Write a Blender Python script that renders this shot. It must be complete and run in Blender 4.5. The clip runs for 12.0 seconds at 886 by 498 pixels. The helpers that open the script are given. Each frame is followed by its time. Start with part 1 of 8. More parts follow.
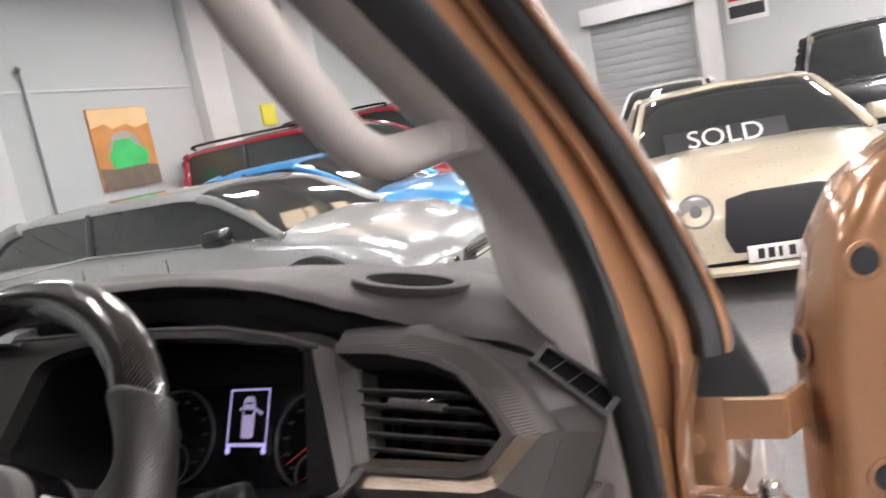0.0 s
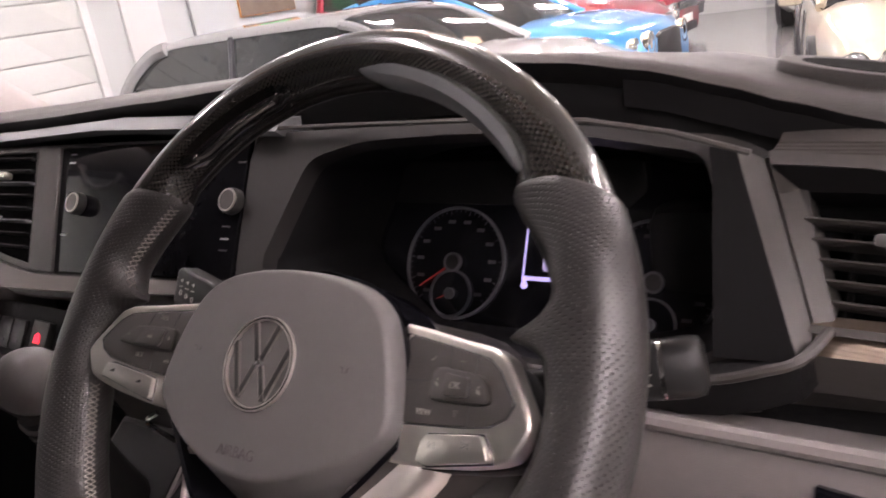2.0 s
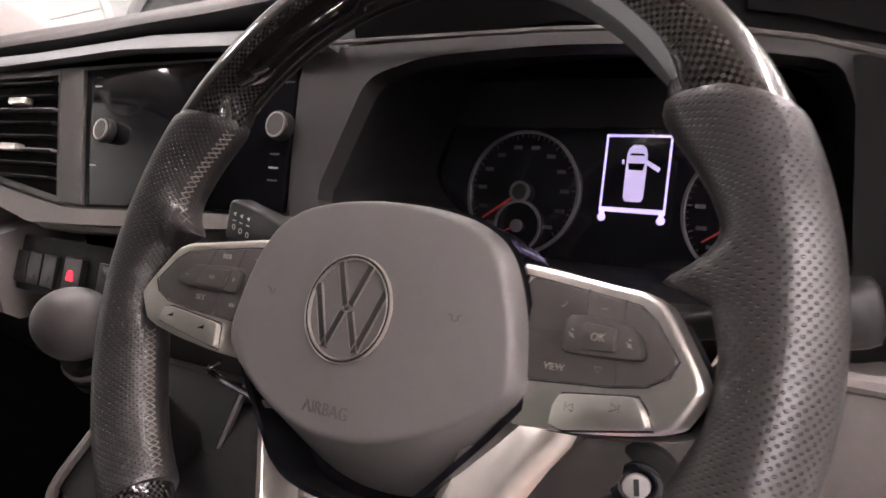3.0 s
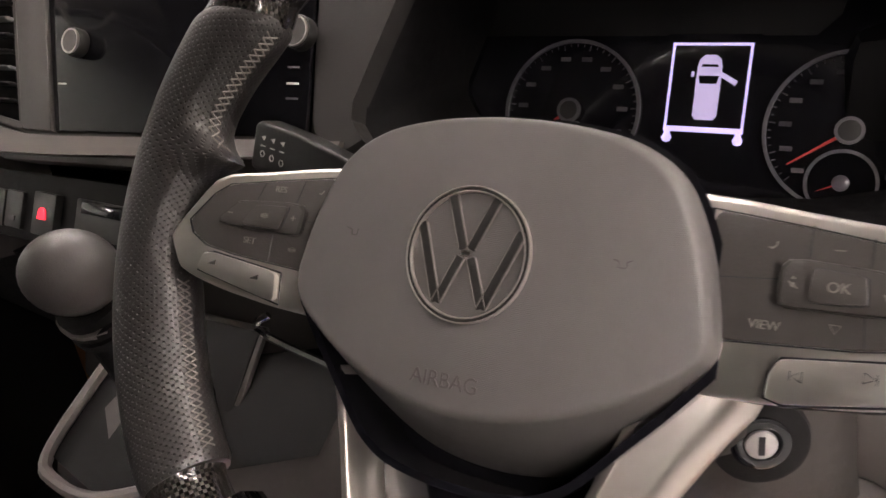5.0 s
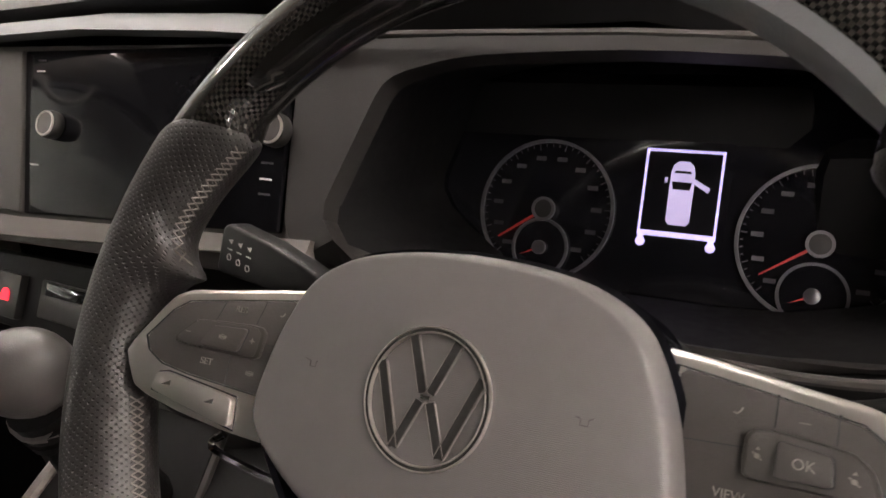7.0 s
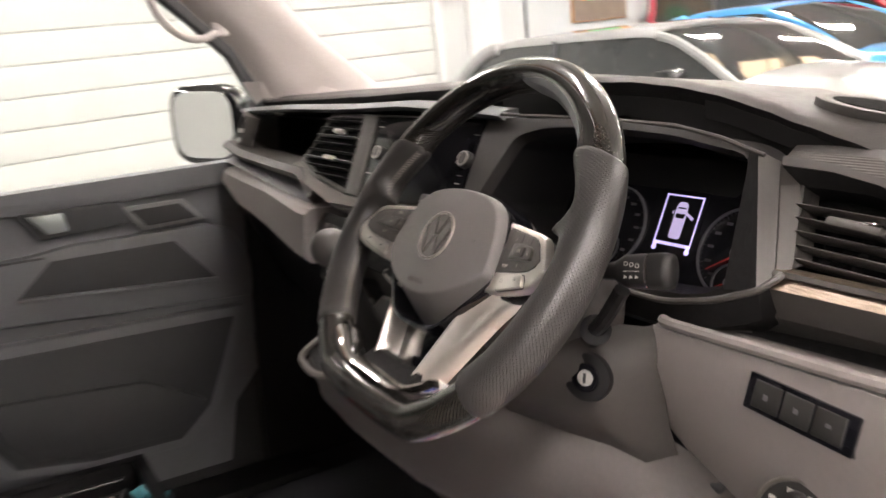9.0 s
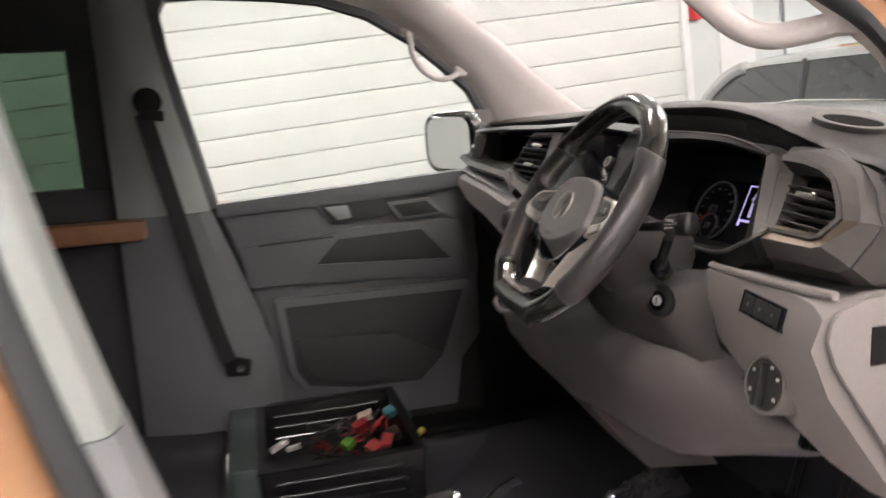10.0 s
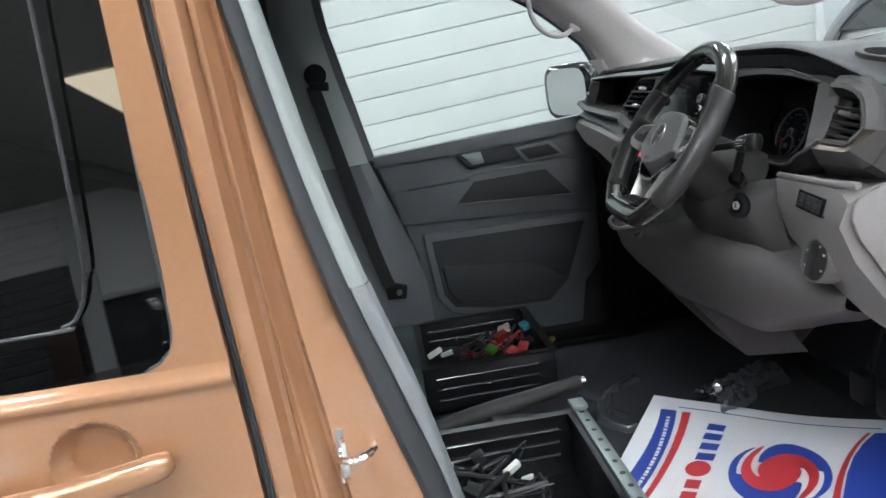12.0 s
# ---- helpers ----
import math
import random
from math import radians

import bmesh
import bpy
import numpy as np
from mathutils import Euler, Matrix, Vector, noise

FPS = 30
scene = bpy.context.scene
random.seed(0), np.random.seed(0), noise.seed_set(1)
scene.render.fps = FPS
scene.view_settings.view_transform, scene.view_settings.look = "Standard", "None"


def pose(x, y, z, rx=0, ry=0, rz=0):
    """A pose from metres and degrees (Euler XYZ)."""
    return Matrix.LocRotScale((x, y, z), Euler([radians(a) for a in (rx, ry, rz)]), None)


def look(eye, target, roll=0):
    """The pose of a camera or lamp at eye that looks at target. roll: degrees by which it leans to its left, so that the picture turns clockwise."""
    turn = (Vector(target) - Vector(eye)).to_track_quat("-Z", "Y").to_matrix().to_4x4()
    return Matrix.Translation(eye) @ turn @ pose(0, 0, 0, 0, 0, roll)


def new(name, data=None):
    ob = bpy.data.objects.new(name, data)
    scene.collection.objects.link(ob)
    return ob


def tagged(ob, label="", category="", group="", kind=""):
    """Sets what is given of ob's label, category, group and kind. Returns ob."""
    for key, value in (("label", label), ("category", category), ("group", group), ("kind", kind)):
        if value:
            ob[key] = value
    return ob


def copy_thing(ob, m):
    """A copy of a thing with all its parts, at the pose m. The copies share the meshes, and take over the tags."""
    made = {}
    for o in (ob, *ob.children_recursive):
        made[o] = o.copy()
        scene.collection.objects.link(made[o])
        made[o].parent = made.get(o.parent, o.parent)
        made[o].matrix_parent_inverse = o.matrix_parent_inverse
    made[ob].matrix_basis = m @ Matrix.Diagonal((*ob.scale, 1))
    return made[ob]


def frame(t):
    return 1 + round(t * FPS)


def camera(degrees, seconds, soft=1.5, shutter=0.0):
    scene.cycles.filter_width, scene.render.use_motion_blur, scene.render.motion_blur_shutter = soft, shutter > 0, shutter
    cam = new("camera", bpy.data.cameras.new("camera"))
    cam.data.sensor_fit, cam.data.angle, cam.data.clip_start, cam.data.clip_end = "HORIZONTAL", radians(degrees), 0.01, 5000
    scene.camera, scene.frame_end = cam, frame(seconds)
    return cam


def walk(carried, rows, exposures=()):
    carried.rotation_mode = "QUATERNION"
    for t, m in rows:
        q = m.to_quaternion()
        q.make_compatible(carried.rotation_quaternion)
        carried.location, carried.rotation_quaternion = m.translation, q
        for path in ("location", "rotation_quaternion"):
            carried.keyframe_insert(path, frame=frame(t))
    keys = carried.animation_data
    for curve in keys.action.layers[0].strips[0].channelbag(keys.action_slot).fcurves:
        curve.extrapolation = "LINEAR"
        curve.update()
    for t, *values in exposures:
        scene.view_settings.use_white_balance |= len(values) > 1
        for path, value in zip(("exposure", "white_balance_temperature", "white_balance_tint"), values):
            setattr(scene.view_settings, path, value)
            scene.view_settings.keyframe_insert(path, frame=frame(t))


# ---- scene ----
cam = camera(60.5, 12.0, shutter=0.5)
PATH = [
    (0, (1.007, -0.334, 1.507), (0.186, 1.463, 1.194), -10.9),
    (0.5, (0.925, -0.323, 1.484), (0.001, 1.409, 1.101), -9.5),
    (1, (0.839, -0.294, 1.474), (-0.155, 1.375, 0.997), -9.1),
    (1.5, (0.766, -0.28, 1.463), (-0.278, 1.329, 0.895), -9.1),
    (2, (0.71, -0.268, 1.46), (-0.375, 1.284, 0.816), -9.2),
    (2.5, (0.67, -0.263, 1.453), (-0.432, 1.236, 0.721), -9.6),
    (3, (0.632, -0.249, 1.447), (-0.457, 1.22, 0.639), -10.1),
    (5, (0.523, -0.23, 1.428), (-0.423, 1.221, 0.429), -9.6),
    (5.5, (0.492, -0.217, 1.413), (-0.438, 1.249, 0.421), -8.7),
    (6, (0.483, -0.21, 1.419), (-0.43, 1.283, 0.45), -8.1),
    (6.5, (0.499, -0.2, 1.437), (-0.394, 1.329, 0.508), -7.6),
    (8.5, (0.807, -0.33, 1.47), (-0.581, 0.957, 0.825), -6.4),
    (9, (1.041, -0.409, 1.47), (-0.595, 0.611, 0.94), -6.3),
    (9.5, (1.303, -0.433, 1.471), (-0.531, 0.232, 1.032), -6.7),
    (10, (1.56, -0.492, 1.483), (-0.351, -0.053, 1.088), -8.3),
    (10.5, (1.84, -0.596, 1.504), (-0.101, -0.334, 1.095), -10.4),
    (11, (2.001, -0.576, 1.516), (0.058, -0.374, 1.085), -11.9),
    (11.5, (1.982, -0.568, 1.51), (0.037, -0.419, 1.066), -13.1),
    (12, (1.958, -0.588, 1.508), (0.012, -0.488, 1.057), -12.9),
]
walk(cam, [(t, look(eye, target, roll)) for t, eye, target, roll in PATH], [
    (0, 0.12, 6300, 14), (1, 0.28, 6500, 19), (2, 0.66, 6600, 26), (3, 1.0, 6600, 22), (5, 0.84, 6900, 18), (6.5, 0.9, 6900, 15),
    (8.5, 0.98, 6600, 15), (9.5, 0.8, 7000, 15), (10, 0.62, 6600, 15), (10.5, 0.5, 6400, 14), (11, 0.44, 6100, 9), (12, 0.36, 5550, 3)])

# ---- world and light ----
world = bpy.data.worlds.new("showroom_world")
scene.world = world
world.use_nodes = True
world.node_tree.nodes["Background"].inputs[0].default_value = (0.9, 0.93, 1.0, 1)
world.node_tree.nodes["Background"].inputs[1].default_value = 0.05

# ---- materials ----
def nodes_of(name):
    m = bpy.data.materials.new(name)
    m.use_nodes = True
    nt = m.node_tree
    return m, nt, nt.nodes["Principled BSDF"]


def surface(name, color, rough=0.5, metal=0.0, grain=0.0, grain_scale=900.0, vary=0.12, vary_scale=6.0,
            coat=0.0, coat_rough=0.05, spec=0.5, rough_vary=0.1, ribs=0.0, rib_depth=0.0006):
    """A plain surface with colour drift at two scales, a fine relief and uneven gloss."""
    m, nt, b = nodes_of(name)
    tc = nt.nodes.new("ShaderNodeTexCoord")
    big = nt.nodes.new("ShaderNodeTexNoise")
    big.inputs["Scale"].default_value, big.inputs["Detail"].default_value = vary_scale, 4
    small = nt.nodes.new("ShaderNodeTexNoise")
    small.inputs["Scale"].default_value, small.inputs["Detail"].default_value = vary_scale * 23, 3
    add = nt.nodes.new("ShaderNodeMath")
    add.operation = "ADD"
    for n in (big, small):
        nt.links.new(tc.outputs["Object"], n.inputs["Vector"])
    nt.links.new(big.outputs["Fac"], add.inputs[0])
    nt.links.new(small.outputs["Fac"], add.inputs[1])
    ramp = nt.nodes.new("ShaderNodeMapRange")
    ramp.inputs["From Min"].default_value, ramp.inputs["From Max"].default_value = 0.6, 1.4
    ramp.inputs["To Min"].default_value, ramp.inputs["To Max"].default_value = 1 - vary, 1 + vary
    nt.links.new(add.outputs[0], ramp.inputs["Value"])
    mul = nt.nodes.new("ShaderNodeVectorMath")
    mul.operation = "SCALE"
    mul.inputs[0].default_value = color
    nt.links.new(ramp.outputs[0], mul.inputs["Scale"])
    nt.links.new(mul.outputs[0], b.inputs["Base Color"])
    rr = nt.nodes.new("ShaderNodeMapRange")
    rr.inputs["From Min"].default_value, rr.inputs["From Max"].default_value = 0.3, 0.7
    rr.inputs["To Min"].default_value = max(0.02, rough * (1 - rough_vary))
    rr.inputs["To Max"].default_value = min(1, rough * (1 + rough_vary))
    nt.links.new(small.outputs["Fac"], rr.inputs["Value"])
    nt.links.new(rr.outputs[0], b.inputs["Roughness"])
    b.inputs["Metallic"].default_value = metal
    b.inputs["Specular IOR Level"].default_value = spec
    b.inputs["Coat Weight"].default_value, b.inputs["Coat Roughness"].default_value = coat, coat_rough
    if grain:
        g = nt.nodes.new("ShaderNodeTexNoise")
        g.inputs["Scale"].default_value, g.inputs["Detail"].default_value = grain_scale, 2
        nt.links.new(tc.outputs["Object"], g.inputs["Vector"])
        bump = nt.nodes.new("ShaderNodeBump")
        bump.inputs["Strength"].default_value, bump.inputs["Distance"].default_value = grain, 0.0006
        nt.links.new(g.outputs["Fac"], bump.inputs["Height"])
        nt.links.new(bump.outputs[0], b.inputs["Normal"])
    if ribs:
        w = nt.nodes.new("ShaderNodeTexWave")
        w.bands_direction = "Z"
        w.inputs["Scale"].default_value = ribs
        nt.links.new(tc.outputs["Object"], w.inputs["Vector"])
        rb = nt.nodes.new("ShaderNodeBump")
        rb.inputs["Strength"].default_value, rb.inputs["Distance"].default_value = 0.55, rib_depth
        nt.links.new(w.outputs["Fac"], rb.inputs["Height"])
        if grain:
            nt.links.new(bump.outputs[0], rb.inputs["Normal"])
        nt.links.new(rb.outputs[0], b.inputs["Normal"])
    return m


def glow(name, color, strength):
    m, nt, b = nodes_of(name)
    b.inputs["Base Color"].default_value = (*color, 1)
    b.inputs["Emission Color"].default_value = (*color, 1)
    b.inputs["Emission Strength"].default_value = strength
    return m


def clear_glass(name, tint=(1, 1, 1), gloss=0.04):
    """A thin pane: see-through with a faint mirror."""
    m, nt, b = nodes_of(name)
    nt.nodes.remove(b)
    out = nt.nodes["Material Output"]
    t = nt.nodes.new("ShaderNodeBsdfTransparent")
    t.inputs[0].default_value = (*tint, 1)
    g = nt.nodes.new("ShaderNodeBsdfGlossy")
    g.inputs["Roughness"].default_value = 0.02
    f = nt.nodes.new("ShaderNodeFresnel")
    f.inputs[0].default_value = 1.45
    s = nt.nodes.new("ShaderNodeMixShader")
    if gloss < 0:
        nt.links.new(f.outputs[0], s.inputs[0])
    else:
        s.inputs[0].default_value = gloss
    nt.links.new(t.outputs[0], s.inputs[1])
    nt.links.new(g.outputs[0], s.inputs[2])
    nt.links.new(s.outputs[0], out.inputs[0])
    return m


def uv_pattern(name, kind, dark, light, rough, scale, coat=0.0, spec=0.3):
    """Perforated leather ('dots'), woven carbon ('weave') or ribbed stitching cloth ('ribs') laid out on the UV map, in metres."""
    m, nt, b = nodes_of(name)
    uv = nt.nodes.new("ShaderNodeTexCoord")
    mp = nt.nodes.new("ShaderNodeMapping")
    mp.inputs["Scale"].default_value = (scale, scale, scale)
    mp.inputs["Rotation"].default_value = (0, 0, radians(45 if kind == "dots" else 0))
    nt.links.new(uv.outputs["UV"], mp.inputs[0])
    mix = nt.nodes.new("ShaderNodeMix")
    mix.data_type = "RGBA"
    mix.inputs["A"].default_value, mix.inputs["B"].default_value = (*dark, 1), (*light, 1)
    bump = nt.nodes.new("ShaderNodeBump")
    bump.inputs["Distance"].default_value = 0.0008
    if kind == "dots":
        v = nt.nodes.new("ShaderNodeTexVoronoi")
        v.inputs["Randomness"].default_value, v.inputs["Scale"].default_value = 0.0, 1.0
        nt.links.new(mp.outputs[0], v.inputs["Vector"])
        r = nt.nodes.new("ShaderNodeMapRange")
        r.inputs["From Min"].default_value, r.inputs["From Max"].default_value = 0.13, 0.25
        nt.links.new(v.outputs["Distance"], r.inputs["Value"])
        fac = r.outputs[0]
        bump.inputs["Strength"].default_value = 0.9
    elif kind == "weave":
        c = nt.nodes.new("ShaderNodeTexChecker")
        c.inputs["Scale"].default_value = 1.0
        nt.links.new(mp.outputs[0], c.inputs["Vector"])
        fac = c.outputs["Fac"]
        bump.inputs["Strength"].default_value = 0.03
    else:
        w = nt.nodes.new("ShaderNodeTexWave")
        w.inputs["Scale"].default_value = 1.0
        nt.links.new(mp.outputs[0], w.inputs["Vector"])
        fac = w.outputs["Fac"]
        bump.inputs["Strength"].default_value = 0.5
    nt.links.new(fac, mix.inputs["Factor"])
    nt.links.new(mix.outputs["Result"], b.inputs["Base Color"])
    nt.links.new(fac, bump.inputs["Height"])
    nt.links.new(bump.outputs[0], b.inputs["Normal"])
    b.inputs["Roughness"].default_value = rough
    b.inputs["Specular IOR Level"].default_value = spec
    b.inputs["Coat Weight"].default_value, b.inputs["Coat Roughness"].default_value = coat, 0.03
    return m


LINING = surface("dark_side_lining", (0.03, 0.03, 0.032), 0.9, grain=0.7)
DARK = surface("dark_soft_plastic", (0.011, 0.0105, 0.011), 0.55, spec=0.15, grain=0.5, grain_scale=1200)
PAD = surface("charcoal_dash_skin", (0.044, 0.04, 0.038), 0.48, spec=0.4, grain=0.8, grain_scale=700)
PANEL = surface("graphite_plastic", (0.056, 0.051, 0.048), 0.45, spec=0.4, grain=0.4, grain_scale=1200)
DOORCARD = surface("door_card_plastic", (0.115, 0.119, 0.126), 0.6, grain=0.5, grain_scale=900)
# Door card recess shade as colour; the window switch shares it.
DOORDARK = surface("door_shade_and_switch", (0.03, 0.031, 0.033), 0.65, grain=0.5)
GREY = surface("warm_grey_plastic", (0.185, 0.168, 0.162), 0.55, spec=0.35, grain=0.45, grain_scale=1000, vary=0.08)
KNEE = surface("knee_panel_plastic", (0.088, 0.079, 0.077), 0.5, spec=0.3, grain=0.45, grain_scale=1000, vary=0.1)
TRIMGREY = surface("light_pillar_trim", (0.47, 0.435, 0.42), 0.6, grain=0.5, grain_scale=1100, vary=0.06)
POSTGREY = surface("post_trim_grey", (0.23, 0.245, 0.238), 0.55, grain=0.4, vary=0.06)
MIDGREY = surface("mid_grey_trim", (0.16, 0.165, 0.17), 0.6, grain=0.4, vary=0.08)
SILVER = surface("satin_silver", (0.88, 0.84, 0.79), 0.33, metal=0.95, vary=0.05)
STRUT = surface("satin_strut", (0.62, 0.58, 0.545), 0.34, metal=0.9, vary=0.06)
LOCKM = surface("bright_lock_face", (0.48, 0.47, 0.46), 0.35, metal=0.3)
STRIPGREY = surface("warm_trim_strip", (0.12, 0.108, 0.1), 0.4, spec=0.5, grain=0.3)
CHROME = surface("chrome", (0.85, 0.84, 0.82), 0.08, metal=1.0, vary=0.03)
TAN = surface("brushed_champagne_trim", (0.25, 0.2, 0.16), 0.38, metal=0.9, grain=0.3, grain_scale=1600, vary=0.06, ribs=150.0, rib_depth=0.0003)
RIBSHADE = surface("ribbed_trim_shaded", (0.06, 0.054, 0.05), 0.42, metal=0.6, grain=0.2, vary=0.06, ribs=150.0)
GLOSS = surface("gloss_black", (0.006, 0.006, 0.008), 0.1, vary=0.3, coat=0.6)
SCREENGLASS = surface("dark_screen_glass", (0.005, 0.005, 0.006), 0.08, vary=0.3, spec=0.12)
STALKM = surface("stalk_black", (0.012, 0.0115, 0.0115), 0.35, spec=0.25, grain=0.2)
BUTTON = surface("button_black", (0.02, 0.019, 0.018), 0.42, grain=0.2)
SHROUD = surface("column_plastic", (0.04, 0.036, 0.034), 0.5, spec=0.25, grain=0.5, grain_scale=1200)
KNOB = surface("knob_plastic", (0.09, 0.083, 0.081), 0.35, grain=0.3)
BOSS = surface("airbag_cover", (0.112, 0.1045, 0.1015), 0.4, spec=0.55, grain=0.25, grain_scale=3200, vary=0.06, ribs=520.0, rib_depth=0.00005)
LEATHER = uv_pattern("perforated_leather", "dots", (0.006, 0.0055, 0.005), (0.03, 0.0275, 0.027), 0.37, 370, spec=0.6)
CARBON = uv_pattern("lacquered_carbon_weave", "weave", (0.006, 0.0055, 0.005), (0.034, 0.031, 0.028), 0.25, 470, coat=1.0)
GAPRUBBER = surface("grey_gap_rubber", (0.05, 0.057, 0.062), 0.45, grain=0.2, vary=0.1)
RUBBER = surface("door_seal_rubber", (0.025, 0.026, 0.028), 0.6, grain=0.3, vary=0.15)
ORANGE = surface("copper_orange_paint", (0.365, 0.188, 0.096), 0.22, metal=0.35, vary=0.05, coat=0.9, coat_rough=0.03, rough_vary=0.0)
SPEAKER = surface("speaker_cloth", (0.005, 0.005, 0.005), 0.9, spec=0.05)
BELT = surface("belt_webbing", (0.012, 0.012, 0.013), 0.75, grain=0.8, grain_scale=500)
CARPET = surface("black_carpet", (0.028, 0.028, 0.034), 0.85, grain=1.0, grain_scale=350, vary=0.25, vary_scale=9)
BLACKSTEEL = surface("black_painted_steel", (0.008, 0.008, 0.009), 0.3, vary=0.25, coat=0.3)
ZINC = surface("zinc_plated_steel", (0.3, 0.335, 0.325), 0.42, metal=0.7, grain=0.3, vary=0.15, vary_scale=18)
HEADLINER = surface("headliner_cloth", (0.16, 0.155, 0.15), 0.95, grain=0.7)
RED_LAMP = glow("red_telltale", (1.0, 0.02, 0.04), 1.2)
SCREEN_GLOW = glow("violet_white_display", (0.62, 0.55, 1.0), 0.55)
NEEDLE = glow("red_needle", (0.42, 0.025, 0.018), 0.08)
SIGN_GLOW = glow("dim_violet_sign", (0.6, 0.53, 0.85), 0.33)
HOOD = surface("dark_cluster_hood", (0.03, 0.0275, 0.0265), 0.5, spec=0.3, grain=0.4, grain_scale=1200)
MARK = surface("printed_mark", (0.55, 0.53, 0.5), 0.6)
DIALRING = surface("dial_ring_satin", (0.17, 0.165, 0.18), 0.35, metal=0.5)
DIALMARK = surface("dial_marks_dim", (0.07, 0.065, 0.07), 0.6)
STITCH = surface("grey_thread", (0.2, 0.185, 0.17), 0.8)
MIRRORM = surface("mirror_glass", (0.92, 0.9, 0.88), 0.02, metal=1.0, vary=0.01, rough_vary=0.0)
WINDSCREEN = clear_glass("windscreen_glass", (0.96, 0.98, 0.97), 0.05)
TINTED = clear_glass("tinted_glass", (0.06, 0.06, 0.066), 0.19)
CLEARWIN = clear_glass("door_window_glass", (0.97, 0.99, 0.98), 0.02)
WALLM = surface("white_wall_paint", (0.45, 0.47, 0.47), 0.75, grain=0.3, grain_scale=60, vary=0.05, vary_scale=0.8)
# East wall colour lightened to stand in for light missing on that side.
SIDEWALL = surface("lightened_white_wall", (0.74, 0.73, 0.71), 0.7, grain=0.3, grain_scale=60, vary=0.05, vary_scale=0.8)
COLM = surface("white_cladding", (0.55, 0.56, 0.555), 0.6, vary=0.05, vary_scale=1.2)
SLATM = surface("white_roller_slat", (0.46, 0.475, 0.46), 0.5, vary=0.04, vary_scale=1.0)
FLOORM = surface("polished_grey_floor", (0.2, 0.2, 0.2), 0.12, vary=0.12, vary_scale=0.9, rough_vary=0.4)
CEILM = surface("grey_corrugated_ceiling", (0.35, 0.34, 0.32), 0.7, vary=0.1, vary_scale=1)
STEELB = surface("ceiling_steel_beam", (0.3, 0.3, 0.29), 0.6, vary=0.1)
LAMPM = glow("led_tube", (1.0, 0.95, 0.9), 68.0)
SKYPANEL = glow("warm_roof_light", (1.0, 0.78, 0.52), 3.0)
TYRE = surface("tyre_rubber", (0.012, 0.012, 0.012), 0.8, vary=0.2)
RIMM = surface("alloy_rim", (0.5, 0.5, 0.5), 0.3, metal=0.8)
CARGLASS = surface("dark_car_glass", (0.03, 0.033, 0.034), 0.04, coat=0.5, vary=0.2)
LAMPGLASS = surface("headlamp_glass", (0.55, 0.56, 0.58), 0.08, metal=0.4, coat=1.0)
PLATEM = surface("white_number_plate", (0.75, 0.75, 0.72), 0.4)
BARK = surface("dark_print", (0.02, 0.02, 0.025), 0.5)
PAPERM = surface("white_paper", (0.82, 0.8, 0.8), 0.8, grain=0.3, grain_scale=120, vary=0.03)
PRINTBLUE = surface("blue_print", (0.03, 0.06, 0.36), 0.7, vary=0.08)
PRINTRED = surface("red_print", (0.6, 0.04, 0.05), 0.7, vary=0.08)

# ---- building helpers ----
def rot_basis(right, up):
    r, u = Vector(right).normalized(), Vector(up).normalized()
    n = r.cross(u).normalized()
    u = n.cross(r)
    return r, u, n


def frame_at(origin, right, up):
    """Local x to the right, y up, z out of the face."""
    r, u, n = rot_basis(right, up)
    m = Matrix((r, u, n)).transposed().to_4x4()
    m.translation = origin
    return m


def part(name, bm, material, parent=None, label="", smooth=35):
    me = bpy.data.meshes.new(name)
    bmesh.ops.recalc_face_normals(bm, faces=bm.faces)
    bm.to_mesh(me)
    bm.free()
    for p in me.polygons:
        p.use_smooth = smooth > 0
    if smooth > 0:
        me.set_sharp_from_angle(angle=radians(smooth))
    for m in material if isinstance(material, (list, tuple)) else (material,):
        me.materials.append(m)
    ob = new(name, me)
    if parent is not None:
        ob.parent = parent
    if label:
        ob["label"] = label
    return ob


def thing(name, label, category, group="", kind="", m=None):
    ob = new(name)
    if m is not None:
        ob.matrix_basis = m
    return tagged(ob, label, category, group, kind)


def bevel(bm, width, segments=2, angle=30, geom=None):
    bm.normal_update()
    es = [e for e in (geom or bm.edges) if len(e.link_faces) == 2 and e.calc_face_angle(0) > radians(angle)]
    if es and width > 0:
        bmesh.ops.bevel(bm, geom=es, offset=width, segments=segments, affect="EDGES", profile=0.5, clamp_overlap=True)


def box(x0, x1, y0, y1, z0, z1, r=0.0, m=None, bm=None, seg=2):
    own = bm is None
    b = bmesh.new()
    bmesh.ops.create_cube(b, size=1)
    bmesh.ops.transform(b, matrix=Matrix.LocRotScale(((x0 + x1) / 2, (y0 + y1) / 2, (z0 + z1) / 2), None, (abs(x1 - x0), abs(y1 - y0), abs(z1 - z0))), verts=b.verts)
    bevel(b, r, seg)
    if m is not None:
        bmesh.ops.transform(b, matrix=m, verts=b.verts)
    return b if own else merge(bm, b)


def merge(bm, other):
    me = bpy.data.meshes.new("tmp")
    other.to_mesh(me)
    other.free()
    bm.from_mesh(me)
    bpy.data.meshes.remove(me)
    return bm


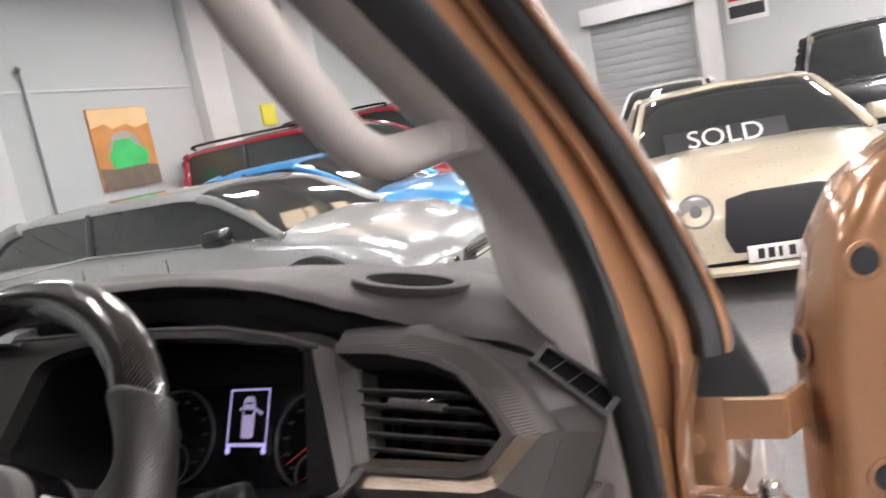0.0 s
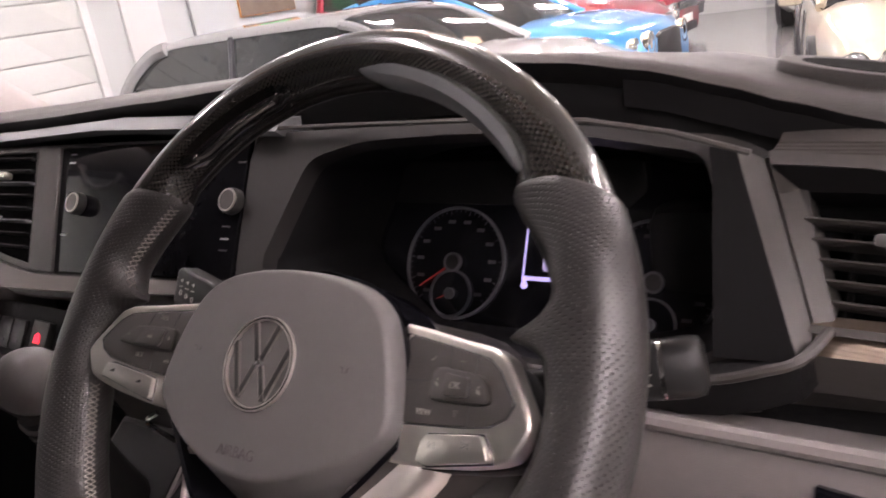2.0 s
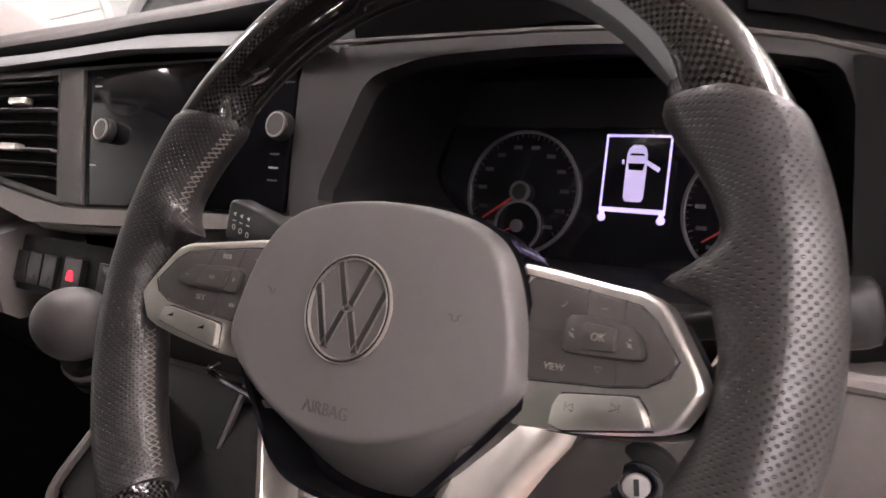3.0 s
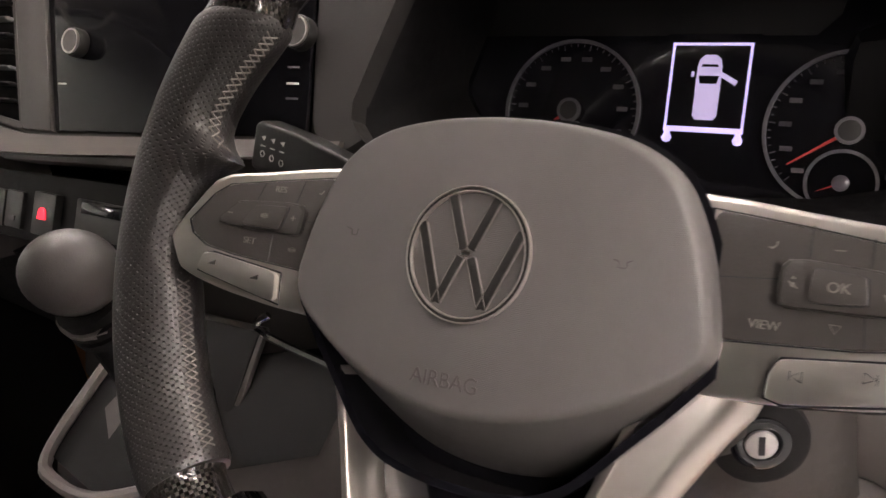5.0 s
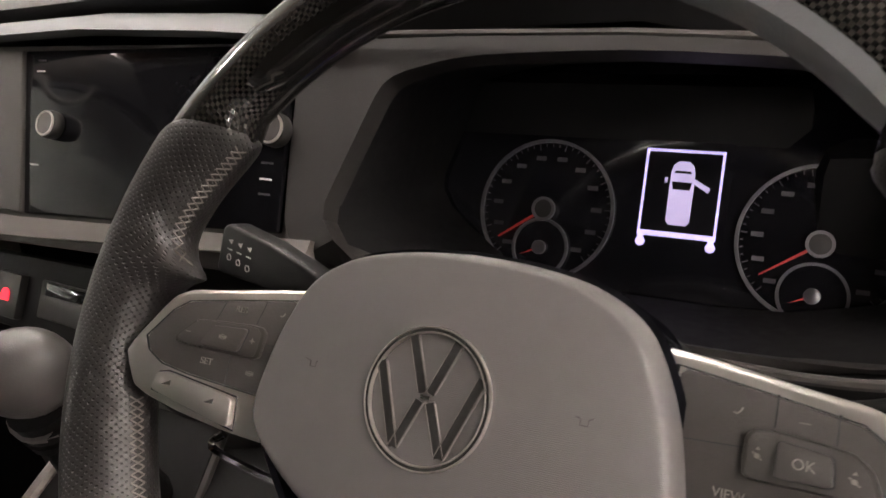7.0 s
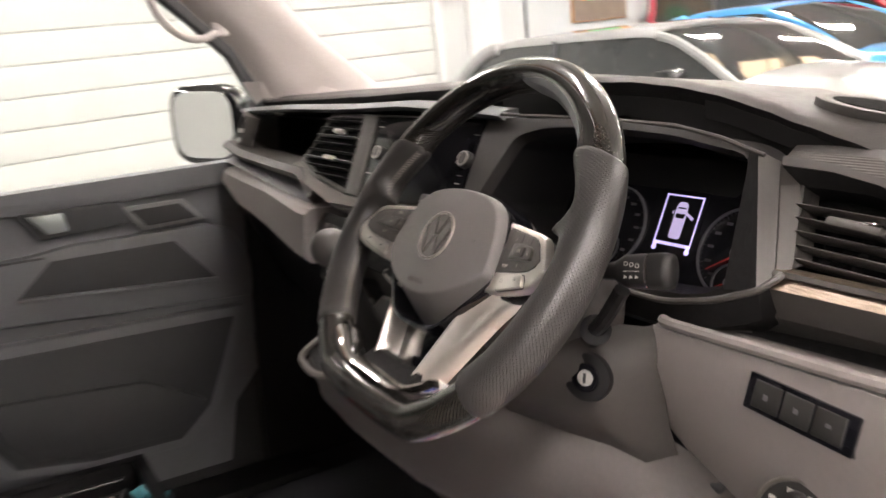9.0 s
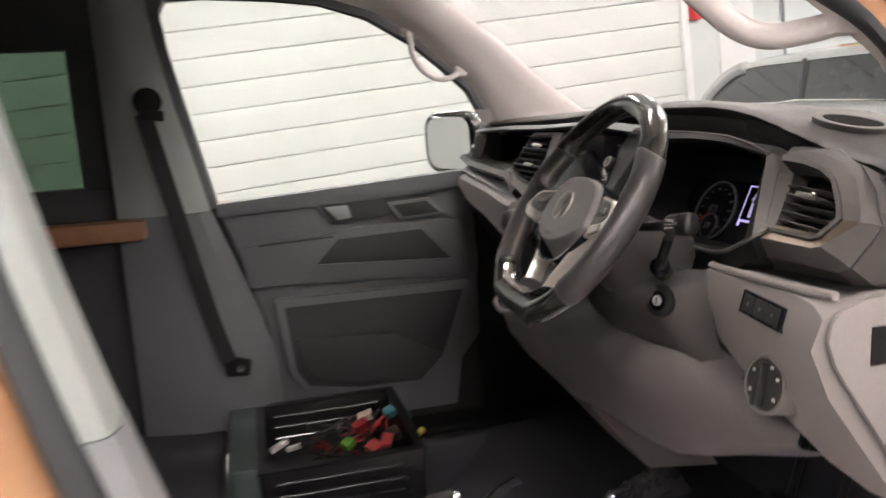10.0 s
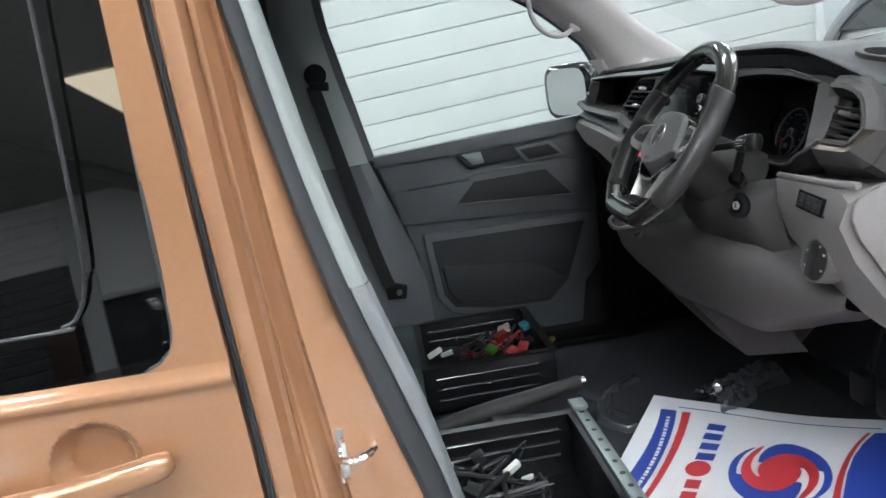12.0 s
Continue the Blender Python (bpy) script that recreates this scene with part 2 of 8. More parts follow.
def prism(pts, depth, r=0.0, m=None, bm=None, seg=2, z0=0.0):
    """The outline pts (x, y), drawn out from z0 to z0 + depth."""
    b = bmesh.new()
    lo = [b.verts.new((x, y, z0)) for x, y in pts]
    hi = [b.verts.new((x, y, z0 + depth)) for x, y in pts]
    n = len(pts)
    b.faces.new(hi)
    b.faces.new(lo[::-1])
    for i in range(n):
        b.faces.new((lo[i], lo[(i + 1) % n], hi[(i + 1) % n], hi[i]))
    bevel(b, r, seg)
    if m is not None:
        bmesh.ops.transform(b, matrix=m, verts=b.verts)
    return b if bm is None else merge(bm, b)


def loft(sections, closed=True, caps=True, ring=False, bm=None):
    """A skin over sections of points, all alike in number; closed: each section is a loop; ring: the last joins the first."""
    b = bmesh.new() if bm is None else bm
    rows = [[b.verts.new(p) for p in s] for s in sections]
    n = len(rows[0])
    k = len(rows)
    for i in range(k if ring else k - 1):
        a, c = rows[i], rows[(i + 1) % k]
        for j in range(n if closed else n - 1):
            f = (a[j], a[(j + 1) % n], c[(j + 1) % n], c[j])
            if len({v.co.to_tuple(6) for v in f}) > 2:
                b.faces.new(f)
    if caps and closed and not ring:
        b.faces.new(rows[0][::-1])
        b.faces.new(rows[-1])
    return b


def smooth_path(pts, per=6):
    """Catmull-Rom through the points."""
    p = [Vector(q) for q in pts]
    out = []
    for i in range(len(p) - 1):
        a, b, c, d = p[max(i - 1, 0)], p[i], p[i + 1], p[min(i + 2, len(p) - 1)]
        for k in range(per):
            t = k / per
            out.append(0.5 * ((2 * b) + (c - a) * t + (2 * a - 5 * b + 4 * c - d) * t * t + (3 * b - a - 3 * c + d) * t ** 3))
    out.append(p[-1])
    return out


def tube(pts, radius, sides=10, bm=None, flat=1.0, caps=True, up=(0, 0, 1)):
    """A round or flattened bar along pts; radius is a number or a function of 0..1."""
    pts = [Vector(p) for p in pts]
    secs = []
    for i, p in enumerate(pts):
        d = (pts[min(i + 1, len(pts) - 1)] - pts[max(i - 1, 0)]).normalized()
        u = Vector(up)
        if abs(d.dot(u)) > 0.95:
            u = Vector((1, 0, 0))
        s = d.cross(u).normalized()
        u = s.cross(d)
        r = radius(i / (len(pts) - 1)) if callable(radius) else radius
        secs.append([p + s * math.cos(a) * r + u * math.sin(a) * r * flat for a in (2 * math.pi * k / sides for k in range(sides))])
    return loft(secs, True, caps, bm=bm)


def disc(m, r0, r1, z0, z1, seg=32, bm=None, r=0.0, ry=1.0):
    """A ring (r0 inner radius, 0 for a full disc) or a cone-shaped drum, in the frame m."""
    b = bmesh.new()
    c = [(math.cos(2 * math.pi * k / seg), math.sin(2 * math.pi * k / seg) * ry) for k in range(seg)]
    if r0 <= 0:
        lo = [b.verts.new((x * r1, y * r1, z0)) for x, y in c]
        hi = [b.verts.new((x * r1, y * r1, z1)) for x, y in c]
        b.faces.new(hi)
        b.faces.new(lo[::-1])
        for i in range(seg):
            b.faces.new((lo[i], lo[(i + 1) % seg], hi[(i + 1) % seg], hi[i]))
    else:
        loft([[(x * q, y * q, z) for q, z in ((r0, z0), (r1, z0), (r1, z1), (r0, z1))] for x, y in c], True, False, True, b)
    if r:
        bevel(b, r)
    bmesh.ops.transform(b, matrix=m, verts=b.verts)
    return b if bm is None else merge(bm, b)


def words(name, text, size, m, material, parent, depth=0.0003):
    cu = bpy.data.curves.new("lettering", "FONT")
    cu.body, cu.size, cu.align_x, cu.align_y, cu.extrude = text, size, "CENTER", "CENTER", depth
    tmp = bpy.data.objects.new("lettering", cu)
    scene.collection.objects.link(tmp)
    me = bpy.data.meshes.new_from_object(tmp.evaluated_get(bpy.context.evaluated_depsgraph_get()))
    bpy.data.objects.remove(tmp)
    bpy.data.curves.remove(cu)
    me.transform(m)
    me.materials.clear()
    me.materials.append(material)
    ob = new(name, me)
    ob.parent = parent
    return ob


def shift(x, y, z):
    return Matrix.Translation((x, y, z))

# ---- showroom ----
WEST, NORTH, EAST, SOUTH, HIGH = -7.0, 18.0, 19.0, -12.0, 4.3


def slab(name, x0, x1, y0, y1, z0, z1, material, label, category, r=0.0):
    ob = part(name, box(x0, x1, y0, y1, z0, z1, r), material, None, "")
    return tagged(ob, label, category, kind="structure")


floor = slab("floor", WEST - 1, EAST + 1, SOUTH - 1, NORTH + 1, -0.2, 0.0, FLOORM, "polished grey painted showroom floor", "floor")
ceiling = slab("ceiling", WEST - 0.3, EAST + 0.3, SOUTH - 0.3, NORTH + 0.3, HIGH, HIGH + 0.2, CEILM, "grey corrugated steel showroom ceiling", "ceiling")
ROLL_END, ROLL_START, ROLL_TOP = 4.87, -5.2, 3.7
slab("wall_west", WEST - 0.25, WEST, ROLL_END, NORTH, 0, HIGH, WALLM, "white painted showroom wall", "wall")
slab("wall_west_south", WEST - 0.25, WEST, SOUTH, ROLL_START, 0, HIGH, WALLM, "white painted showroom wall beside the roller door", "wall")
slab("wall_west_lintel", WEST - 0.25, WEST, ROLL_START, ROLL_END, ROLL_TOP, HIGH, WALLM, "white painted lintel over the roller door", "wall")
slab("wall_north", WEST - 0.25, EAST + 0.25, NORTH, NORTH + 0.25, 0, HIGH, WALLM, "white painted end wall of the showroom", "wall")
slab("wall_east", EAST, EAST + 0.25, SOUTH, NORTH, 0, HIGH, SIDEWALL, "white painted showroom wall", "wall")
slab("wall_south", WEST - 0.25, EAST + 0.25, SOUTH - 0.25, SOUTH, 0, HIGH, WALLM, "white painted showroom wall", "wall")

# roller door of ribbed white slats
roller = thing("roller_door", "closed white ribbed roller door", "roller door", kind="structure")
SLAT = 0.2875
slat_bm = loft([[(WEST - 0.08, y, 0), (WEST - 0.012, y, 0.0), (WEST - 0.002, y, 0.012), (WEST, y, 0.05), (WEST - 0.003, y, SLAT - 0.04), (WEST - 0.012, y, SLAT - 0.004), (WEST - 0.08, y, SLAT - 0.003)] for y in (ROLL_START, ROLL_END)])
first = part("slat", slat_bm, SLATM, roller)
first.location.z = 0.203 - SLAT
for k in range(1, 13):
    s = new("slat", first.data)
    s.parent, s.location.z = roller, 0.203 - SLAT + k * SLAT
part("guide_rail", box(WEST - 0.06, WEST + 0.04, ROLL_END - 0.05, ROLL_END + 0.05, 0, ROLL_TOP, 0.01), COLM, roller)

# columns, skirting ledge and pipe on the long wall
for y0, y1, d in ((5.31, 5.81, 0.05), (9.2, 9.88, 0.2), (11.83, 12.71, 0.2), (16.2, 16.7, 0.3)):
    slab("column", WEST, WEST + d, y0, y1, 0, HIGH, COLM, "white clad wall column", "column", 0.01)
slab("trim", WEST, WEST + 0.025, 5.81, 9.2, 2.815, 2.845, COLM, "thin ledge along the white wall", "ledge")
pipe = part("conduit", tube(smooth_path([(WEST + 0.03, 6.25, 1.2), (WEST + 0.03, 6.25, 2.96), (WEST + 0.05, 6.21, 3.04), (WEST + 0.2, 6.13, 3.06)], 5), 0.018, 8), MIDGREY)
tagged(pipe, "grey conduit running up the white wall", "conduit")
fire = part("wall_box", box(WEST, WEST + 0.12, 4.93, 5.06, 1.93, 2.33, 0.01), PRINTRED)
tagged(fire, "small red box on the wall by the roller door", "wall box")

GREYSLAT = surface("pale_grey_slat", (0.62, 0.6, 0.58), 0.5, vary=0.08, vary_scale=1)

# roof steelwork
for y in (-6, -2, 2, 6, 10, 14):
    b = box(WEST, EAST, y - 0.09, y + 0.09, HIGH - 0.03, HIGH - 0.005)
    box(WEST, EAST, y - 0.02, y + 0.02, HIGH - 0.3, HIGH - 0.02, bm=b)
    box(WEST, EAST, y - 0.09, y + 0.09, HIGH - 0.33, HIGH - 0.3, bm=b)
    tagged(part("ceiling_beam", b, STEELB), "grey steel roof beam under the ceiling", "beam", group="roof beams", kind="structure")

# strip lights, with extra ones added as fill
lamp = thing("ceiling_light", "long bright white strip light under the ceiling", "ceiling light", group="strip lights")
part("housing", box(-0.13, 0.13, -0.9, 0.9, 0.02, 0.07, 0.008), COLM, lamp)
part("diffuser", box(-0.11, 0.11, -0.87, 0.87, 0, 0.019, 0.004), LAMPM, lamp)
# Rows at 11.8 and 15.1 and the extra 3.0 lamps are added fill light.
LAMP_AND_FILL_SPOTS = [(x, y) for x in (-4.6, -1.4, 3.0, 5.2, 8.5) for y in (-8, -4, 0, 4, 8, 12, 16) if (x, y) != (8.5, -4)] + [(x, y) for x in (11.8, 15.1) for y in (0, 4, 8, 12)] + [(15.1, -10.2)] + [(3.0, y) for y in (-6, -2, 2)]
lamp.matrix_basis = shift(*LAMP_AND_FILL_SPOTS[0], HIGH - 0.071)
for x, y in LAMP_AND_FILL_SPOTS[1:]:
    copy_thing(lamp, shift(x, y, HIGH - 0.071))

# warm translucent roof lights between the tubes
for x, y, hx in ((10.95, -2.9, 1.25), (3.8, 2, 0.5), (3.8, 10, 0.5), (-3.0, 6, 0.5), (-3.0, 10, 0.5), (0.25, 14, 0.5)):
    rl = thing("roof_light", "warm translucent roof light panel in the ceiling", "roof light", group="roof lights", m=shift(x, y, HIGH - 0.03))
    part("panel", box(-hx, hx, -1.2, 1.2, 0.0, 0.02, 0.004), SKYPANEL, rl)
    for yy in (-1.2, -0.4, 0.4, 1.2):
        part("bar", box(-hx - 0.03, hx + 0.03, yy - 0.02, yy + 0.02, -0.012, 0.03, 0.003), STEELB, rl)

# second roller shutter and a brown steel post on the far side wall
east = thing("east_shutter", "closed pale grey roller shutter in the side wall", "shutter", kind="structure")
# Darker copy of the slat colour, painting the shutter's lower part in shade.
SHADESLAT = surface("shaded_grey_slat", (0.07, 0.07, 0.075), 0.5, vary=0.08, vary_scale=1)
for k in range(14):
    part("slat", loft([[(EAST - 0.01, y, 0.3 * k), (EAST - 0.04, y, 0.3 * k + 0.04), (EAST - 0.04, y, 0.3 * k + 0.26), (EAST - 0.01, y, 0.3 * k + 0.295)] for y in (-11.8, -8.24)], False, False), GREYSLAT if k > 8 else SHADESLAT, east)
slab("column", EAST - 0.12, EAST, -8.24, -7.68, 0, HIGH, COLM, "white clad column beside the side shutter", "column", 0.01)
post_e = part("steel_post", box(EAST - 0.3, EAST - 0.12, -9.1, -8.4, 0, 1.3, 0.02), surface("brown_steel", (0.06, 0.03, 0.025), 0.5))
tagged(post_e, "dark brown steel post by the shutter", "post", kind="structure")
# Made-up dark panels and rail, added to darken the side window's reflection.
glaz = thing("dark_reflection_band", "added low dark band along the side wall", "partition", kind="structure")
part("rail", box(EAST - 0.16, EAST, -7.68, 2.0, 1.66, 1.8, 0.01), COLM, glaz)
for k in range(6):
    part("panel", box(EAST - 0.1, EAST - 0.06, -7.66 + 1.6 * k, -6.1 + 1.6 * k, 0.0, 1.655, 0.004), CARGLASS, glaz)

# painting with a green car before orange hills
art = thing("painting", "frameless painting of a green car before orange hills", "painting")
am = frame_at((WEST + 0.035, 7.58, 2.03), (0, 1, 0), (0, 0, 1)) @ Matrix.Scale(0.95, 4)
ARTS = [surface("paint_" + n, c, 0.7, vary=v, vary_scale=5) for n, c, v in (("ochre", (0.55, 0.24, 0.07), 0.25), ("sky", (0.75, 0.5, 0.25), 0.15), ("green", (0.05, 0.5, 0.14), 0.3), ("earth", (0.16, 0.12, 0.09), 0.3), ("smoke", (0.35, 0.33, 0.3), 0.2))]
part("canvas", box(-0.55, 0.55, -0.57, 0.57, -0.03, 0, 0.004, am), ARTS[0], art)
part("painted_sky", prism([(-0.54, 0.3), (-0.3, 0.36), (-0.15, 0.28), (0.1, 0.34), (0.25, 0.27), (0.54, 0.33), (0.54, 0.56), (-0.54, 0.56)], 0.003, m=am), ARTS[1], art)
part("painted_ground", prism([(-0.54, -0.56), (0.54, -0.56), (0.54, -0.3), (0.1, -0.22), (-0.3, -0.28), (-0.54, -0.24)], 0.003, m=am), ARTS[3], art)
part("painted_smoke", prism([(-0.3, 0.0), (-0.2, 0.2), (0.0, 0.25), (0.2, 0.18), (0.3, 0.05), (0.2, -0.1), (-0.2, -0.1)], 0.004, m=am), ARTS[4], art)
part("painted_car", prism([(-0.34, -0.1), (-0.26, 0.0), (-0.18, 0.12), (0.1, 0.13), (0.2, 0.02), (0.36, -0.02), (0.4, -0.14), (0.36, -0.26), (-0.28, -0.28)], 0.006, m=am), ARTS[2], art)
yel = part("yellow_sign", box(WEST, WEST + 0.03, 10.8, 11.2, 2.1, 2.46, 0.004), surface("yellow_print", (0.75, 0.68, 0.05), 0.6))
tagged(yel, "bright yellow notice on the white wall", "sign")

# end wall: grey shutter and poster
shutter = thing("grey_shutter", "closed grey roller shutter in the end wall", "shutter", kind="structure")
GREYSH = surface("grey_shutter_slat", (0.28, 0.29, 0.3), 0.5, vary=0.06, vary_scale=2)
for k in range(16):
    part("slat", box(-2.6, -0.36, NORTH - 0.05, NORTH - 0.01, 0.05 + k * 0.19, 0.05 + k * 0.19 + 0.182, 0.01), GREYSH, shutter)
part("shutter_box", box(-2.75, -0.2, NORTH - 0.3, NORTH, 3.12, 3.5, 0.02), COLM, shutter)
poster = thing("poster", "white poster with red and black shapes", "poster")
part("sheet", box(0.35, 1.2, NORTH - 0.02, NORTH - 0.005, 2.5, 3.5), PLATEM, poster)
part("red_print", box(0.42, 0.75, NORTH - 0.024, NORTH - 0.02, 2.95, 3.3), PRINTRED, poster)
part("red_print", box(0.85, 1.1, NORTH - 0.024, NORTH - 0.02, 3.0, 3.4), PRINTRED, poster)
part("dark_print", box(0.42, 1.13, NORTH - 0.024, NORTH - 0.02, 2.6, 2.85), BARK, poster)
slab("column", -0.25, 0.2, NORTH - 0.35, NORTH, 0, HIGH, COLM, "white clad column at the end wall", "column", 0.01)


# ---- parked cars ----
def lerp_table(table, x):
    for (x0, *a), (x1, *b) in zip(table, table[1:]):
        if x <= x1:
            f = (x - x0) / (x1 - x0)
            f = f * f * (3 - 2 * f) * 0.5 + f * 0.5
            return [p + (q - p) * f for p, q in zip(a, b)]
    return list(table[-1][1:])


def parked_car(name, label, paint, L, W, deck, glass, roof_z, wheels, m, wheel_r=0.34, face="plain", group="parked cars", rails=False, rear_dark=True):
    """deck: rows of x (0 tail, L nose), half width share, top height of the lower body. glass: rear foot, rear top, front top, front foot along x."""
    car = thing(name, label, "car" if "van" not in name else "van", group=group, m=m)
    hw = W / 2
    secs = []
    n = 30
    for i in range(n + 1):
        x = L * i / n
        share, top = lerp_table(deck, x)
        w = hw * share
        zb = 0.24 if 0.08 < i / n < 0.92 else 0.3
        half = [(0, zb), (w * 0.82, zb), (w * 0.96, zb + 0.07), (w, zb + 0.22), (w * 1.0, (zb + top) * 0.55), (w * 0.975, top - 0.11), (w * 0.93, top - 0.04), (w * 0.82, top + 0.005), (w * 0.45, top + 0.03), (0, top + 0.035)]
        secs.append([(x, y, z) for y, z in half] + [(x, -y, z) for y, z in half[-2:0:-1]])
    part("body", loft(secs), paint, car, smooth=50)
    xr, x1, x2, xf = glass
    belt = lambda x: lerp_table(deck, x)[1]
    ctrl = []
    for x, z in ((xr, 0.0), ((xr + x1) / 2, 0.6), (x1, 0.95), ((2 * x1 + x2) / 3, 1.0), ((x1 + 2 * x2) / 3, 1.01), (x2, 0.95), ((x2 + xf) / 2, 0.55), (xf, 0.0)):
        b = belt(x) - 0.03
        ctrl.append((x, 0, b + 0.02 + (roof_z - b - 0.02) * z))
    rows, skin, edge = [], [], []
    for q in smooth_path(ctrl, 5):
        x, top = q.x, q.z
        b = belt(x) - 0.03
        k = min(1.0, max(0.0, (top - b) / (roof_z - b)))
        wb, wt = hw * 0.9, hw * (0.9 - 0.2 * k)
        rows.append([(x, y, z) for y, z in ((wb, b), (wt + 0.025, top - 0.06 * k), (wt, top - 0.025 * k), (wt * 0.8, top), (0, top + 0.018 * k), (-wt * 0.8, top), (-wt, top - 0.025 * k), (-wt - 0.025, top - 0.06 * k), (-wb, b))])
        edge.append((x, wt + 0.022, top - 0.05 * k))
        if x1 - 0.1 <= x <= x2 + 0.08:
            skin.append([(x, y, z) for y, z in ((wt + 0.034, top - 0.062), (wt + 0.008, top - 0.012), (wt * 0.8, top + 0.01), (0, top + 0.03), (-wt * 0.8, top + 0.01), (-wt - 0.008, top - 0.012), (-wt - 0.034, top - 0.062), (-wt * 0.8, top - 0.05), (wt * 0.8, top - 0.05))])
    part("window_glass", loft(rows), CARGLASS, car, smooth=60)
    part("roof", loft(skin), paint, car, smooth=60)
    for s in (1, -1):
        part("pillar", tube([(x, s * y, z) for x, y, z in edge if x >= x2 - 0.05], 0.034, 8, flat=1.1), paint, car)
        part("pillar", tube([(x, s * y, z) for x, y, z in edge if x <= x1 + 0.05], 0.06, 8, flat=1.1), paint, car)
        xm = (x1 + x2) / 2 - 0.1
        part("door_post", tube([(xm, s * hw * 0.915, belt(xm) - 0.03), (xm - 0.08, s * hw * 0.735, roof_z - 0.05)], 0.028, 6), BARK, car)
        part("door_mirror", box(-0.1, 0.1, -0.09, 0.09, -0.065, 0.065, 0.04, shift(xf - 0.42, s * (hw + 0.1), belt(xf) + 0.06)), GLOSS if face == "plain" else paint, car)
        part("sill_strip", tube([(xr + 0.1, s * hw * 0.93, belt(xr) - 0.015), (xm, s * hw * 0.935, belt(xm) - 0.015), (xf - 0.05, s * hw * 0.93, belt(xf) - 0.015)], 0.012, 6), CHROME, car)
        for x in wheels:
            wm = frame_at((x, s * (hw - 0.11), wheel_r), (1, 0, 0), (0, 0, 1))
            arch = part("wheel_arch", disc(frame_at((x, s * (hw - 0.03), wheel_r + 0.02), (1, 0, 0), (0, 0, 1)), 0, wheel_r + 0.06, -0.036, 0.036, 28), BARK, car)
            wheel = part("wheel", disc(wm, wheel_r * 0.66, wheel_r, -0.12, 0.12, 28, r=0.02), TYRE, car)
            rim = disc(wm, wheel_r * 0.58, wheel_r * 0.67, -0.115, 0.115, 28)
            for k in range(5):
                a = 2 * math.pi * k / 5
                prism([(-0.03, 0.02), (0.03, 0.02), (0.045, wheel_r * 0.62), (-0.045, wheel_r * 0.62)], 0.03, m=wm @ Matrix.Rotation(a, 4, "Z") @ shift(0, 0, -0.1 if s > 0 else 0.08), bm=rim)
            part("rim", rim, RIMM, wheel)
    for x in ((xr + xf) / 2 - 0.25, (xr + xf) / 2 + 0.65):
        for s in (1, -1):
            part("door_seam", tube([(x, s * hw * 1.0, 0.4), (x + 0.02, s * hw * 1.001, 0.62), (x, s * hw * 0.985, belt(x) - 0.1)], 0.006, 4), BARK, car)
    zt = lerp_table(deck, L - 0.12)[1]
    nm = frame_at((L, 0, 0), (0, 1, 0), (0, 0, 1))
    if face == "round":
        for y, r in ((0.54, 0.105), (0.76, 0.08)):
            for s in (1, -1):
                hm = nm @ shift(s * y, zt - 0.1, -0.04 - 0.3 * (y - 0.4))
                lampo = part("headlight", disc(hm, 0, r, 0, 0.075, 24, r=0.02), LAMPGLASS, car)
                part("lamp_ring", disc(hm, r * 0.92, r * 1.1, 0.04, 0.085, 24), CHROME, lampo)
                part("bulb", disc(hm, 0, r * 0.4, 0.076, 0.084, 14), CHROME, lampo)
        part("grille", prism([(-0.38, zt - 0.3), (-0.33, zt - 0.42), (0.33, zt - 0.42), (0.38, zt - 0.3), (0.35, zt - 0.06), (0.2, zt - 0.03), (-0.2, zt - 0.03), (-0.35, zt - 0.06)], 0.05, 0.015, nm @ shift(0, 0.01, -0.035)), BARK, car)
        part("lower_intake", prism([(-0.78, 0.28), (0.78, 0.28), (0.82, 0.42), (-0.82, 0.42)], 0.06, 0.015, nm @ shift(0, -0.02, -0.1)), BARK, car)
        part("bumper_lip", tube(smooth_path([(L - 0.32, 0.86, 0.27), (L - 0.05, 0.6, 0.24), (L + 0.01, 0, 0.235), (L - 0.05, -0.6, 0.24), (L - 0.32, -0.86, 0.27)]), 0.035, 8), paint, car)
        plate = part("number_plate", box(-0.26, 0.26, -0.055, 0.055, 0, 0.012, 0.004, nm @ shift(0, zt - 0.42, 0.03)), PLATEM, car)
        for k, w in enumerate((0.05, 0.05, 0.03, 0.05, 0.05, 0.05, 0.05)):
            x = -0.2 + k * 0.062 + (0.03 if k > 3 else 0)
            part("plate_bar", box(x, x + w * 0.8, -0.033, 0.033, 0.012, 0.0135, 0, nm @ shift(0, zt - 0.42, 0.03)), BARK, plate)
        part("bonnet_badge", tube([(L - 0.22, 0.1, zt + 0.03), (L - 0.2, 0, zt + 0.045), (L - 0.22, -0.1, zt + 0.03)], 0.012, 6), CHROME, car)
    else:
        for s in (1, -1):
            hm = nm @ shift(s * hw * 0.66, zt - 0.14, -0.12)
            lampo = part("headlight", prism([(-0.2, -0.08), (0.17, -0.1), (0.22, 0.05), (-0.16, 0.07)] if s > 0 else [(0.2, -0.08), (0.16, 0.07), (-0.22, 0.05), (-0.17, -0.1)], 0.13, 0.025, hm), LAMPGLASS, car)
            part("bulb", disc(hm @ shift(0, 0, 0.12), 0, 0.05, 0, 0.02, 16), CHROME, lampo)
        gr = part("grille", box(-0.42, 0.42, -0.06, 0.06, 0, 0.06, 0.02, nm @ shift(0, zt - 0.14, -0.03)), BARK, car)
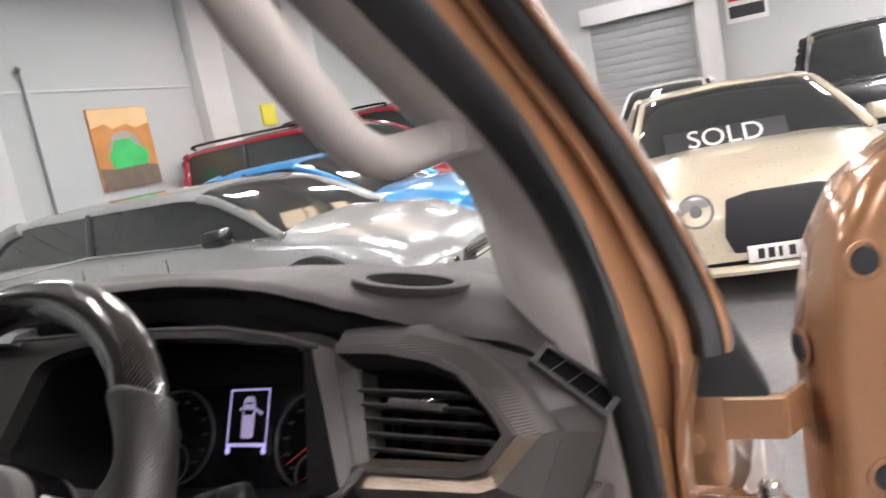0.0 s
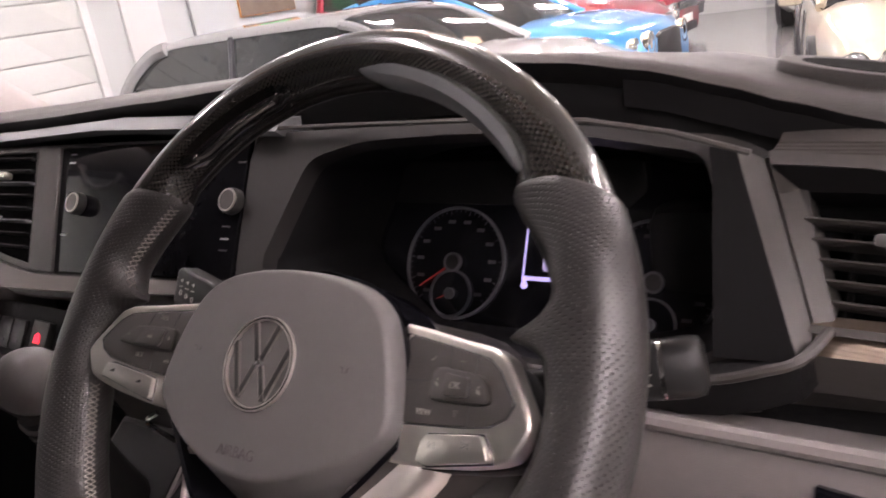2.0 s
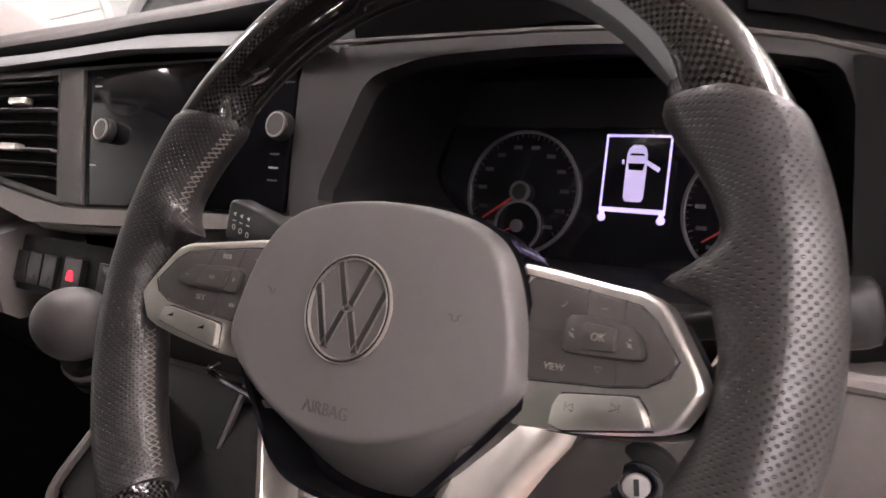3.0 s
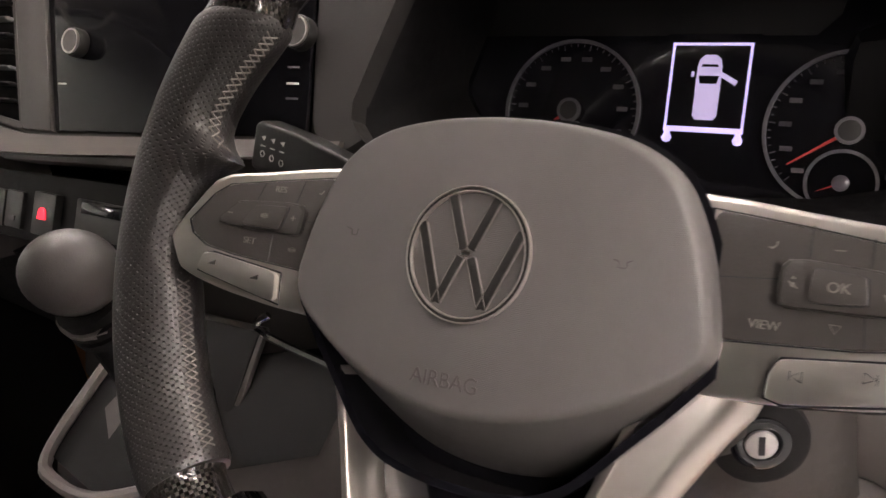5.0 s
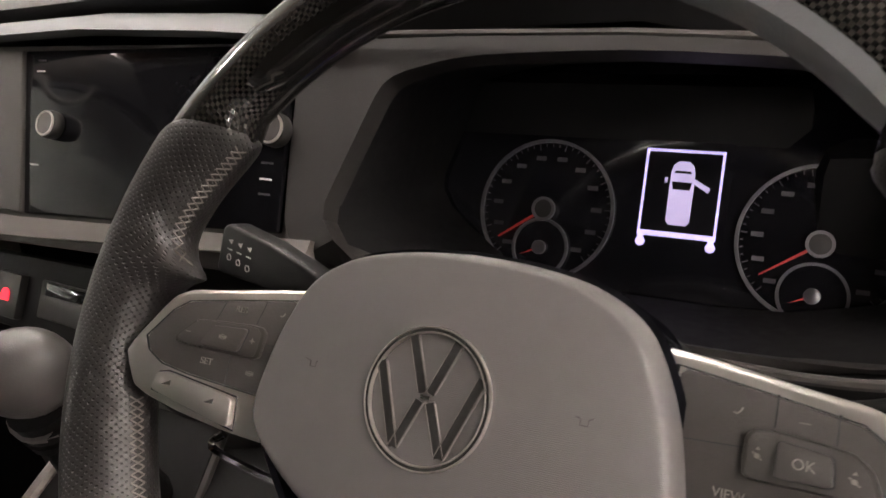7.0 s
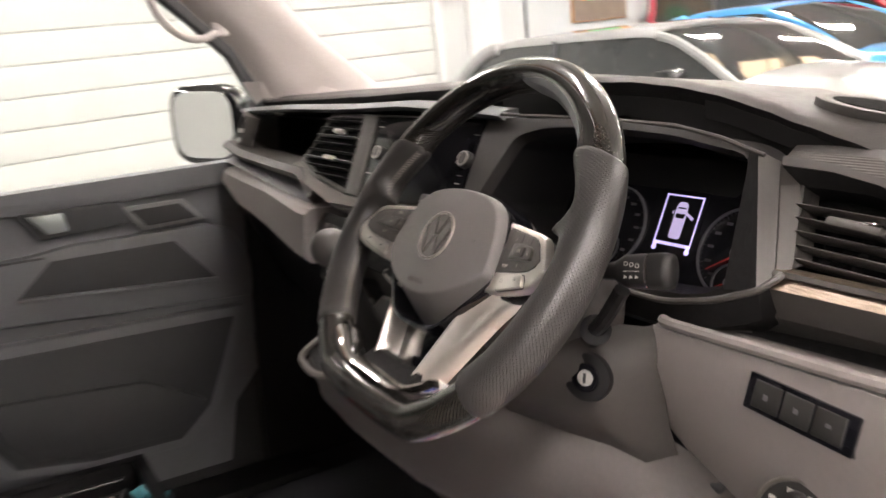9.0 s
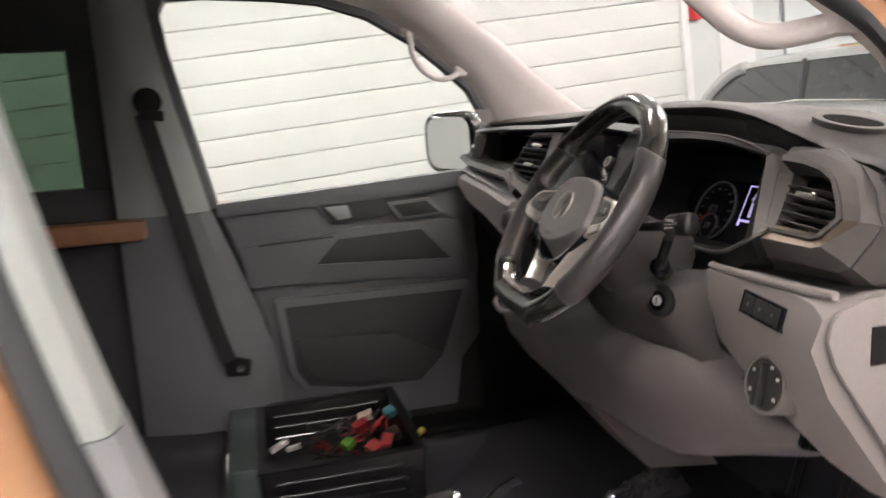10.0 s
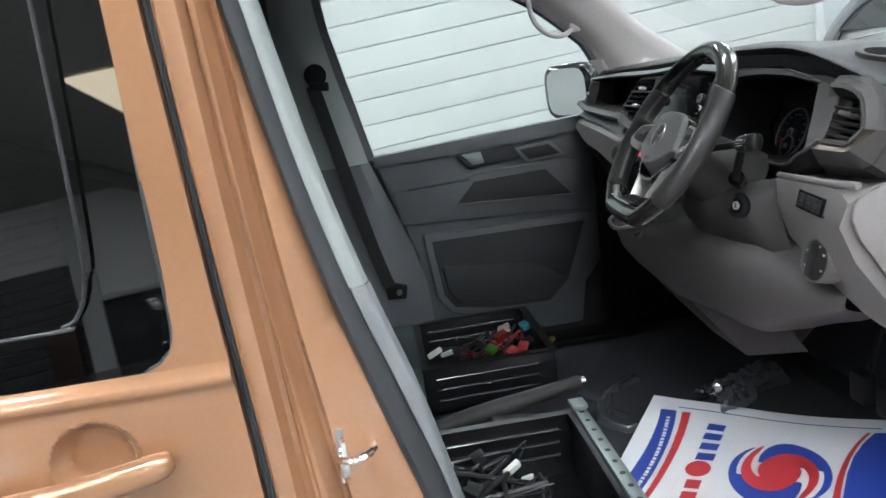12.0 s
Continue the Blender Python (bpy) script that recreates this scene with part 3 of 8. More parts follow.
        for k in range(3):
            part("grille_bar", box(-0.4, 0.4, -0.006, 0.006, 0.06, 0.07, 0.002, nm @ shift(0, zt - 0.175 + k * 0.035, -0.03)), CHROME, gr)
        part("lower_intake", prism([(-0.55, 0.3), (0.55, 0.3), (0.5, 0.42), (-0.5, 0.42)], 0.06, 0.02, nm @ shift(0, 0, -0.03)), BARK, car)
        part("number_plate", box(-0.26, 0.26, -0.055, 0.055, 0, 0.012, 0.004, nm @ shift(0, 0.5, 0.02)), PLATEM, car)
    if rails:
        for s in (1, -1):
            r = part("roof_rail", tube(smooth_path([(x1 + 0.1, s * hw * 0.66, roof_z), (x1 + 0.2, s * hw * 0.66, roof_z + 0.06), (x2 - 0.4, s * hw * 0.66, roof_z + 0.06), (x2 - 0.25, s * hw * 0.66, roof_z)]), 0.02, 8), GLOSS, car)
    return car


def car_paint(name, c, metal=0.3, rough=0.3):
    return surface(name, c, rough, metal=metal, vary=0.04, vary_scale=2, coat=1.0, coat_rough=0.03, grain=0.0)


SILVERP = car_paint("silver_car_paint", (0.36, 0.365, 0.37), 0.5)
BLUEP = car_paint("bright_blue_car_paint", (0.06, 0.3, 0.66), 0.3)
REDP = car_paint("dark_red_car_paint", (0.3, 0.014, 0.03), 0.3)
CREAMP = car_paint("cream_car_paint", (0.62, 0.55, 0.42), 0.25)
BLACKP = car_paint("black_car_paint", (0.01, 0.01, 0.012), 0.2)
PALEP = car_paint("pale_grey_car_paint", (0.6, 0.6, 0.58), 0.3)
COUPE = [(0, 0.8, 0.8), (0.4, 0.93, 0.98), (1.2, 1.0, 0.96), (3.0, 1.0, 0.94), (3.9, 0.97, 0.93), (4.55, 0.88, 0.82), (4.75, 0.72, 0.66)]
SALOON = [(0, 0.8, 0.78), (0.35, 0.93, 1.0), (1.2, 1.0, 0.98), (3.0, 1.0, 0.97), (4.0, 0.96, 0.9), (4.55, 0.88, 0.74), (4.75, 0.72, 0.6)]
VANB = [(0, 0.9, 1.1), (0.1, 0.96, 1.15), (1.2, 1.0, 1.16), (3.6, 1.0, 1.14), (4.3, 0.97, 1.02), (4.85, 0.86, 0.86), (5.0, 0.74, 0.7)]
SUVB = [(0, 0.86, 1.0), (0.2, 0.96, 1.12), (1.2, 1.0, 1.12), (3.2, 1.0, 1.1), (4.2, 0.97, 1.02), (4.6, 0.9, 0.9), (4.7, 0.78, 0.7)]


def heading(x, y, deg):
    return pose(x, y, 0, 0, 0, deg)


parked_car("silver_estate_car", "silver estate car with dark windows parked beside the wall", SILVERP, 4.75, 1.82, SALOON, (0.15, 0.75, 2.75, 3.55), 1.34, (0.85, 3.8), heading(-5.95, 5.05, 0) @ Matrix.Diagonal((1.02, 1, 1.03, 1)))
parked_car("blue_coupe", "bright blue coupe with round headlights", BLUEP, 4.75, 1.92, COUPE, (0.5, 1.6, 2.6, 3.55), 1.39, (0.9, 3.75), heading(-6.3, 7.3, 0) @ Matrix.Diagonal((1, 1, 1.04, 1)), face="round")
parked_car("red_van", "dark red van with black roof rails", REDP, 5.0, 1.9, VANB, (0.05, 0.12, 2.65, 4.0), 1.84, (0.95, 4.0), heading(-6.78, 9.1, 0) @ Matrix.Diagonal((0.92, 1, 1, 1)), rails=True)
parked_car("red_van", "dark red van parked beside another red van", REDP, 5.0, 1.9, VANB, (0.05, 0.12, 2.75, 4.0), 2.0, (0.95, 4.0), heading(-6.78, 11.5, 0) @ Matrix.Diagonal((0.85, 1, 1, 1)), rails=True)
cream = parked_car("cream_coupe", "cream coupe with black mesh grille and a sold sign", CREAMP, 4.75, 1.94, COUPE, (0.5, 1.6, 2.6, 3.55), 1.4, (0.9, 3.75), heading(0.2, 9.55, -80), face="round")
sold = thing("sold_sign", "dark windscreen sign reading SOLD in white", "sign", m=heading(0.2, 9.55, -80) @ frame_at((3.5, -0.15, 1.02), (0, 1, 0), (-0.6, 0, 0.8)))
part("sign_card", box(-0.46, 0.46, -0.1, 0.1, 0, 0.006, 0.002), BARK, sold)
words("lettering", "SOLD", 0.23, shift(0, 0, 0.008), PLATEM, sold)
parked_car("black_off_roader", "black off-road car parked behind the cream coupe", BLACKP, 4.7, 1.95, SUVB, (0.1, 0.3, 2.6, 3.3), 1.85, (0.9, 3.75), heading(2.35, 14.9, -90))
parked_car("black_saloon", "black saloon car parked beside the cream coupe", BLACKP, 4.75, 1.85, SALOON, (0.35, 1.3, 2.75, 3.6), 1.44, (0.85, 3.8), heading(3.5, 10.7, -95))
parked_car("black_hatchback", "black hatchback parked beyond the red vans", BLACKP, 4.75, 1.82, SALOON, (0.15, 0.75, 2.75, 3.6), 1.5, (0.85, 3.8), heading(-6.75, 14.3, 0) @ Matrix.Diagonal((0.76, 1, 1, 1)))
parked_car("pale_hatchback", "pale grey car parked before the grey shutter", PALEP, 4.75, 1.82, SALOON, (0.15, 0.75, 2.75, 3.6), 1.5, (0.85, 3.8), heading(-0.75, 17.75, -90))

# ---- the van ----
HUB = Vector((0.398, 0, 1.27))
VAN_POSE = Matrix.Translation(HUB) @ Matrix.Rotation(radians(-5.0), 4, "X") @ Matrix.Translation(-HUB)
van = thing("van", "copper orange van, front door open and front seats removed", "van", m=VAN_POSE)

# floor, rear shell and roof
FLOOR_Z = 0.4
part("cab_floor", box(-0.86, 0.86, -0.66, 0.75, FLOOR_Z - 0.05, FLOOR_Z, 0.01), CARPET, van, "black carpeted cab floor")
part("load_floor", box(-0.86, 0.86, -3.3, -0.66, FLOOR_Z + 0.05, FLOOR_Z + 0.1, 0.01), CARPET, van)
part("bulkhead", box(-0.86, 0.86, 0.72, 0.78, FLOOR_Z - 0.05, 1.2), CARPET, van)
part("headliner", loft([[(x, y, 1.86 + 0.05 * math.cos(x * 1.8) - (0.05 if y > -0.2 else 0)) for x in (-0.84, -0.6, -0.3, 0, 0.3, 0.6, 0.84)] + [(x, y, 1.95 + 0.03 * math.cos(x * 1.8) - (0.05 if y > -0.2 else 0)) for x in (0.84, 0.6, 0.3, 0, -0.3, -0.6, -0.84)] for y in (-0.05, -0.5, -1.5, -3.35)]), HEADLINER, van)
part("roof", loft([[(x, y, 1.96 - 0.25 * max(0, abs(x) - 0.65) - (0.03 if y > -0.2 else 0)) for x in (-0.88, -0.75, -0.4, 0, 0.4, 0.75, 0.88)] + [(x, y, 1.985 - 0.2 * max(0, abs(x) - 0.65) - (0.03 if y > -0.2 else 0)) for x in (0.88, 0.75, 0.4, 0, -0.4, -0.75, -0.88)] for y in (0.02, -0.5, -1.5, -3.4)]), ORANGE, van)
part("rear_wall", box(-0.9, 0.9, -3.45, -3.35, 0.4, 1.95, 0.02), LINING, van)
part("sill", box(0.8, 0.95, -0.62, 0.55, 0.28, 0.44, 0.02), ORANGE, van)
part("underbody", box(-0.85, 0.85, -3.4, 1.3, 0.25, 0.345, 0.02), BARK, van)

# rear side wall on the passenger side, with its window
W0, W1, WZ0, WZ1 = -1.9, -0.985, 1.275, 1.675
b = box(-0.93, -0.86, -3.4, -0.9, 0.4, WZ0, 0.004)
box(-0.93, -0.86, -3.4, -0.9, WZ1, 1.94, 0.004, bm=b)
box(-0.93, -0.86, W1, -0.76, WZ0, WZ1, 0.004, bm=b)
box(-0.93, -0.86, -3.4, W0, WZ0, WZ1, 0.004, bm=b)
side = part("side_wall", b, LINING, van, "dark lined side wall of the load space")
part("window", box(-0.92, -0.915, W0, W1, WZ0, WZ1), clear_glass("green_tint_glass", (0.28, 0.36, 0.3), 0.05), side)
b = box(-0.955, -0.934, -3.42, -0.66, 0.36, WZ0 - 0.01, 0.006)
box(-0.955, -0.934, -3.42, -0.9, WZ1 + 0.01, 1.93, 0.006, bm=b)
box(-0.955, -0.934, -3.42, W0 - 0.01, WZ0 - 0.012, WZ1 + 0.012, bm=b)
part("body_side", b, ORANGE, van)
part("body_rear", box(-0.93, 0.93, -3.475, -3.455, 0.36, 1.93, 0.006), ORANGE, van)
part("body_quarter", box(0.925, 0.953, -3.45, -2.06, 0.36, 1.93, 0.006), ORANGE, van)
part("window_ledge", box(-0.86, -0.78, -1.95, -0.82, 1.117, 1.18, 0.015), surface("wood_laminate", (0.2, 0.09, 0.04), 0.5, vary=0.3, vary_scale=14), side)
part("rear_cabinet", box(-0.8, -0.35, -2.2, -1.1, 0.5, 1.12, 0.02), DOORCARD, van, "dark grey rear cabinet")

# body side: B post, sliding door, striker
def strip(name, rows, material, parent, label="", smooth=40):
    """A skin over rows of points, each row running across the strip."""
    return part(name, loft(rows, False, False), material, parent, label, smooth)


def post(points_at, zs, name, material, label=""):
    return strip(name, [points_at(z) for z in zs], material, van, label, 40)


POST_Z = (1.9, 1.58, 1.36, 1.17, 1.0, 0.83, 0.6, 0.4)
POST_Y = {
    "gap_back": (-0.879, -0.865, -0.856, -0.848, -0.839, -0.833, -0.824, -0.816),
    "gap_front": (-0.854, -0.85, -0.842, -0.833, -0.823, -0.816, -0.808, -0.8),
    "rib_back": (-0.822, -0.811, -0.803, -0.794, -0.785, -0.777, -0.766, -0.756),
    "rib_front": (-0.816, -0.797, -0.785, -0.771, -0.752, -0.732, -0.703, -0.678),
    "seal_back": (-0.837, -0.781, -0.744, -0.7065, -0.66, -0.612, -0.553, -0.5),
    "seal_front": (-0.807, -0.755, -0.719, -0.675, -0.622, -0.571, -0.537, -0.508),
    "trim_front": (-0.796, -0.737, -0.698, -0.651, -0.599, -0.562, -0.519, -0.481)}


def post_y(name, z):
    zs, ys = POST_Z[::-1], POST_Y[name][::-1]
    return float(np.mean([np.interp(z + 0.012 * k, zs, ys) for k in range(-6, 7)]))


ZS = [0.4 + 0.025 * k for k in range(61)]


def jamb(z):
    g, r0, r1, s = post_y("gap_front", z), post_y("rib_back", z), post_y("rib_front", z), post_y("seal_back", z)
    return [(0.925, g - 0.002, z), (0.948, g - 0.001, z), (0.951, g + 0.003, z), (0.942, g + 0.012, z), (0.938, r0 - 0.014, z), (0.915, r0 - 0.004, z), (0.916, r0 + 0.004, z), (0.922, r0 * 0.75 + r1 * 0.25, z), (0.919, r0 * 0.66 + r1 * 0.34, z), (0.923, r0 * 0.55 + r1 * 0.45, z),
            (0.923, r1 - 0.014, z), (0.918, r1 - 0.01, z), (0.894, r1 - 0.003, z), (0.888, r1 + 0.003, z), (0.889, r1 + 0.009, z), (0.9, r1 + 0.016, z), (0.898, r1 * 0.4 + s * 0.6, z), (0.885, s, z), (0.872, s + 0.006, z)]


post(jamb, ZS, "door_jamb", ORANGE, "copper orange folded door jamb")


def seal(z):
    a, c = post_y("seal_back", z), post_y("seal_front", z)
    return [(0.876, a - 0.002, z), (0.894, a + 0.003, z), (0.899, a * 0.7 + c * 0.3, z), (0.896, a * 0.3 + c * 0.7, z), (0.885, c, z), (0.868, c + 0.004, z)]


post(seal, ZS, "door_seal", RUBBER, "black rubber door seal")


def trim(z):
    c, f = post_y("seal_front", z), post_y("trim_front", z)
    return [(0.87, c - 0.002, z), (0.881, c + 0.002, z), (0.879, c * 0.4 + f * 0.6, z), (0.873, f, z), (0.85, f + 0.006, z), (0.8, f, z), (0.79, f - 0.14, z)]


post(trim, [z for z in ZS if z >= 1.16], "post_trim_upper", POSTGREY, "pale grey upper post trim")
post(lambda z: [(x + 0.003, y + 0.002, zz) for x, y, zz in trim(z)], [z for z in ZS if z <= 1.18], "post_trim_lower", MIDGREY, "mid grey lower post trim")
sm = frame_at((0.888, -0.716, 0.921), (0, 1, 0), (0, 0, 1)) @ Matrix.Scale(1.3, 4)
striker = part("door_striker", prism([(-0.012, -0.035), (0.012, -0.035), (0.016, 0.03), (0, 0.045), (-0.016, 0.03)], 0.004, 0.002, sm), CHROME, van, "bright zinc door striker")
part("loop", tube(smooth_path([(0.89, -0.728, 0.93), (0.92, -0.725, 0.93), (0.935, -0.7, 0.933), (0.92, -0.676, 0.936), (0.888, -0.672, 0.936)]), 0.006, 8), CHROME, striker)
part("loop", tube([(0.894, -0.722, 0.89), (0.894, -0.722, 0.97)], 0.009, 8), CHROME, striker)



def side_x(z):
    return 0.955 - 0.25 * max(0, z - 1.6) ** 1.5 + 0.011 * math.exp(-((z - 1.098) / 0.012) ** 2)


D0, D1 = -2.05, -0.84
WB0, WB1, WT = -1.95, -0.9, 1.12
zs_low = [0.4 + 0.04 * k for k in range(13)] + [0.9 + 0.005 * k for k in range(34)] + [1.0725, 1.08, 1.085, 1.09, 1.095, 1.1, 1.105, 1.11, 1.1205]
YS = [D0, -1.6, -1.2] + [-1.14 + 0.005 * k for k in range(44)]


def bowl(y, z):
    """The hand recess behind the handle."""
    r = math.hypot(y + 1.048, (z - 1.002)) / 0.06
    return 0.026 * min(1.0, max(0.0, (1 - r) * 3.2)) ** 0.8



low = bmesh.new()
loft([[(side_x(z) - bowl(y, z), y, z) for y in YS + [post_y("gap_back", z) - 0.006, post_y("gap_back", z)]] + [(side_x(z) - 0.05, post_y("gap_back", z), z), (side_x(z) - 0.05, D0, z)] for z in zs_low], True, True, bm=low)
door = part("sliding_door", low, ORANGE, van, "copper orange sliding side door")
zs_up = [1.1201, 1.1215, 1.125, 1.13, 1.137, 1.147, 1.16, 1.18] + [1.22 + 0.05 * k for k in range(15)]


def front_edge(z):
    d = min(0.0599, max(0, 1.18 - z))
    return -0.909 - 0.06 + math.sqrt(0.06 ** 2 - d * d)


part("door_post", loft([[(side_x(z), post_y("gap_back", z), z), (side_x(z), (post_y("gap_back", z) + front_edge(z)) / 2, z), (side_x(z), front_edge(z), z), (side_x(z) - 0.012, front_edge(z) - 0.004, z), (side_x(z) - 0.05, front_edge(z), z), (side_x(z) - 0.05, post_y("gap_back", z), z)] for z in zs_up]), ORANGE, door)
part("upper_rail", box(0.86, 0.895, D0, D1, 1.86, 1.95, 0.01), ORANGE, door)
part("window", loft([[(0.9545 - 0.105 * (z - 1.114), y, z) for y in (D0, -1.5, -0.89)] + [(0.9505 - 0.105 * (z - 1.114), y, z) for y in (-0.89, -1.5, D0)] for z in [1.114 + 0.05 * k for k in range(17)]]), TINTED, door, "dark tinted side window")
part("window_rubber", tube(smooth_path([(side_x(1.118) - 0.004, D0, 1.112), (side_x(1.118) - 0.004, -1.0, 1.118), (side_x(1.13) - 0.003, -0.956, 1.123), (side_x(1.13) - 0.003, -0.927, 1.138), (side_x(1.17) - 0.004, -0.911, 1.18), (side_x(1.4) - 0.004, -0.909, 1.4), (side_x(1.9) - 0.004, -0.909, 1.9)], 6), 0.0035, 6), RUBBER, door)
part("vent_pane_bar", tube(smooth_path([(side_x(1.16) - 0.005, D0, 1.19), (side_x(1.17) - 0.005, -1.13, 1.194), (side_x(1.2) - 0.005, -1.05, 1.2), (side_x(1.21) - 0.005, -1.024, 1.216), (side_x(1.25) - 0.005, -1.008, 1.256), (side_x(1.35) - 0.005, -1.0, 1.35), (side_x(1.9) - 0.005, -0.998, 1.9)], 6), 0.003, 6), surface("window_bar_grey", (0.02, 0.02, 0.022), 0.4), door)
part("gap_seal", loft([[(0.92, g - 0.002, z), (0.94, g + 0.002, z), (0.946, g + (f - g) * 0.3, z), (0.94, g + (f - g) * 0.5, z), (0.946, g + (f - g) * 0.7, z), (0.944, f - 0.003, z), (0.925, f, z)] for g, f, z in ((post_y("gap_back", z), post_y("gap_front", z), z) for z in ZS)], False, False), GAPRUBBER, door)
handle = part("door_handle", tube(smooth_path([(0.975, -1.22, 0.961), (0.985, -1.16, 0.971), (0.988, -1.08, 0.978), (0.986, -1.0, 0.989), (0.978, -0.96, 0.994), (0.966, -0.948, 0.994)], 6), lambda t: 0.021 * (1 - 0.45 * max(0, t - 0.75) * 4 * 0.6), 12, up=(1, 0, 0), flat=0.75), ORANGE, door, "copper orange pull handle")
part("lock_barrel", disc(frame_at((0.989, -1.13, 0.958), (0, 1, 0), (0, 0, 1)), 0, 0.012, 0, 0.006, 16, r=0.002), ORANGE, handle)

# bonnet, front and wheels close the body
part("bonnet", loft([[(x, y, z + 0.05 * math.cos(x * 1.6) - 0.05) for x in (-0.8, -0.4, 0, 0.4, 0.8)] + [(x, y, z - 0.08) for x in (0.8, 0.4, 0, -0.4, -0.8)] for y, z in ((0.88, 1.22), (1.1, 1.16), (1.35, 1.04), (1.5, 0.85), (1.53, 0.5))]), ORANGE, van)
for s in (1, -1):
    part("front_wing", loft([[(s * 0.8, y, z1), (s * 0.93, y, z1 - 0.1), (s * 0.95, y, 0.75), (s * 0.93, y, z0), (s * 0.8, y, z0)] for y, z0, z1 in ((0.5, 0.45, 1.14), (0.6, 0.7, 1.14), (0.85, 0.8, 1.14), (1.15, 0.75, 1.06), (1.4, 0.45, 0.92), (1.5, 0.42, 0.8))]), ORANGE, van)
    for y in (0.95, -2.1):
        wm = frame_at((s * 0.82, y, 0.34 + (y) * 0.087), (0, 1, 0), (0, 0, 1))
        wheel = part("wheel", disc(wm, 0.2, 0.335, -0.1, 0.1, 30, r=0.02), TYRE, van)
        part("rim", disc(wm, 0, 0.21, -0.07, 0.07, 30, r=0.02), RIMM, wheel)

for s, y in ((1, 0.5), (-1, 0.2)):
    part("kick_panel", box(s * 0.838, s * 0.862, y, 0.76, FLOOR_Z - 0.05, 1.24, 0.005), DARK, van)
part("side_lining", box(0.83, 0.86, -3.3, -0.83, 0.45, 1.08, 0.01), LINING, van)

# windscreen and front posts
part("windscreen", loft([[(-0.78, 0.86, 1.34), (-0.3, 0.92, 1.34), (0.3, 0.92, 1.34), (0.8, 0.86, 1.34)], [(-0.72, 0.42, 1.6), (-0.3, 0.47, 1.6), (0.3, 0.47, 1.6), (0.74, 0.42, 1.6)], [(-0.68, 0.02, 1.86), (-0.3, 0.05, 1.87), (0.3, 0.05, 1.87), (0.7, 0.02, 1.86)]], False, False), WINDSCREEN, van).visible_shadow = False


# edges of the driver's front post, from the foot up: x, y, z
POST_LINES = {
    "inner": ((0.8, 0.33, 1.05), (0.8, 0.3, 1.25), (0.795, 0.27, 1.348), (0.79, 0.258, 1.39), (0.786, 0.25, 1.435), (0.785, 0.225, 1.475), (0.783, 0.19, 1.5), (0.775, 0.14, 1.54), (0.76, 0.055, 1.6), (0.74, -0.055, 1.68), (0.72, -0.165, 1.76), (0.705, -0.265, 1.83)),
    "outer": ((0.862, 0.3, 1.05), (0.862, 0.28, 1.2), (0.861, 0.243, 1.302), (0.856, 0.244, 1.348), (0.845, 0.25, 1.394), (0.833, 0.224, 1.447), (0.82, 0.185, 1.497), (0.813, 0.122, 1.536), (0.795, 0.02, 1.6), (0.775, -0.09, 1.68), (0.755, -0.2, 1.76), (0.74, -0.3, 1.83)),
    "seal": ((0.893, 0.29, 1.05), (0.893, 0.262, 1.22), (0.891, 0.234, 1.3), (0.885, 0.227, 1.354), (0.877, 0.215, 1.404), (0.868, 0.199, 1.449), (0.857, 0.173, 1.492), (0.848, 0.135, 1.531), (0.83, 0.035, 1.6), (0.81, -0.075, 1.68), (0.79, -0.185, 1.76), (0.775, -0.285, 1.83)),
    "flange": ((0.908, 0.31, 1.05), (0.908, 0.3, 1.21), (0.93, 0.277, 1.312), (0.921, 0.285, 1.365), (0.903, 0.255, 1.43), (0.886, 0.222, 1.485), (0.868, 0.19, 1.53), (0.852, 0.12, 1.58), (0.84, 0.05, 1.63), (0.82, -0.05, 1.7), (0.8, -0.16, 1.78), (0.79, -0.24, 1.83))}


def front_post(name, a, b, cols, material, label="", low=0.0):
    """A skin between two edges of the post; cols: share of the way across, then shift in x and y."""
    rows = []
    for p, q in zip(smooth_path(POST_LINES[a], 3), smooth_path(POST_LINES[b], 3)):
        if p[2] >= low:
            rows.append([(p[0] + (q[0] - p[0]) * k + dx, p[1] + (q[1] - p[1]) * k + dy, p[2] + (q[2] - p[2]) * k) for k, dx, dy in cols])
    return strip(name, rows, material, van, label, 50)


front_post("front_post_trim", "inner", "outer", [(0, -0.03, 0.05), (0, -0.004, 0.012), (0, 0.002, 0.002), (0.25, 0, -0.004), (0.6, 0, -0.005), (0.92, 0, -0.002), (1, 0, 0.004), (1, 0, 0.016)], TRIMGREY, "pale grey front post trim")
front_post("front_post_seal", "outer", "seal", [(0, 0, 0.008), (0, 0.001, -0.004), (0.25, 0, -0.01), (0.6, 0, -0.011), (0.9, 0, -0.006), (1, 0, 0.002), (1, 0.001, 0.014)], RUBBER, "black rubber seal on the front post")
front_post("front_post_frame", "seal", "flange", [(0, -0.004, 0.012), (0.04, 0, 0.004), (0.12, 0, 0.006), (0.25, 0, 0.018), (0.45, 0, 0.02), (0.6, 0, 0.004), (0.72, 0, -0.002), (0.9, 0, 0.0), (1, 0, 0.008), (1, 0.002, 0.03)], ORANGE, "copper orange front post flange")
front_post("outer_seal", "flange", "flange", [(0, -0.002, 0.014), (0, 0.001, 0.0), (0, 0.008, -0.006), (0, 0.016, -0.003), (0, 0.021, 0.006), (0, 0.022, 0.02)], RUBBER, "black outer door seal", 1.29)
front_post("post_edge", "flange", "flange", [(0, 0.02, 0.016), (0, 0.023, 0.006), (0, 0.027, 0.008), (0, 0.028, 0.03)], ORANGE, "", 1.3)

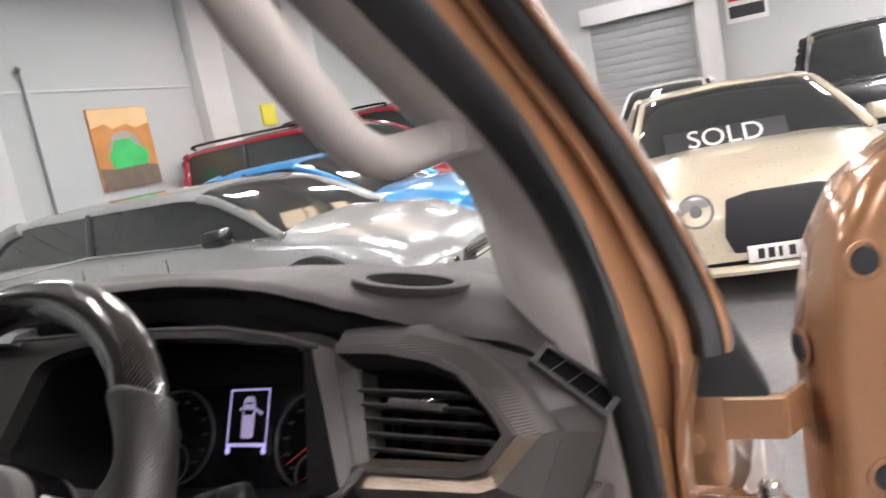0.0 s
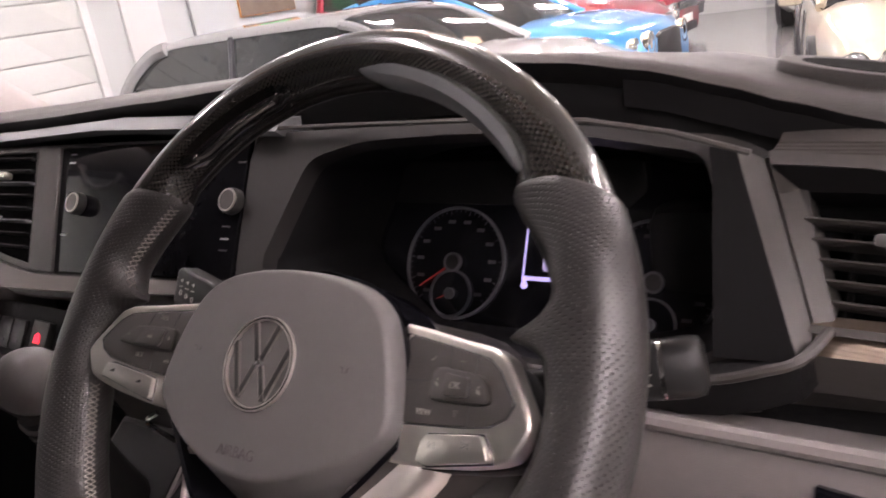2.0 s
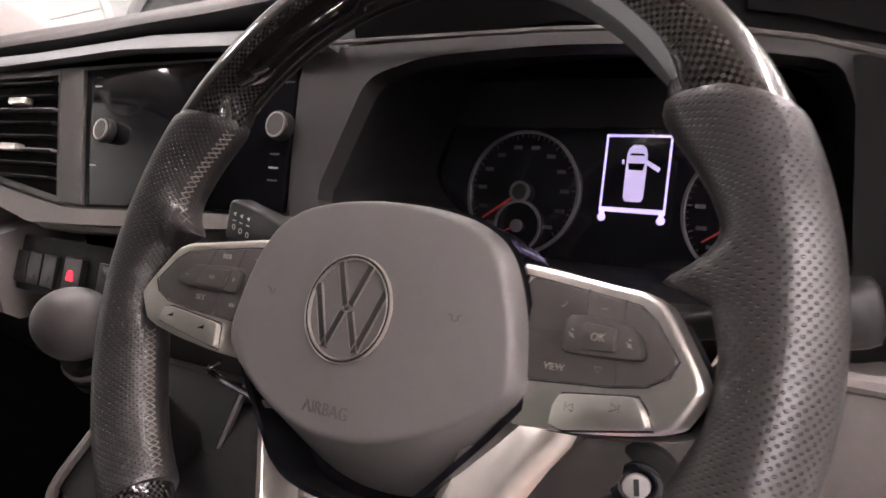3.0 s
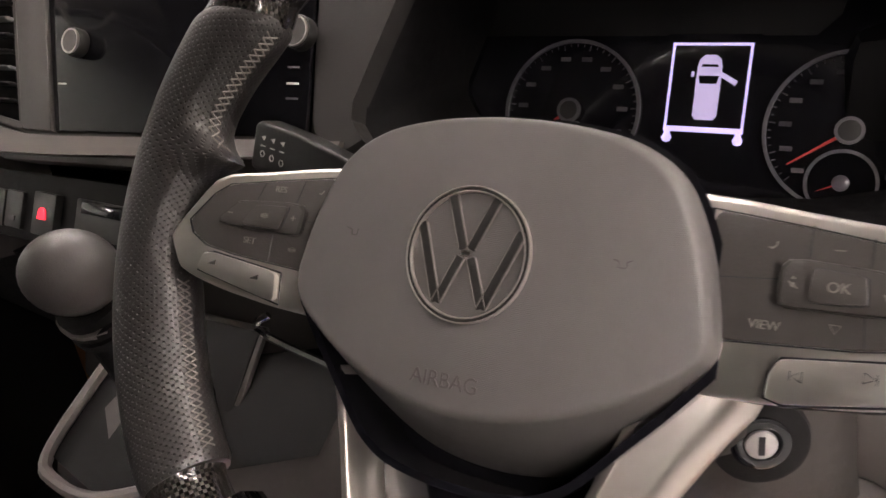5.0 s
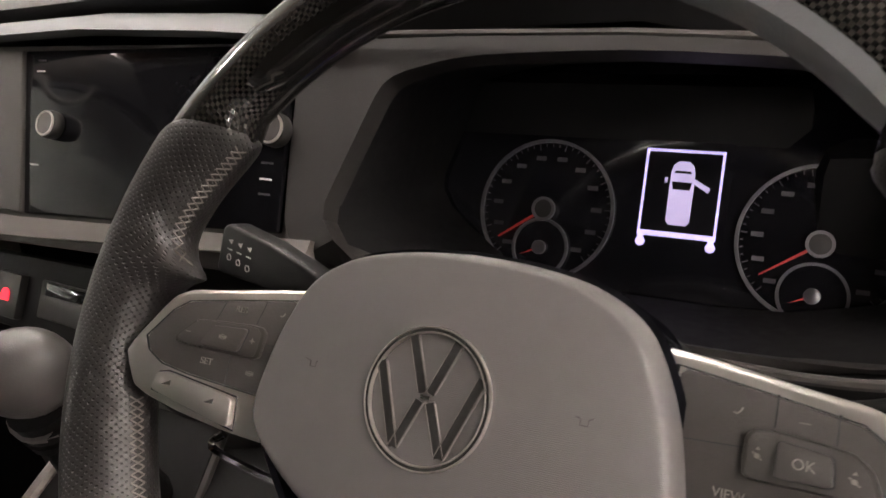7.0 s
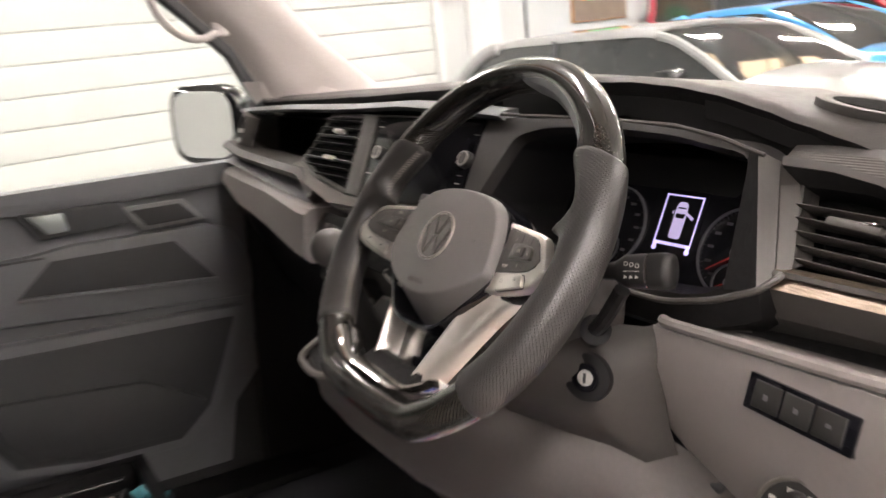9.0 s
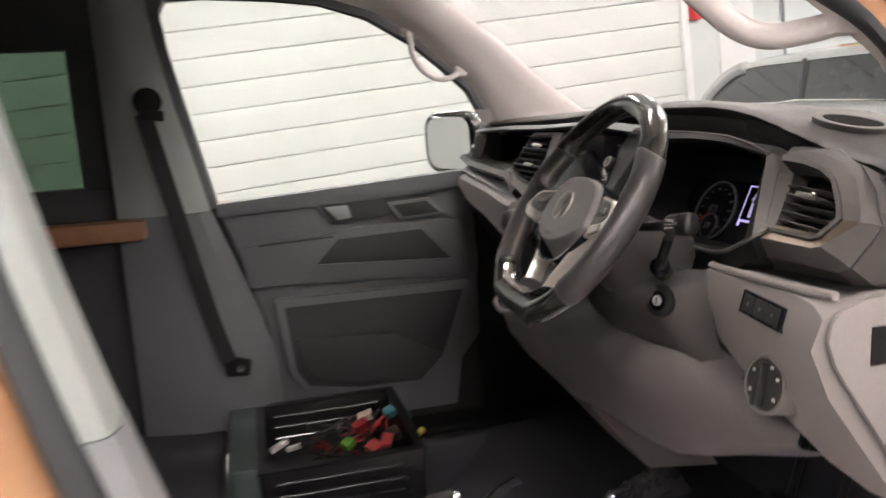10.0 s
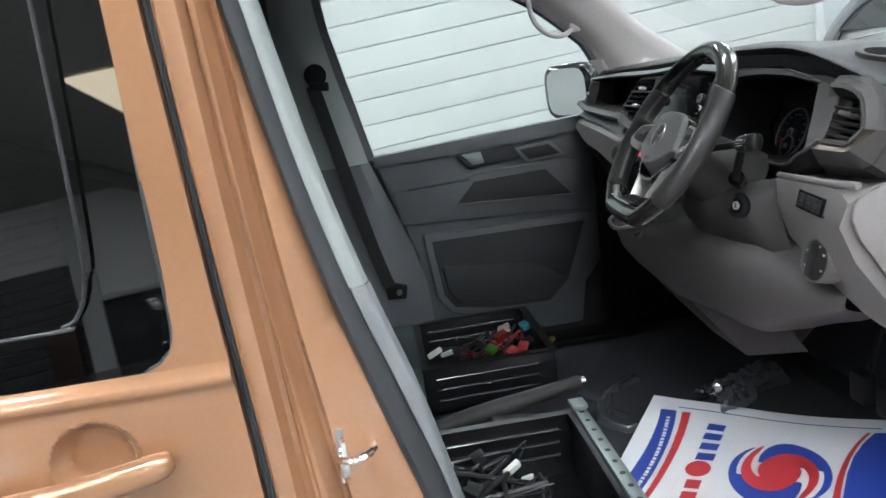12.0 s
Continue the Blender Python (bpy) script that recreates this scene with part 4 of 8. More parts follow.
# ---- dashboard ----
def dash_lip(x):
    """Front edge of the dash pad: y and z at x."""
    t = [(-0.88, 0.27, 1.39), (-0.5, 0.262, 1.4), (-0.27, 0.258, 1.407), (0.0, 0.252, 1.417), (0.12, 0.248, 1.423), (0.25, 0.244, 1.426), (0.42, 0.24, 1.425), (0.48, 0.24, 1.42), (0.54, 0.24, 1.41), (0.585, 0.24, 1.398), (0.63, 0.24, 1.384), (0.68, 0.24, 1.37), (0.72, 0.24, 1.357), (0.76, 0.24, 1.349), (0.79, 0.236, 1.346), (0.82, 0.232, 1.33), (0.845, 0.24, 1.305), (0.866, 0.25, 1.28)]
    return lerp_table(t, x)


def dash_top(x):
    """Height of the dash pad a hand's width behind its front edge."""
    return lerp_table([(-0.88, 1.402), (-0.3, 1.418), (0.0, 1.427), (0.25, 1.432), (0.45, 1.421), (0.56, 1.412), (0.6, 1.403), (0.67, 1.393), (0.72, 1.382), (0.8, 1.356), (0.866, 1.315)], x)[0]


XS = [k * 0.02 - 0.86 for k in range(87)]
dash = part("dashboard", loft([smooth_path([(x, 0.9, 1.345), (x, 0.75, 1.355 - 0.02 * max(0, x - 0.4)), (x, 0.6, 1.37 - 0.03 * max(0, x - 0.35) / 0.3), (x, 0.45, min(1.405, dash_top(x) - 0.013)), (x, 0.34, dash_top(x)), (x, 0.295, z * 0.25 + dash_top(x) * 0.75 + 0.001), (x, y + 0.022, z * 0.7 + dash_top(x) * 0.3 + 0.003), (x, y + 0.007, z + 0.003), (x, y, z - 0.004)], 2) for x, (y, z) in ((q, dash_lip(q)) for q in XS)], False, False), PAD, van, "charcoal soft-touch dashboard with champagne trim", smooth=80)
part("pad_underside", loft([[(x, y - 0.001, z - 0.003), (x, y + 0.003, z - 0.01), (x, y + 0.03, z - 0.03), (x, y + 0.06, z - 0.038), (x, y + 0.12, z - 0.042), (x, 0.5, 1.3)] for x, (y, z) in ((q, dash_lip(q)) for q in XS)], False, False), DARK, dash, smooth=60)

# speaker oval in the pad
sp = frame_at((0.6695, 0.304, 1.3925), (0.083, 0.0195, -0.0164), (-0.2, 0.94, 0.1))
part("speaker_opening", disc(sp, 0, 0.044, -0.004, 0.0028, 40, ry=0.5), SPEAKER, dash, "oval black speaker opening")
part("speaker_rim", disc(sp, 0.0425, 0.059, -0.012, 0.0026, 48, r=0.001, ry=0.55), PAD, dash)

part("corner_panel", box(-0.9, -0.852, 0.28, 0.72, 1.0, 1.39, 0.006), DARK, dash)
# dark body of the dash, behind everything
part("dash_core", box(-0.86, 0.5, 0.36, 0.7, 0.95, 1.33, 0.02), DARK, dash)
part("dash_core", box(0.5, 0.83, 0.33, 0.7, 0.95, 1.29, 0.02), DARK, dash)

SA = 28.0
S_UP = Vector((0, math.sin(radians(SA)), math.cos(radians(SA))))
S_FRAME = frame_at((0, 0.2, 1.315), (1, 0, 0), S_UP)  # the face of the centre stack


def sz(z):
    """Height on the leaning face for a height above ground."""
    return (z - 1.315) / math.cos(radians(SA))


def face(pts, depth, mat, name, parent, r=0.003, out=0.0, label=""):
    return part(name, prism([(x, sz(z)) for x, z in pts], depth, r, S_FRAME @ shift(0, 0, out - depth)), mat, parent, label)


def ringed(outer, inner, depth, m, bm=None):
    """A flat frame between two outlines of equal length."""
    n = len(outer)
    rows = []
    for (a, b), (c, d) in zip(outer, inner):
        rows.append([m @ Vector((a, b, -depth)), m @ Vector((a, b, 0)), m @ Vector((c, d, 0)), m @ Vector((c, d, -depth))])
    return loft(rows, True, False, True, bm)


def rounded(pts, f=0.3, n=4):
    """The same outline with each corner drawn as a short arc."""
    out = []
    for i, q in enumerate(pts):
        p, a, b = Vector(q), Vector(pts[i - 1]), Vector(pts[(i + 1) % len(pts)])
        p0, p1 = p + (a - p) * f, p + (b - p) * f
        for k in range(n):
            t = k / (n - 1)
            c = p0 * (1 - t) ** 2 + p * 2 * t * (1 - t) + p1 * t * t
            out.append((c.x, c.y))
    return out


# instrument binnacle
BINN = [(0.172, 1.245), (0.165, 1.3), (0.158, 1.376), (0.26, 1.378), (0.4, 1.379), (0.52, 1.371), (0.6, 1.357), (0.64, 1.335), (0.656, 1.26), (0.62, 1.222), (0.575, 1.203), (0.49, 1.194), (0.33, 1.194)]
OPEN = [(0.196, 1.258), (0.218, 1.314), (0.2345, 1.354), (0.29, 1.367), (0.4, 1.3705), (0.5, 1.366), (0.572, 1.352), (0.584, 1.325), (0.606, 1.25), (0.597, 1.23), (0.565, 1.211), (0.49, 1.2), (0.33, 1.2)]
BINN, OPEN = rounded(BINN), rounded(OPEN)
GA = 24.0
G_UP = Vector((0, math.sin(radians(GA)), math.cos(radians(GA))))
G_FRAME = frame_at((0.4, 0.3378, 1.2321), (1, 0, 0), G_UP)


def gz(z):
    return (z - 1.24) / math.cos(radians(GA))


def bend(b):
    """Draws the foot and the right flank of the binnacle back towards the dials."""
    for v in b.verts:
        low = min(1.0, max(0.0, (1.24 - v.co.z) / 0.04))
        v.co.y += 0.06 * low + 0.03 * min(1.0, max(0.0, (v.co.x - 0.54) / 0.04)) * (1 - low)
    return b


binnacle = part("instrument_panel", bend(ringed([(x, sz(z)) for x, z in BINN], [(x, sz(z)) for x, z in OPEN], 0.02, S_FRAME)), HOOD, dash, "dark instrument cluster with two round dials")
tun = [[S_FRAME @ Vector((x, sz(z), -0.018)) + Vector((0, 0.06 * min(1.0, max(0.0, (1.24 - z) / 0.04)) + (0.03 if x > 0.57 else 0), 0)) for x, z in OPEN], [G_FRAME @ Vector((0.005 + (x - 0.42) * 0.9, gz(1.245 + (z - 1.265) * (0.96 if z > 1.265 else 1.2)), 0.004)) for x, z in OPEN]]
part("cluster_hood", loft(tun, True, False), DARK, binnacle)
part("dial_plate", prism([((x - 0.42) * 1.04 + 0.02, gz(1.245 + (z - 1.265) * (1.02 if z > 1.265 else 1.3))) for x, z in OPEN], 0.006, 0, G_FRAME @ shift(0, 0, -0.006)), GLOSS, binnacle)
part("cluster_brow", prism([(0.165, 1.376), (0.4, 1.382), (0.62, 1.34), (0.66, 1.345), (0.5, 1.405), (0.4, 1.42), (0.16, 1.425)], 0.03, 0.004, frame_at((0, 0.285, 0), (1, 0, 0), (0, 0, 1))), DARK, binnacle)
part("brow_strip", tube([(0.165, 0.224, 1.382), (0.3, 0.225, 1.3815), (0.4, 0.224, 1.381), (0.5, 0.222, 1.377), (0.56, 0.22, 1.367), (0.61, 0.218, 1.353)], 0.0022, 6), PANEL, binnacle)
part("brow_fill", loft([[(x, dash_lip(x)[0] + 0.003, dash_lip(x)[1] - 0.006), (x, dash_lip(x)[0] + 0.006, dash_lip(x)[1] - 0.03)] for x in (0.52, 0.55, 0.58, 0.61, 0.64, 0.67)], False, False), DARK, binnacle)
# right cheek of the binnacle, a folded blade
CH = {"in": ((0.58, 0.238, 1.354), (0.584, 0.228, 1.33), (0.592, 0.19, 1.224)), "ridge": ((0.6, 0.222, 1.357), (0.609, 0.211, 1.334), (0.647, 0.162, 1.238)), "seam": ((0.615, 0.236, 1.346), (0.624, 0.222, 1.326), (0.655, 0.176, 1.245)), "edge": ((0.618, 0.243, 1.3445), (0.638, 0.238, 1.325), (0.663, 0.189, 1.258))}
part("cheek_inner", loft([[CH["in"][k], CH["ridge"][k]] for k in (0, 1, 2)], False, False), DARK, binnacle)
part("cluster_cheek", loft([[Vector(CH["ridge"][k]) + Vector((-0.001, 0.001, 0)), CH["ridge"][k], CH["seam"][k], Vector(CH["seam"][k]) + Vector((0.0005, 0.006, 0))] for k in (0, 1, 2)], False, False), PANEL, binnacle, smooth=12)
part("cheek_blade", loft([[Vector(CH["seam"][k]) + Vector((0.0015, 0.006, 0)), Vector(CH["seam"][k]) + Vector((0.002, -0.001, 0)), CH["edge"][k], Vector(CH["edge"][k]) + Vector((0.0, 0.03, 0))] for k in (0, 1, 2)], False, False), PANEL, binnacle, smooth=12)
LIP = [(0.662, 0.178, 1.255), (0.648, 0.163, 1.24), (0.626, 0.162, 1.23), (0.6, 0.167, 1.219), (0.566, 0.18, 1.208), (0.525, 0.19, 1.197), (0.48, 0.195, 1.193), (0.33, 0.2, 1.193)]
part("binnacle_lip", tube(smooth_path(LIP), 0.0035, 8), PANEL, binnacle)
part("lip_inner", loft([[(x, y, z), (x - 0.02, y + 0.05, z - 0.004), (x - 0.03, 0.29, z - 0.01)] for x, y, z in LIP], False, False), DARK, binnacle)
part("lip_under", loft([[(x, y, z - 0.002), (x, y + 0.01, z - 0.03), (x, 0.3, z - 0.075)] for x, y, z in LIP], False, False), DARK, binnacle)


def dial(cx, cy, r, sub, needle):
    """cx, cy: the centre on the dial plate; sub: the centre of the small dial in it."""
    m = G_FRAME @ shift(cx, cy, 0)
    d = part("dial", disc(m, 0, r * 0.96, 0.0, 0.001, 40), GLOSS, binnacle)
    part("dial_ring", disc(m, r * 0.955, r, 0.0, 0.004, 56), DIALRING, d)
    b = bmesh.new()
    for k in range(45):
        a = radians(225 - k * 270 / 44)
        big = k % 4 == 0
        box(r * (0.86 if big else 0.9), r * 0.94, -0.0004, 0.0004, 0.001, 0.0016, 0, m @ Matrix.Rotation(a, 4, "Z"), b)
    part("scale_ring", b, DIALMARK, d)
    b = bmesh.new()
    for k in range(0, 12):
        a = radians(225 - k * 270 / 11)
        box(-0.0042, 0.0042, -0.0017, 0.0017, 0.001, 0.0016, 0, m @ shift(math.cos(a) * r * 0.74, math.sin(a) * r * 0.74, 0), b)
    part("scale_print", b, DIALMARK, d)
    part("needle", prism([(0, -0.0012), (r * 0.8, -0.0005), (r * 0.8, 0.0005), (0, 0.0012)], 0.0015, m=m @ Matrix.Rotation(radians(needle), 4, "Z") @ shift(0, 0, 0.003)), NEEDLE, d)
    part("dial_hub", disc(m, 0, r * 0.16, 0.001, 0.007, 24, r=0.001), BUTTON, d)
    part("hub_ring", disc(m, r * 0.13, r * 0.17, 0.005, 0.0078, 24), DIALRING, d)
    sm2 = m @ shift(*sub, 0.002)
    s = part("small_dial", disc(sm2, 0, r * 0.4, 0.0, 0.001, 32), GLOSS, d)
    s2 = disc(sm2, r * 0.38, r * 0.42, 0, 0.003, 36)
    part("small_ring", s2, DIALRING, d)
    part("small_needle", prism([(0, -0.001), (r * 0.3, 0), (0, 0.001)], 0.001, m=sm2 @ Matrix.Rotation(radians(205), 4, "Z") @ shift(0, 0, 0.003)), NEEDLE, d)
    part("small_hub", disc(sm2, 0, r * 0.1, 0.001, 0.006, 18, r=0.001), DIALRING, d)


dial(-0.0955, -0.006, 0.0575, (0.0, -0.0315), 215)
dial(0.109, -0.0115, 0.0565, (-0.001, -0.0365), 215)
# lit display between the dials: van outline in a frame
dm = G_FRAME @ shift(0.0102, 0.0156, 0.001)
display = part("display", box(-0.034, 0.034, -0.044, 0.04, -0.001, 0, 0, dm), GLOSS, binnacle, "violet lit display with a van outline")
b = bmesh.new()
for x0, x1, y0, y1 in ((-0.029, 0.029, 0.0315, 0.0335), (-0.029, 0.029, -0.0335, -0.0295), (-0.029, -0.0272, -0.033, 0.033), (0.0272, 0.029, -0.033, 0.033)):
    box(x0, x1, y0, y1, 0, 0.0006, 0, dm, b)
for x in (-0.026, 0.026):
    disc(dm @ shift(x, -0.0385, 0), 0, 0.0038, 0, 0.0006, 8, b)
    box(x - 0.0022, x + 0.0022, -0.037, -0.0325, 0, 0.0006, 0, dm, b)
part("lit_frame", b, SCREEN_GLOW, display)
b = prism([(-0.0065, -0.024), (0.0065, -0.024), (0.0088, -0.021), (0.009, 0.004), (0.0088, 0.016), (0.0075, 0.0215), (0.004, 0.0245), (-0.004, 0.0245), (-0.0075, 0.0215), (-0.0088, 0.016), (-0.009, 0.004), (-0.0088, -0.021)], 0.0006, 0, dm)
prism([(0.009, 0.012), (0.021, 0.0055), (0.0195, 0.002), (0.009, 0.008)], 0.0006, 0, dm, b)
box(-0.013, -0.011, 0.008, 0.012, 0, 0.0006, 0, dm, b)
part("lit_van_sign", b, SIGN_GLOW, display)
for q in ([(-0.0062, 0.003), (0.0062, 0.003), (0.0075, 0.009), (-0.0075, 0.009)], [(-0.0065, 0.0155), (0.0065, 0.0155), (0.0055, 0.0175), (-0.0055, 0.0175)]):
    part("sign_window", prism(q, 0.0008, 0, dm), GLOSS, display)

# driver's side air vent in its folded champagne frame
V_FRAME = frame_at((0.644, 0.186, 1.259), Vector((0.987, -0.156, 0.035)), Vector((0.13, 0.43, 0.88)))
vent_in = [(0.006, 0.002), (0.11, 0.002), (0.128, 0.006), (0.1455, 0.0225), (0.138, 0.032), (0.1275, 0.0435), (0.099, 0.0675), (0.06, 0.0785), (0.02, 0.0805), (-0.025, 0.081)]
vent_ledge = [(0.008, -0.0045), (0.117, -0.0045), (0.133, 0.0005), (0.153, 0.0225), (0.1455, 0.034), (0.134, 0.0465), (0.107, 0.071), (0.075, 0.0825), (0.028, 0.091), (-0.028, 0.0945)]
vent_mid = [(0.006, -0.0095), (0.122, -0.0095), (0.14, -0.004), (0.1635, 0.023), (0.153, 0.036), (0.142, 0.048), (0.115, 0.0725), (0.089, 0.085), (0.035, 0.098), (-0.03, 0.1036)]
vent_out = [(0.007, -0.0225), (0.138, -0.0205), (0.152, -0.0155), (0.178, 0.0255), (0.168, 0.042), (0.159, 0.0515), (0.137, 0.0775), (0.108, 0.0955), (0.06, 0.108), (-0.025, 0.111)]
crease = [(-0.03, -0.0445), (0.155, -0.036), (0.17, -0.026), (0.186, 0.031), (0.174, 0.046), (0.162, 0.062), (0.1445, 0.078), (0.112, 0.101), (0.064, 0.1196), (-0.025, 0.127)]
OUT_Z = (0.004, 0.006, 0.004, -0.012, -0.012, -0.012, -0.011, -0.008, -0.004, 0.0)
CREASE_Z = (-0.02, -0.03, -0.033, -0.036, -0.032, -0.03, -0.03, -0.025, -0.015, -0.008)
end_line = [(-0.03, -0.06, -0.08), (0.155, -0.046, -0.094), (0.166, -0.04, -0.098), (0.2, 0.036, -0.076), (0.214, 0.063, -0.071), (0.19, 0.088, -0.06), (0.158, 0.107, -0.048), (0.12, 0.122, -0.045), (0.06, 0.135, -0.04), (-0.025, 0.135, -0.03)]


def vrow(pts, zs):
    if isinstance(zs, (int, float)):
        zs = [zs] * len(pts)
    return [V_FRAME @ Vector((x, y, z)) for (x, y), z in zip(pts, zs)]


def skin(rows, a=0, b=None):
    """A folded skin between outlines, over a stretch of their points."""
    return loft([list(q) for q in list(zip(*rows))[a:b]], False, False)


vent = part("air_vent", skin([vrow(vent_ledge, 0.0), vrow(vent_ledge, 0.003), vrow(vent_mid, 0.003), vrow(vent_mid, -0.004)]), PANEL, dash, "black slatted air vent in a champagne frame", smooth=20)
part("vent_reveal", skin([vrow(vent_ledge, 0.001), vrow(vent_in, -0.014), vrow(vent_in, -0.05)]), DARK, vent, smooth=20)
part("vent_ledge", skin([vrow(vent_ledge, 0.0032), [V_FRAME @ Vector((x, y + 0.001, -0.012)) for x, y in vent_in]], 0, 4), TAN, vent, "champagne inner ledge", smooth=20)
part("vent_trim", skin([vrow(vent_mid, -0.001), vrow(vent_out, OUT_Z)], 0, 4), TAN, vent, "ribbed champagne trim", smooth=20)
# The same trim further up, its shade painted with a darker copy.
part("vent_trim", skin([vrow(vent_mid, -0.001), vrow(vent_out, OUT_Z)], 3), RIBSHADE, vent, "ribbed trim, upper run shaded by darker colour", smooth=30)
part("vent_back", prism(vent_in, 0.004, 0, V_FRAME @ shift(0, 0, -0.055)), SPEAKER, vent)
for k in range(5):
    y, xr, xl = 0.012 + k * 0.0128, (0.138, 0.134, 0.125, 0.113, 0.1)[k], 0.0 - 0.006 * k
    part("vent_slat", loft([[V_FRAME @ Vector((x, yy + dy, -0.016 + dz)) for dy, dz in ((-0.0014, -0.02), (-0.002, 0.004), (0.0, 0.008), (0.0018, 0.004), (0.001, -0.02))] for x, yy in ((xl, y), ((xl + xr) / 2, y - 0.003), (xr, y - 0.006))]), PANEL, vent)
part("vent_tab", box(0.034, 0.088, -0.0045, 0.0045, -0.02, -0.002, 0.003, V_FRAME @ shift(0, 0.052, 0) @ Matrix.Rotation(radians(-4), 4, "Z")), PANEL, vent)
part("tab_edge", box(0.07, 0.088, 0.002, 0.0052, -0.012, -0.0015, 0.001, V_FRAME @ shift(0, 0.052, 0) @ Matrix.Rotation(radians(-4), 4, "Z")), CHROME, vent)
for x in (0.015, 0.05, 0.085):
    part("vent_vane", box(x - 0.001, x + 0.001, 0.004, 0.07 - 0.25 * x, -0.052, -0.038, 0, V_FRAME), DARK, vent)
# shoulder folded round the vent, and the end of the dash towards the door
low_in = [V_FRAME @ Vector((x, y, z)) for (x, y), z in zip(vent_out, OUT_Z)]
part("dash_shoulder", skin([low_in, vrow([((a + 2 * c) / 3, (b + 2 * d) / 3) for (a, b), (c, d) in zip(vent_out, crease)], [z * 0.6 for z in CREASE_Z]), vrow(crease, CREASE_Z)]), PANEL, dash, smooth=25)
ends = [V_FRAME @ Vector(q) for q in end_line]
part("dash_end", skin([vrow(crease, [z - 0.001 for z in CREASE_Z]), ends, [q + Vector((0.0, 0.14, 0.0)) for q in ends]]), PANEL, dash, smooth=25)
part("end_seam", tube(vrow(crease[1:7], [z + 0.0002 for z in CREASE_Z[1:7]]), 0.0012, 5), BARK, dash)
# demister slots by the door post
sl = frame_at((0.8434, 0.2271, 1.3125), Vector((0.0478, 0.0046, -0.0412)), Vector((0.016, 0.014, 0.014)))
slots = part("side_slot", box(-0.033, 0.034, -0.0085, 0.0085, -0.012, -0.003, 0.001, sl), SPEAKER, dash, "narrow black demister slot")
for k in range(3):
    part("slot_rib", prism([(-0.021 + k * 0.0165, -0.009), (-0.0202 + k * 0.0165, -0.009), (-0.0132 + k * 0.0165, 0.009), (-0.014 + k * 0.0165, 0.009)], 0.006, 0, sl @ shift(0, 0, -0.0055)), HOOD, slots)
part("slot_frame", ringed([(-0.038, -0.0105), (0.037, -0.0125), (0.038, 0.012), (-0.036, 0.011)], [(-0.033, -0.0075), (0.032, -0.0085), (0.033, 0.0085), (-0.032, 0.008)], 0.02, sl @ shift(0, 0, 0.001)), HOOD, slots)

# centre stack: vent pair, screen, switches
stack = face([(-0.42, 1.276), (-0.32, 1.238), (-0.2, 1.214), (0.2, 1.224), (0.2, 1.262), (0.168, 1.262), (0.158, 1.377), (-0.36, 1.376)], 0.04, PANEL, "centre_panel", dash, out=-0.004, label="graphite centre stack with screen and air vent")
screen = face([(-0.118, 1.2395), (0.167, 1.2515), (0.156, 1.374), (-0.159, 1.37)], 0.008, SCREENGLASS, "touch_screen", dash, 0.002, 0.002, "dark glossy touch screen")
face([(-0.163, 1.24), (-0.119, 1.2395), (-0.16, 1.37), (-0.205, 1.3705)], 0.008, PANEL, "screen_cheek", stack, 0.002, 0.005)
for x, y in ((-0.096, -0.006), (0.154, 0.001)):
    km = S_FRAME @ shift(x, y, 0.002)
    kn = part("volume_knob", disc(km, 0, 0.0125, 0, 0.01, 28, r=0.0015), BUTTON, screen)
    part("knob_cap", disc(km, 0, 0.0095, 0.0095, 0.0115, 28), PANEL, kn)
    part("knob_ring", disc(km, 0.0098, 0.011, 0.008, 0.0118, 28), STRUT, kn)
for x, y, m in ((-0.131, 0.053, DIALMARK), (-0.13, 0.043, MARK), (-0.115, -0.0415, MARK), (0.152, 0.041, DIALMARK), (0.148, -0.0225, DIALMARK), (0.149, -0.0345, MARK), (0.15, -0.0455, DIALMARK)):
    part("key_bar", box(-0.0055, 0.0055, -0.0007, 0.0007, 0, 0.0006, 0, S_FRAME @ shift(x, y, 0.0022)), m, screen)
cv_out = [(-0.345, 1.368), (-0.206, 1.3705), (-0.163, 1.24), (-0.3, 1.2567), (-0.39, 1.281)]
cv = part("centre_vent", ringed([(x, sz(z)) for x, z in cv_out], [((x + 0.27) * 0.95 - 0.27, sz((z - 1.31) * 0.92 + 1.31)) for x, z in cv_out], 0.03, S_FRAME @ shift(0, 0, 0.004)), PANEL, dash, "black slatted centre air vent")
part("vent_back", prism([(x, sz(z)) for x, z in cv_out], 0.004, 0, S_FRAME @ shift(0, 0, -0.003)), SPEAKER, cv)
for k in range(8):
    z = 1.262 + k * 0.0135
    xl = -0.382 + (z - 1.281) * 0.5 if z > 1.281 else -0.382 + (1.281 - z) * 4.2
    xr = -0.17 - (z - 1.243) * 0.3
    part("vent_slat", prism([(0, -0.0012), (0.016, -0.0018), (0.019, 0), (0.016, 0.0018), (0, 0.0012)], xr - xl, 0.0006, S_FRAME @ shift(xr, sz(z), -0.006) @ Matrix.Rotation(radians(-90), 4, "Y")), MIDGREY if k in (2, 5) else DARK, cv)
for z in (1.29, 1.337):
    part("vent_tab", box(-0.015, 0.02, -0.004, 0.004, 0, 0.012, 0.002, S_FRAME @ shift(-0.265, sz(z), 0.006)), SILVER, cv)
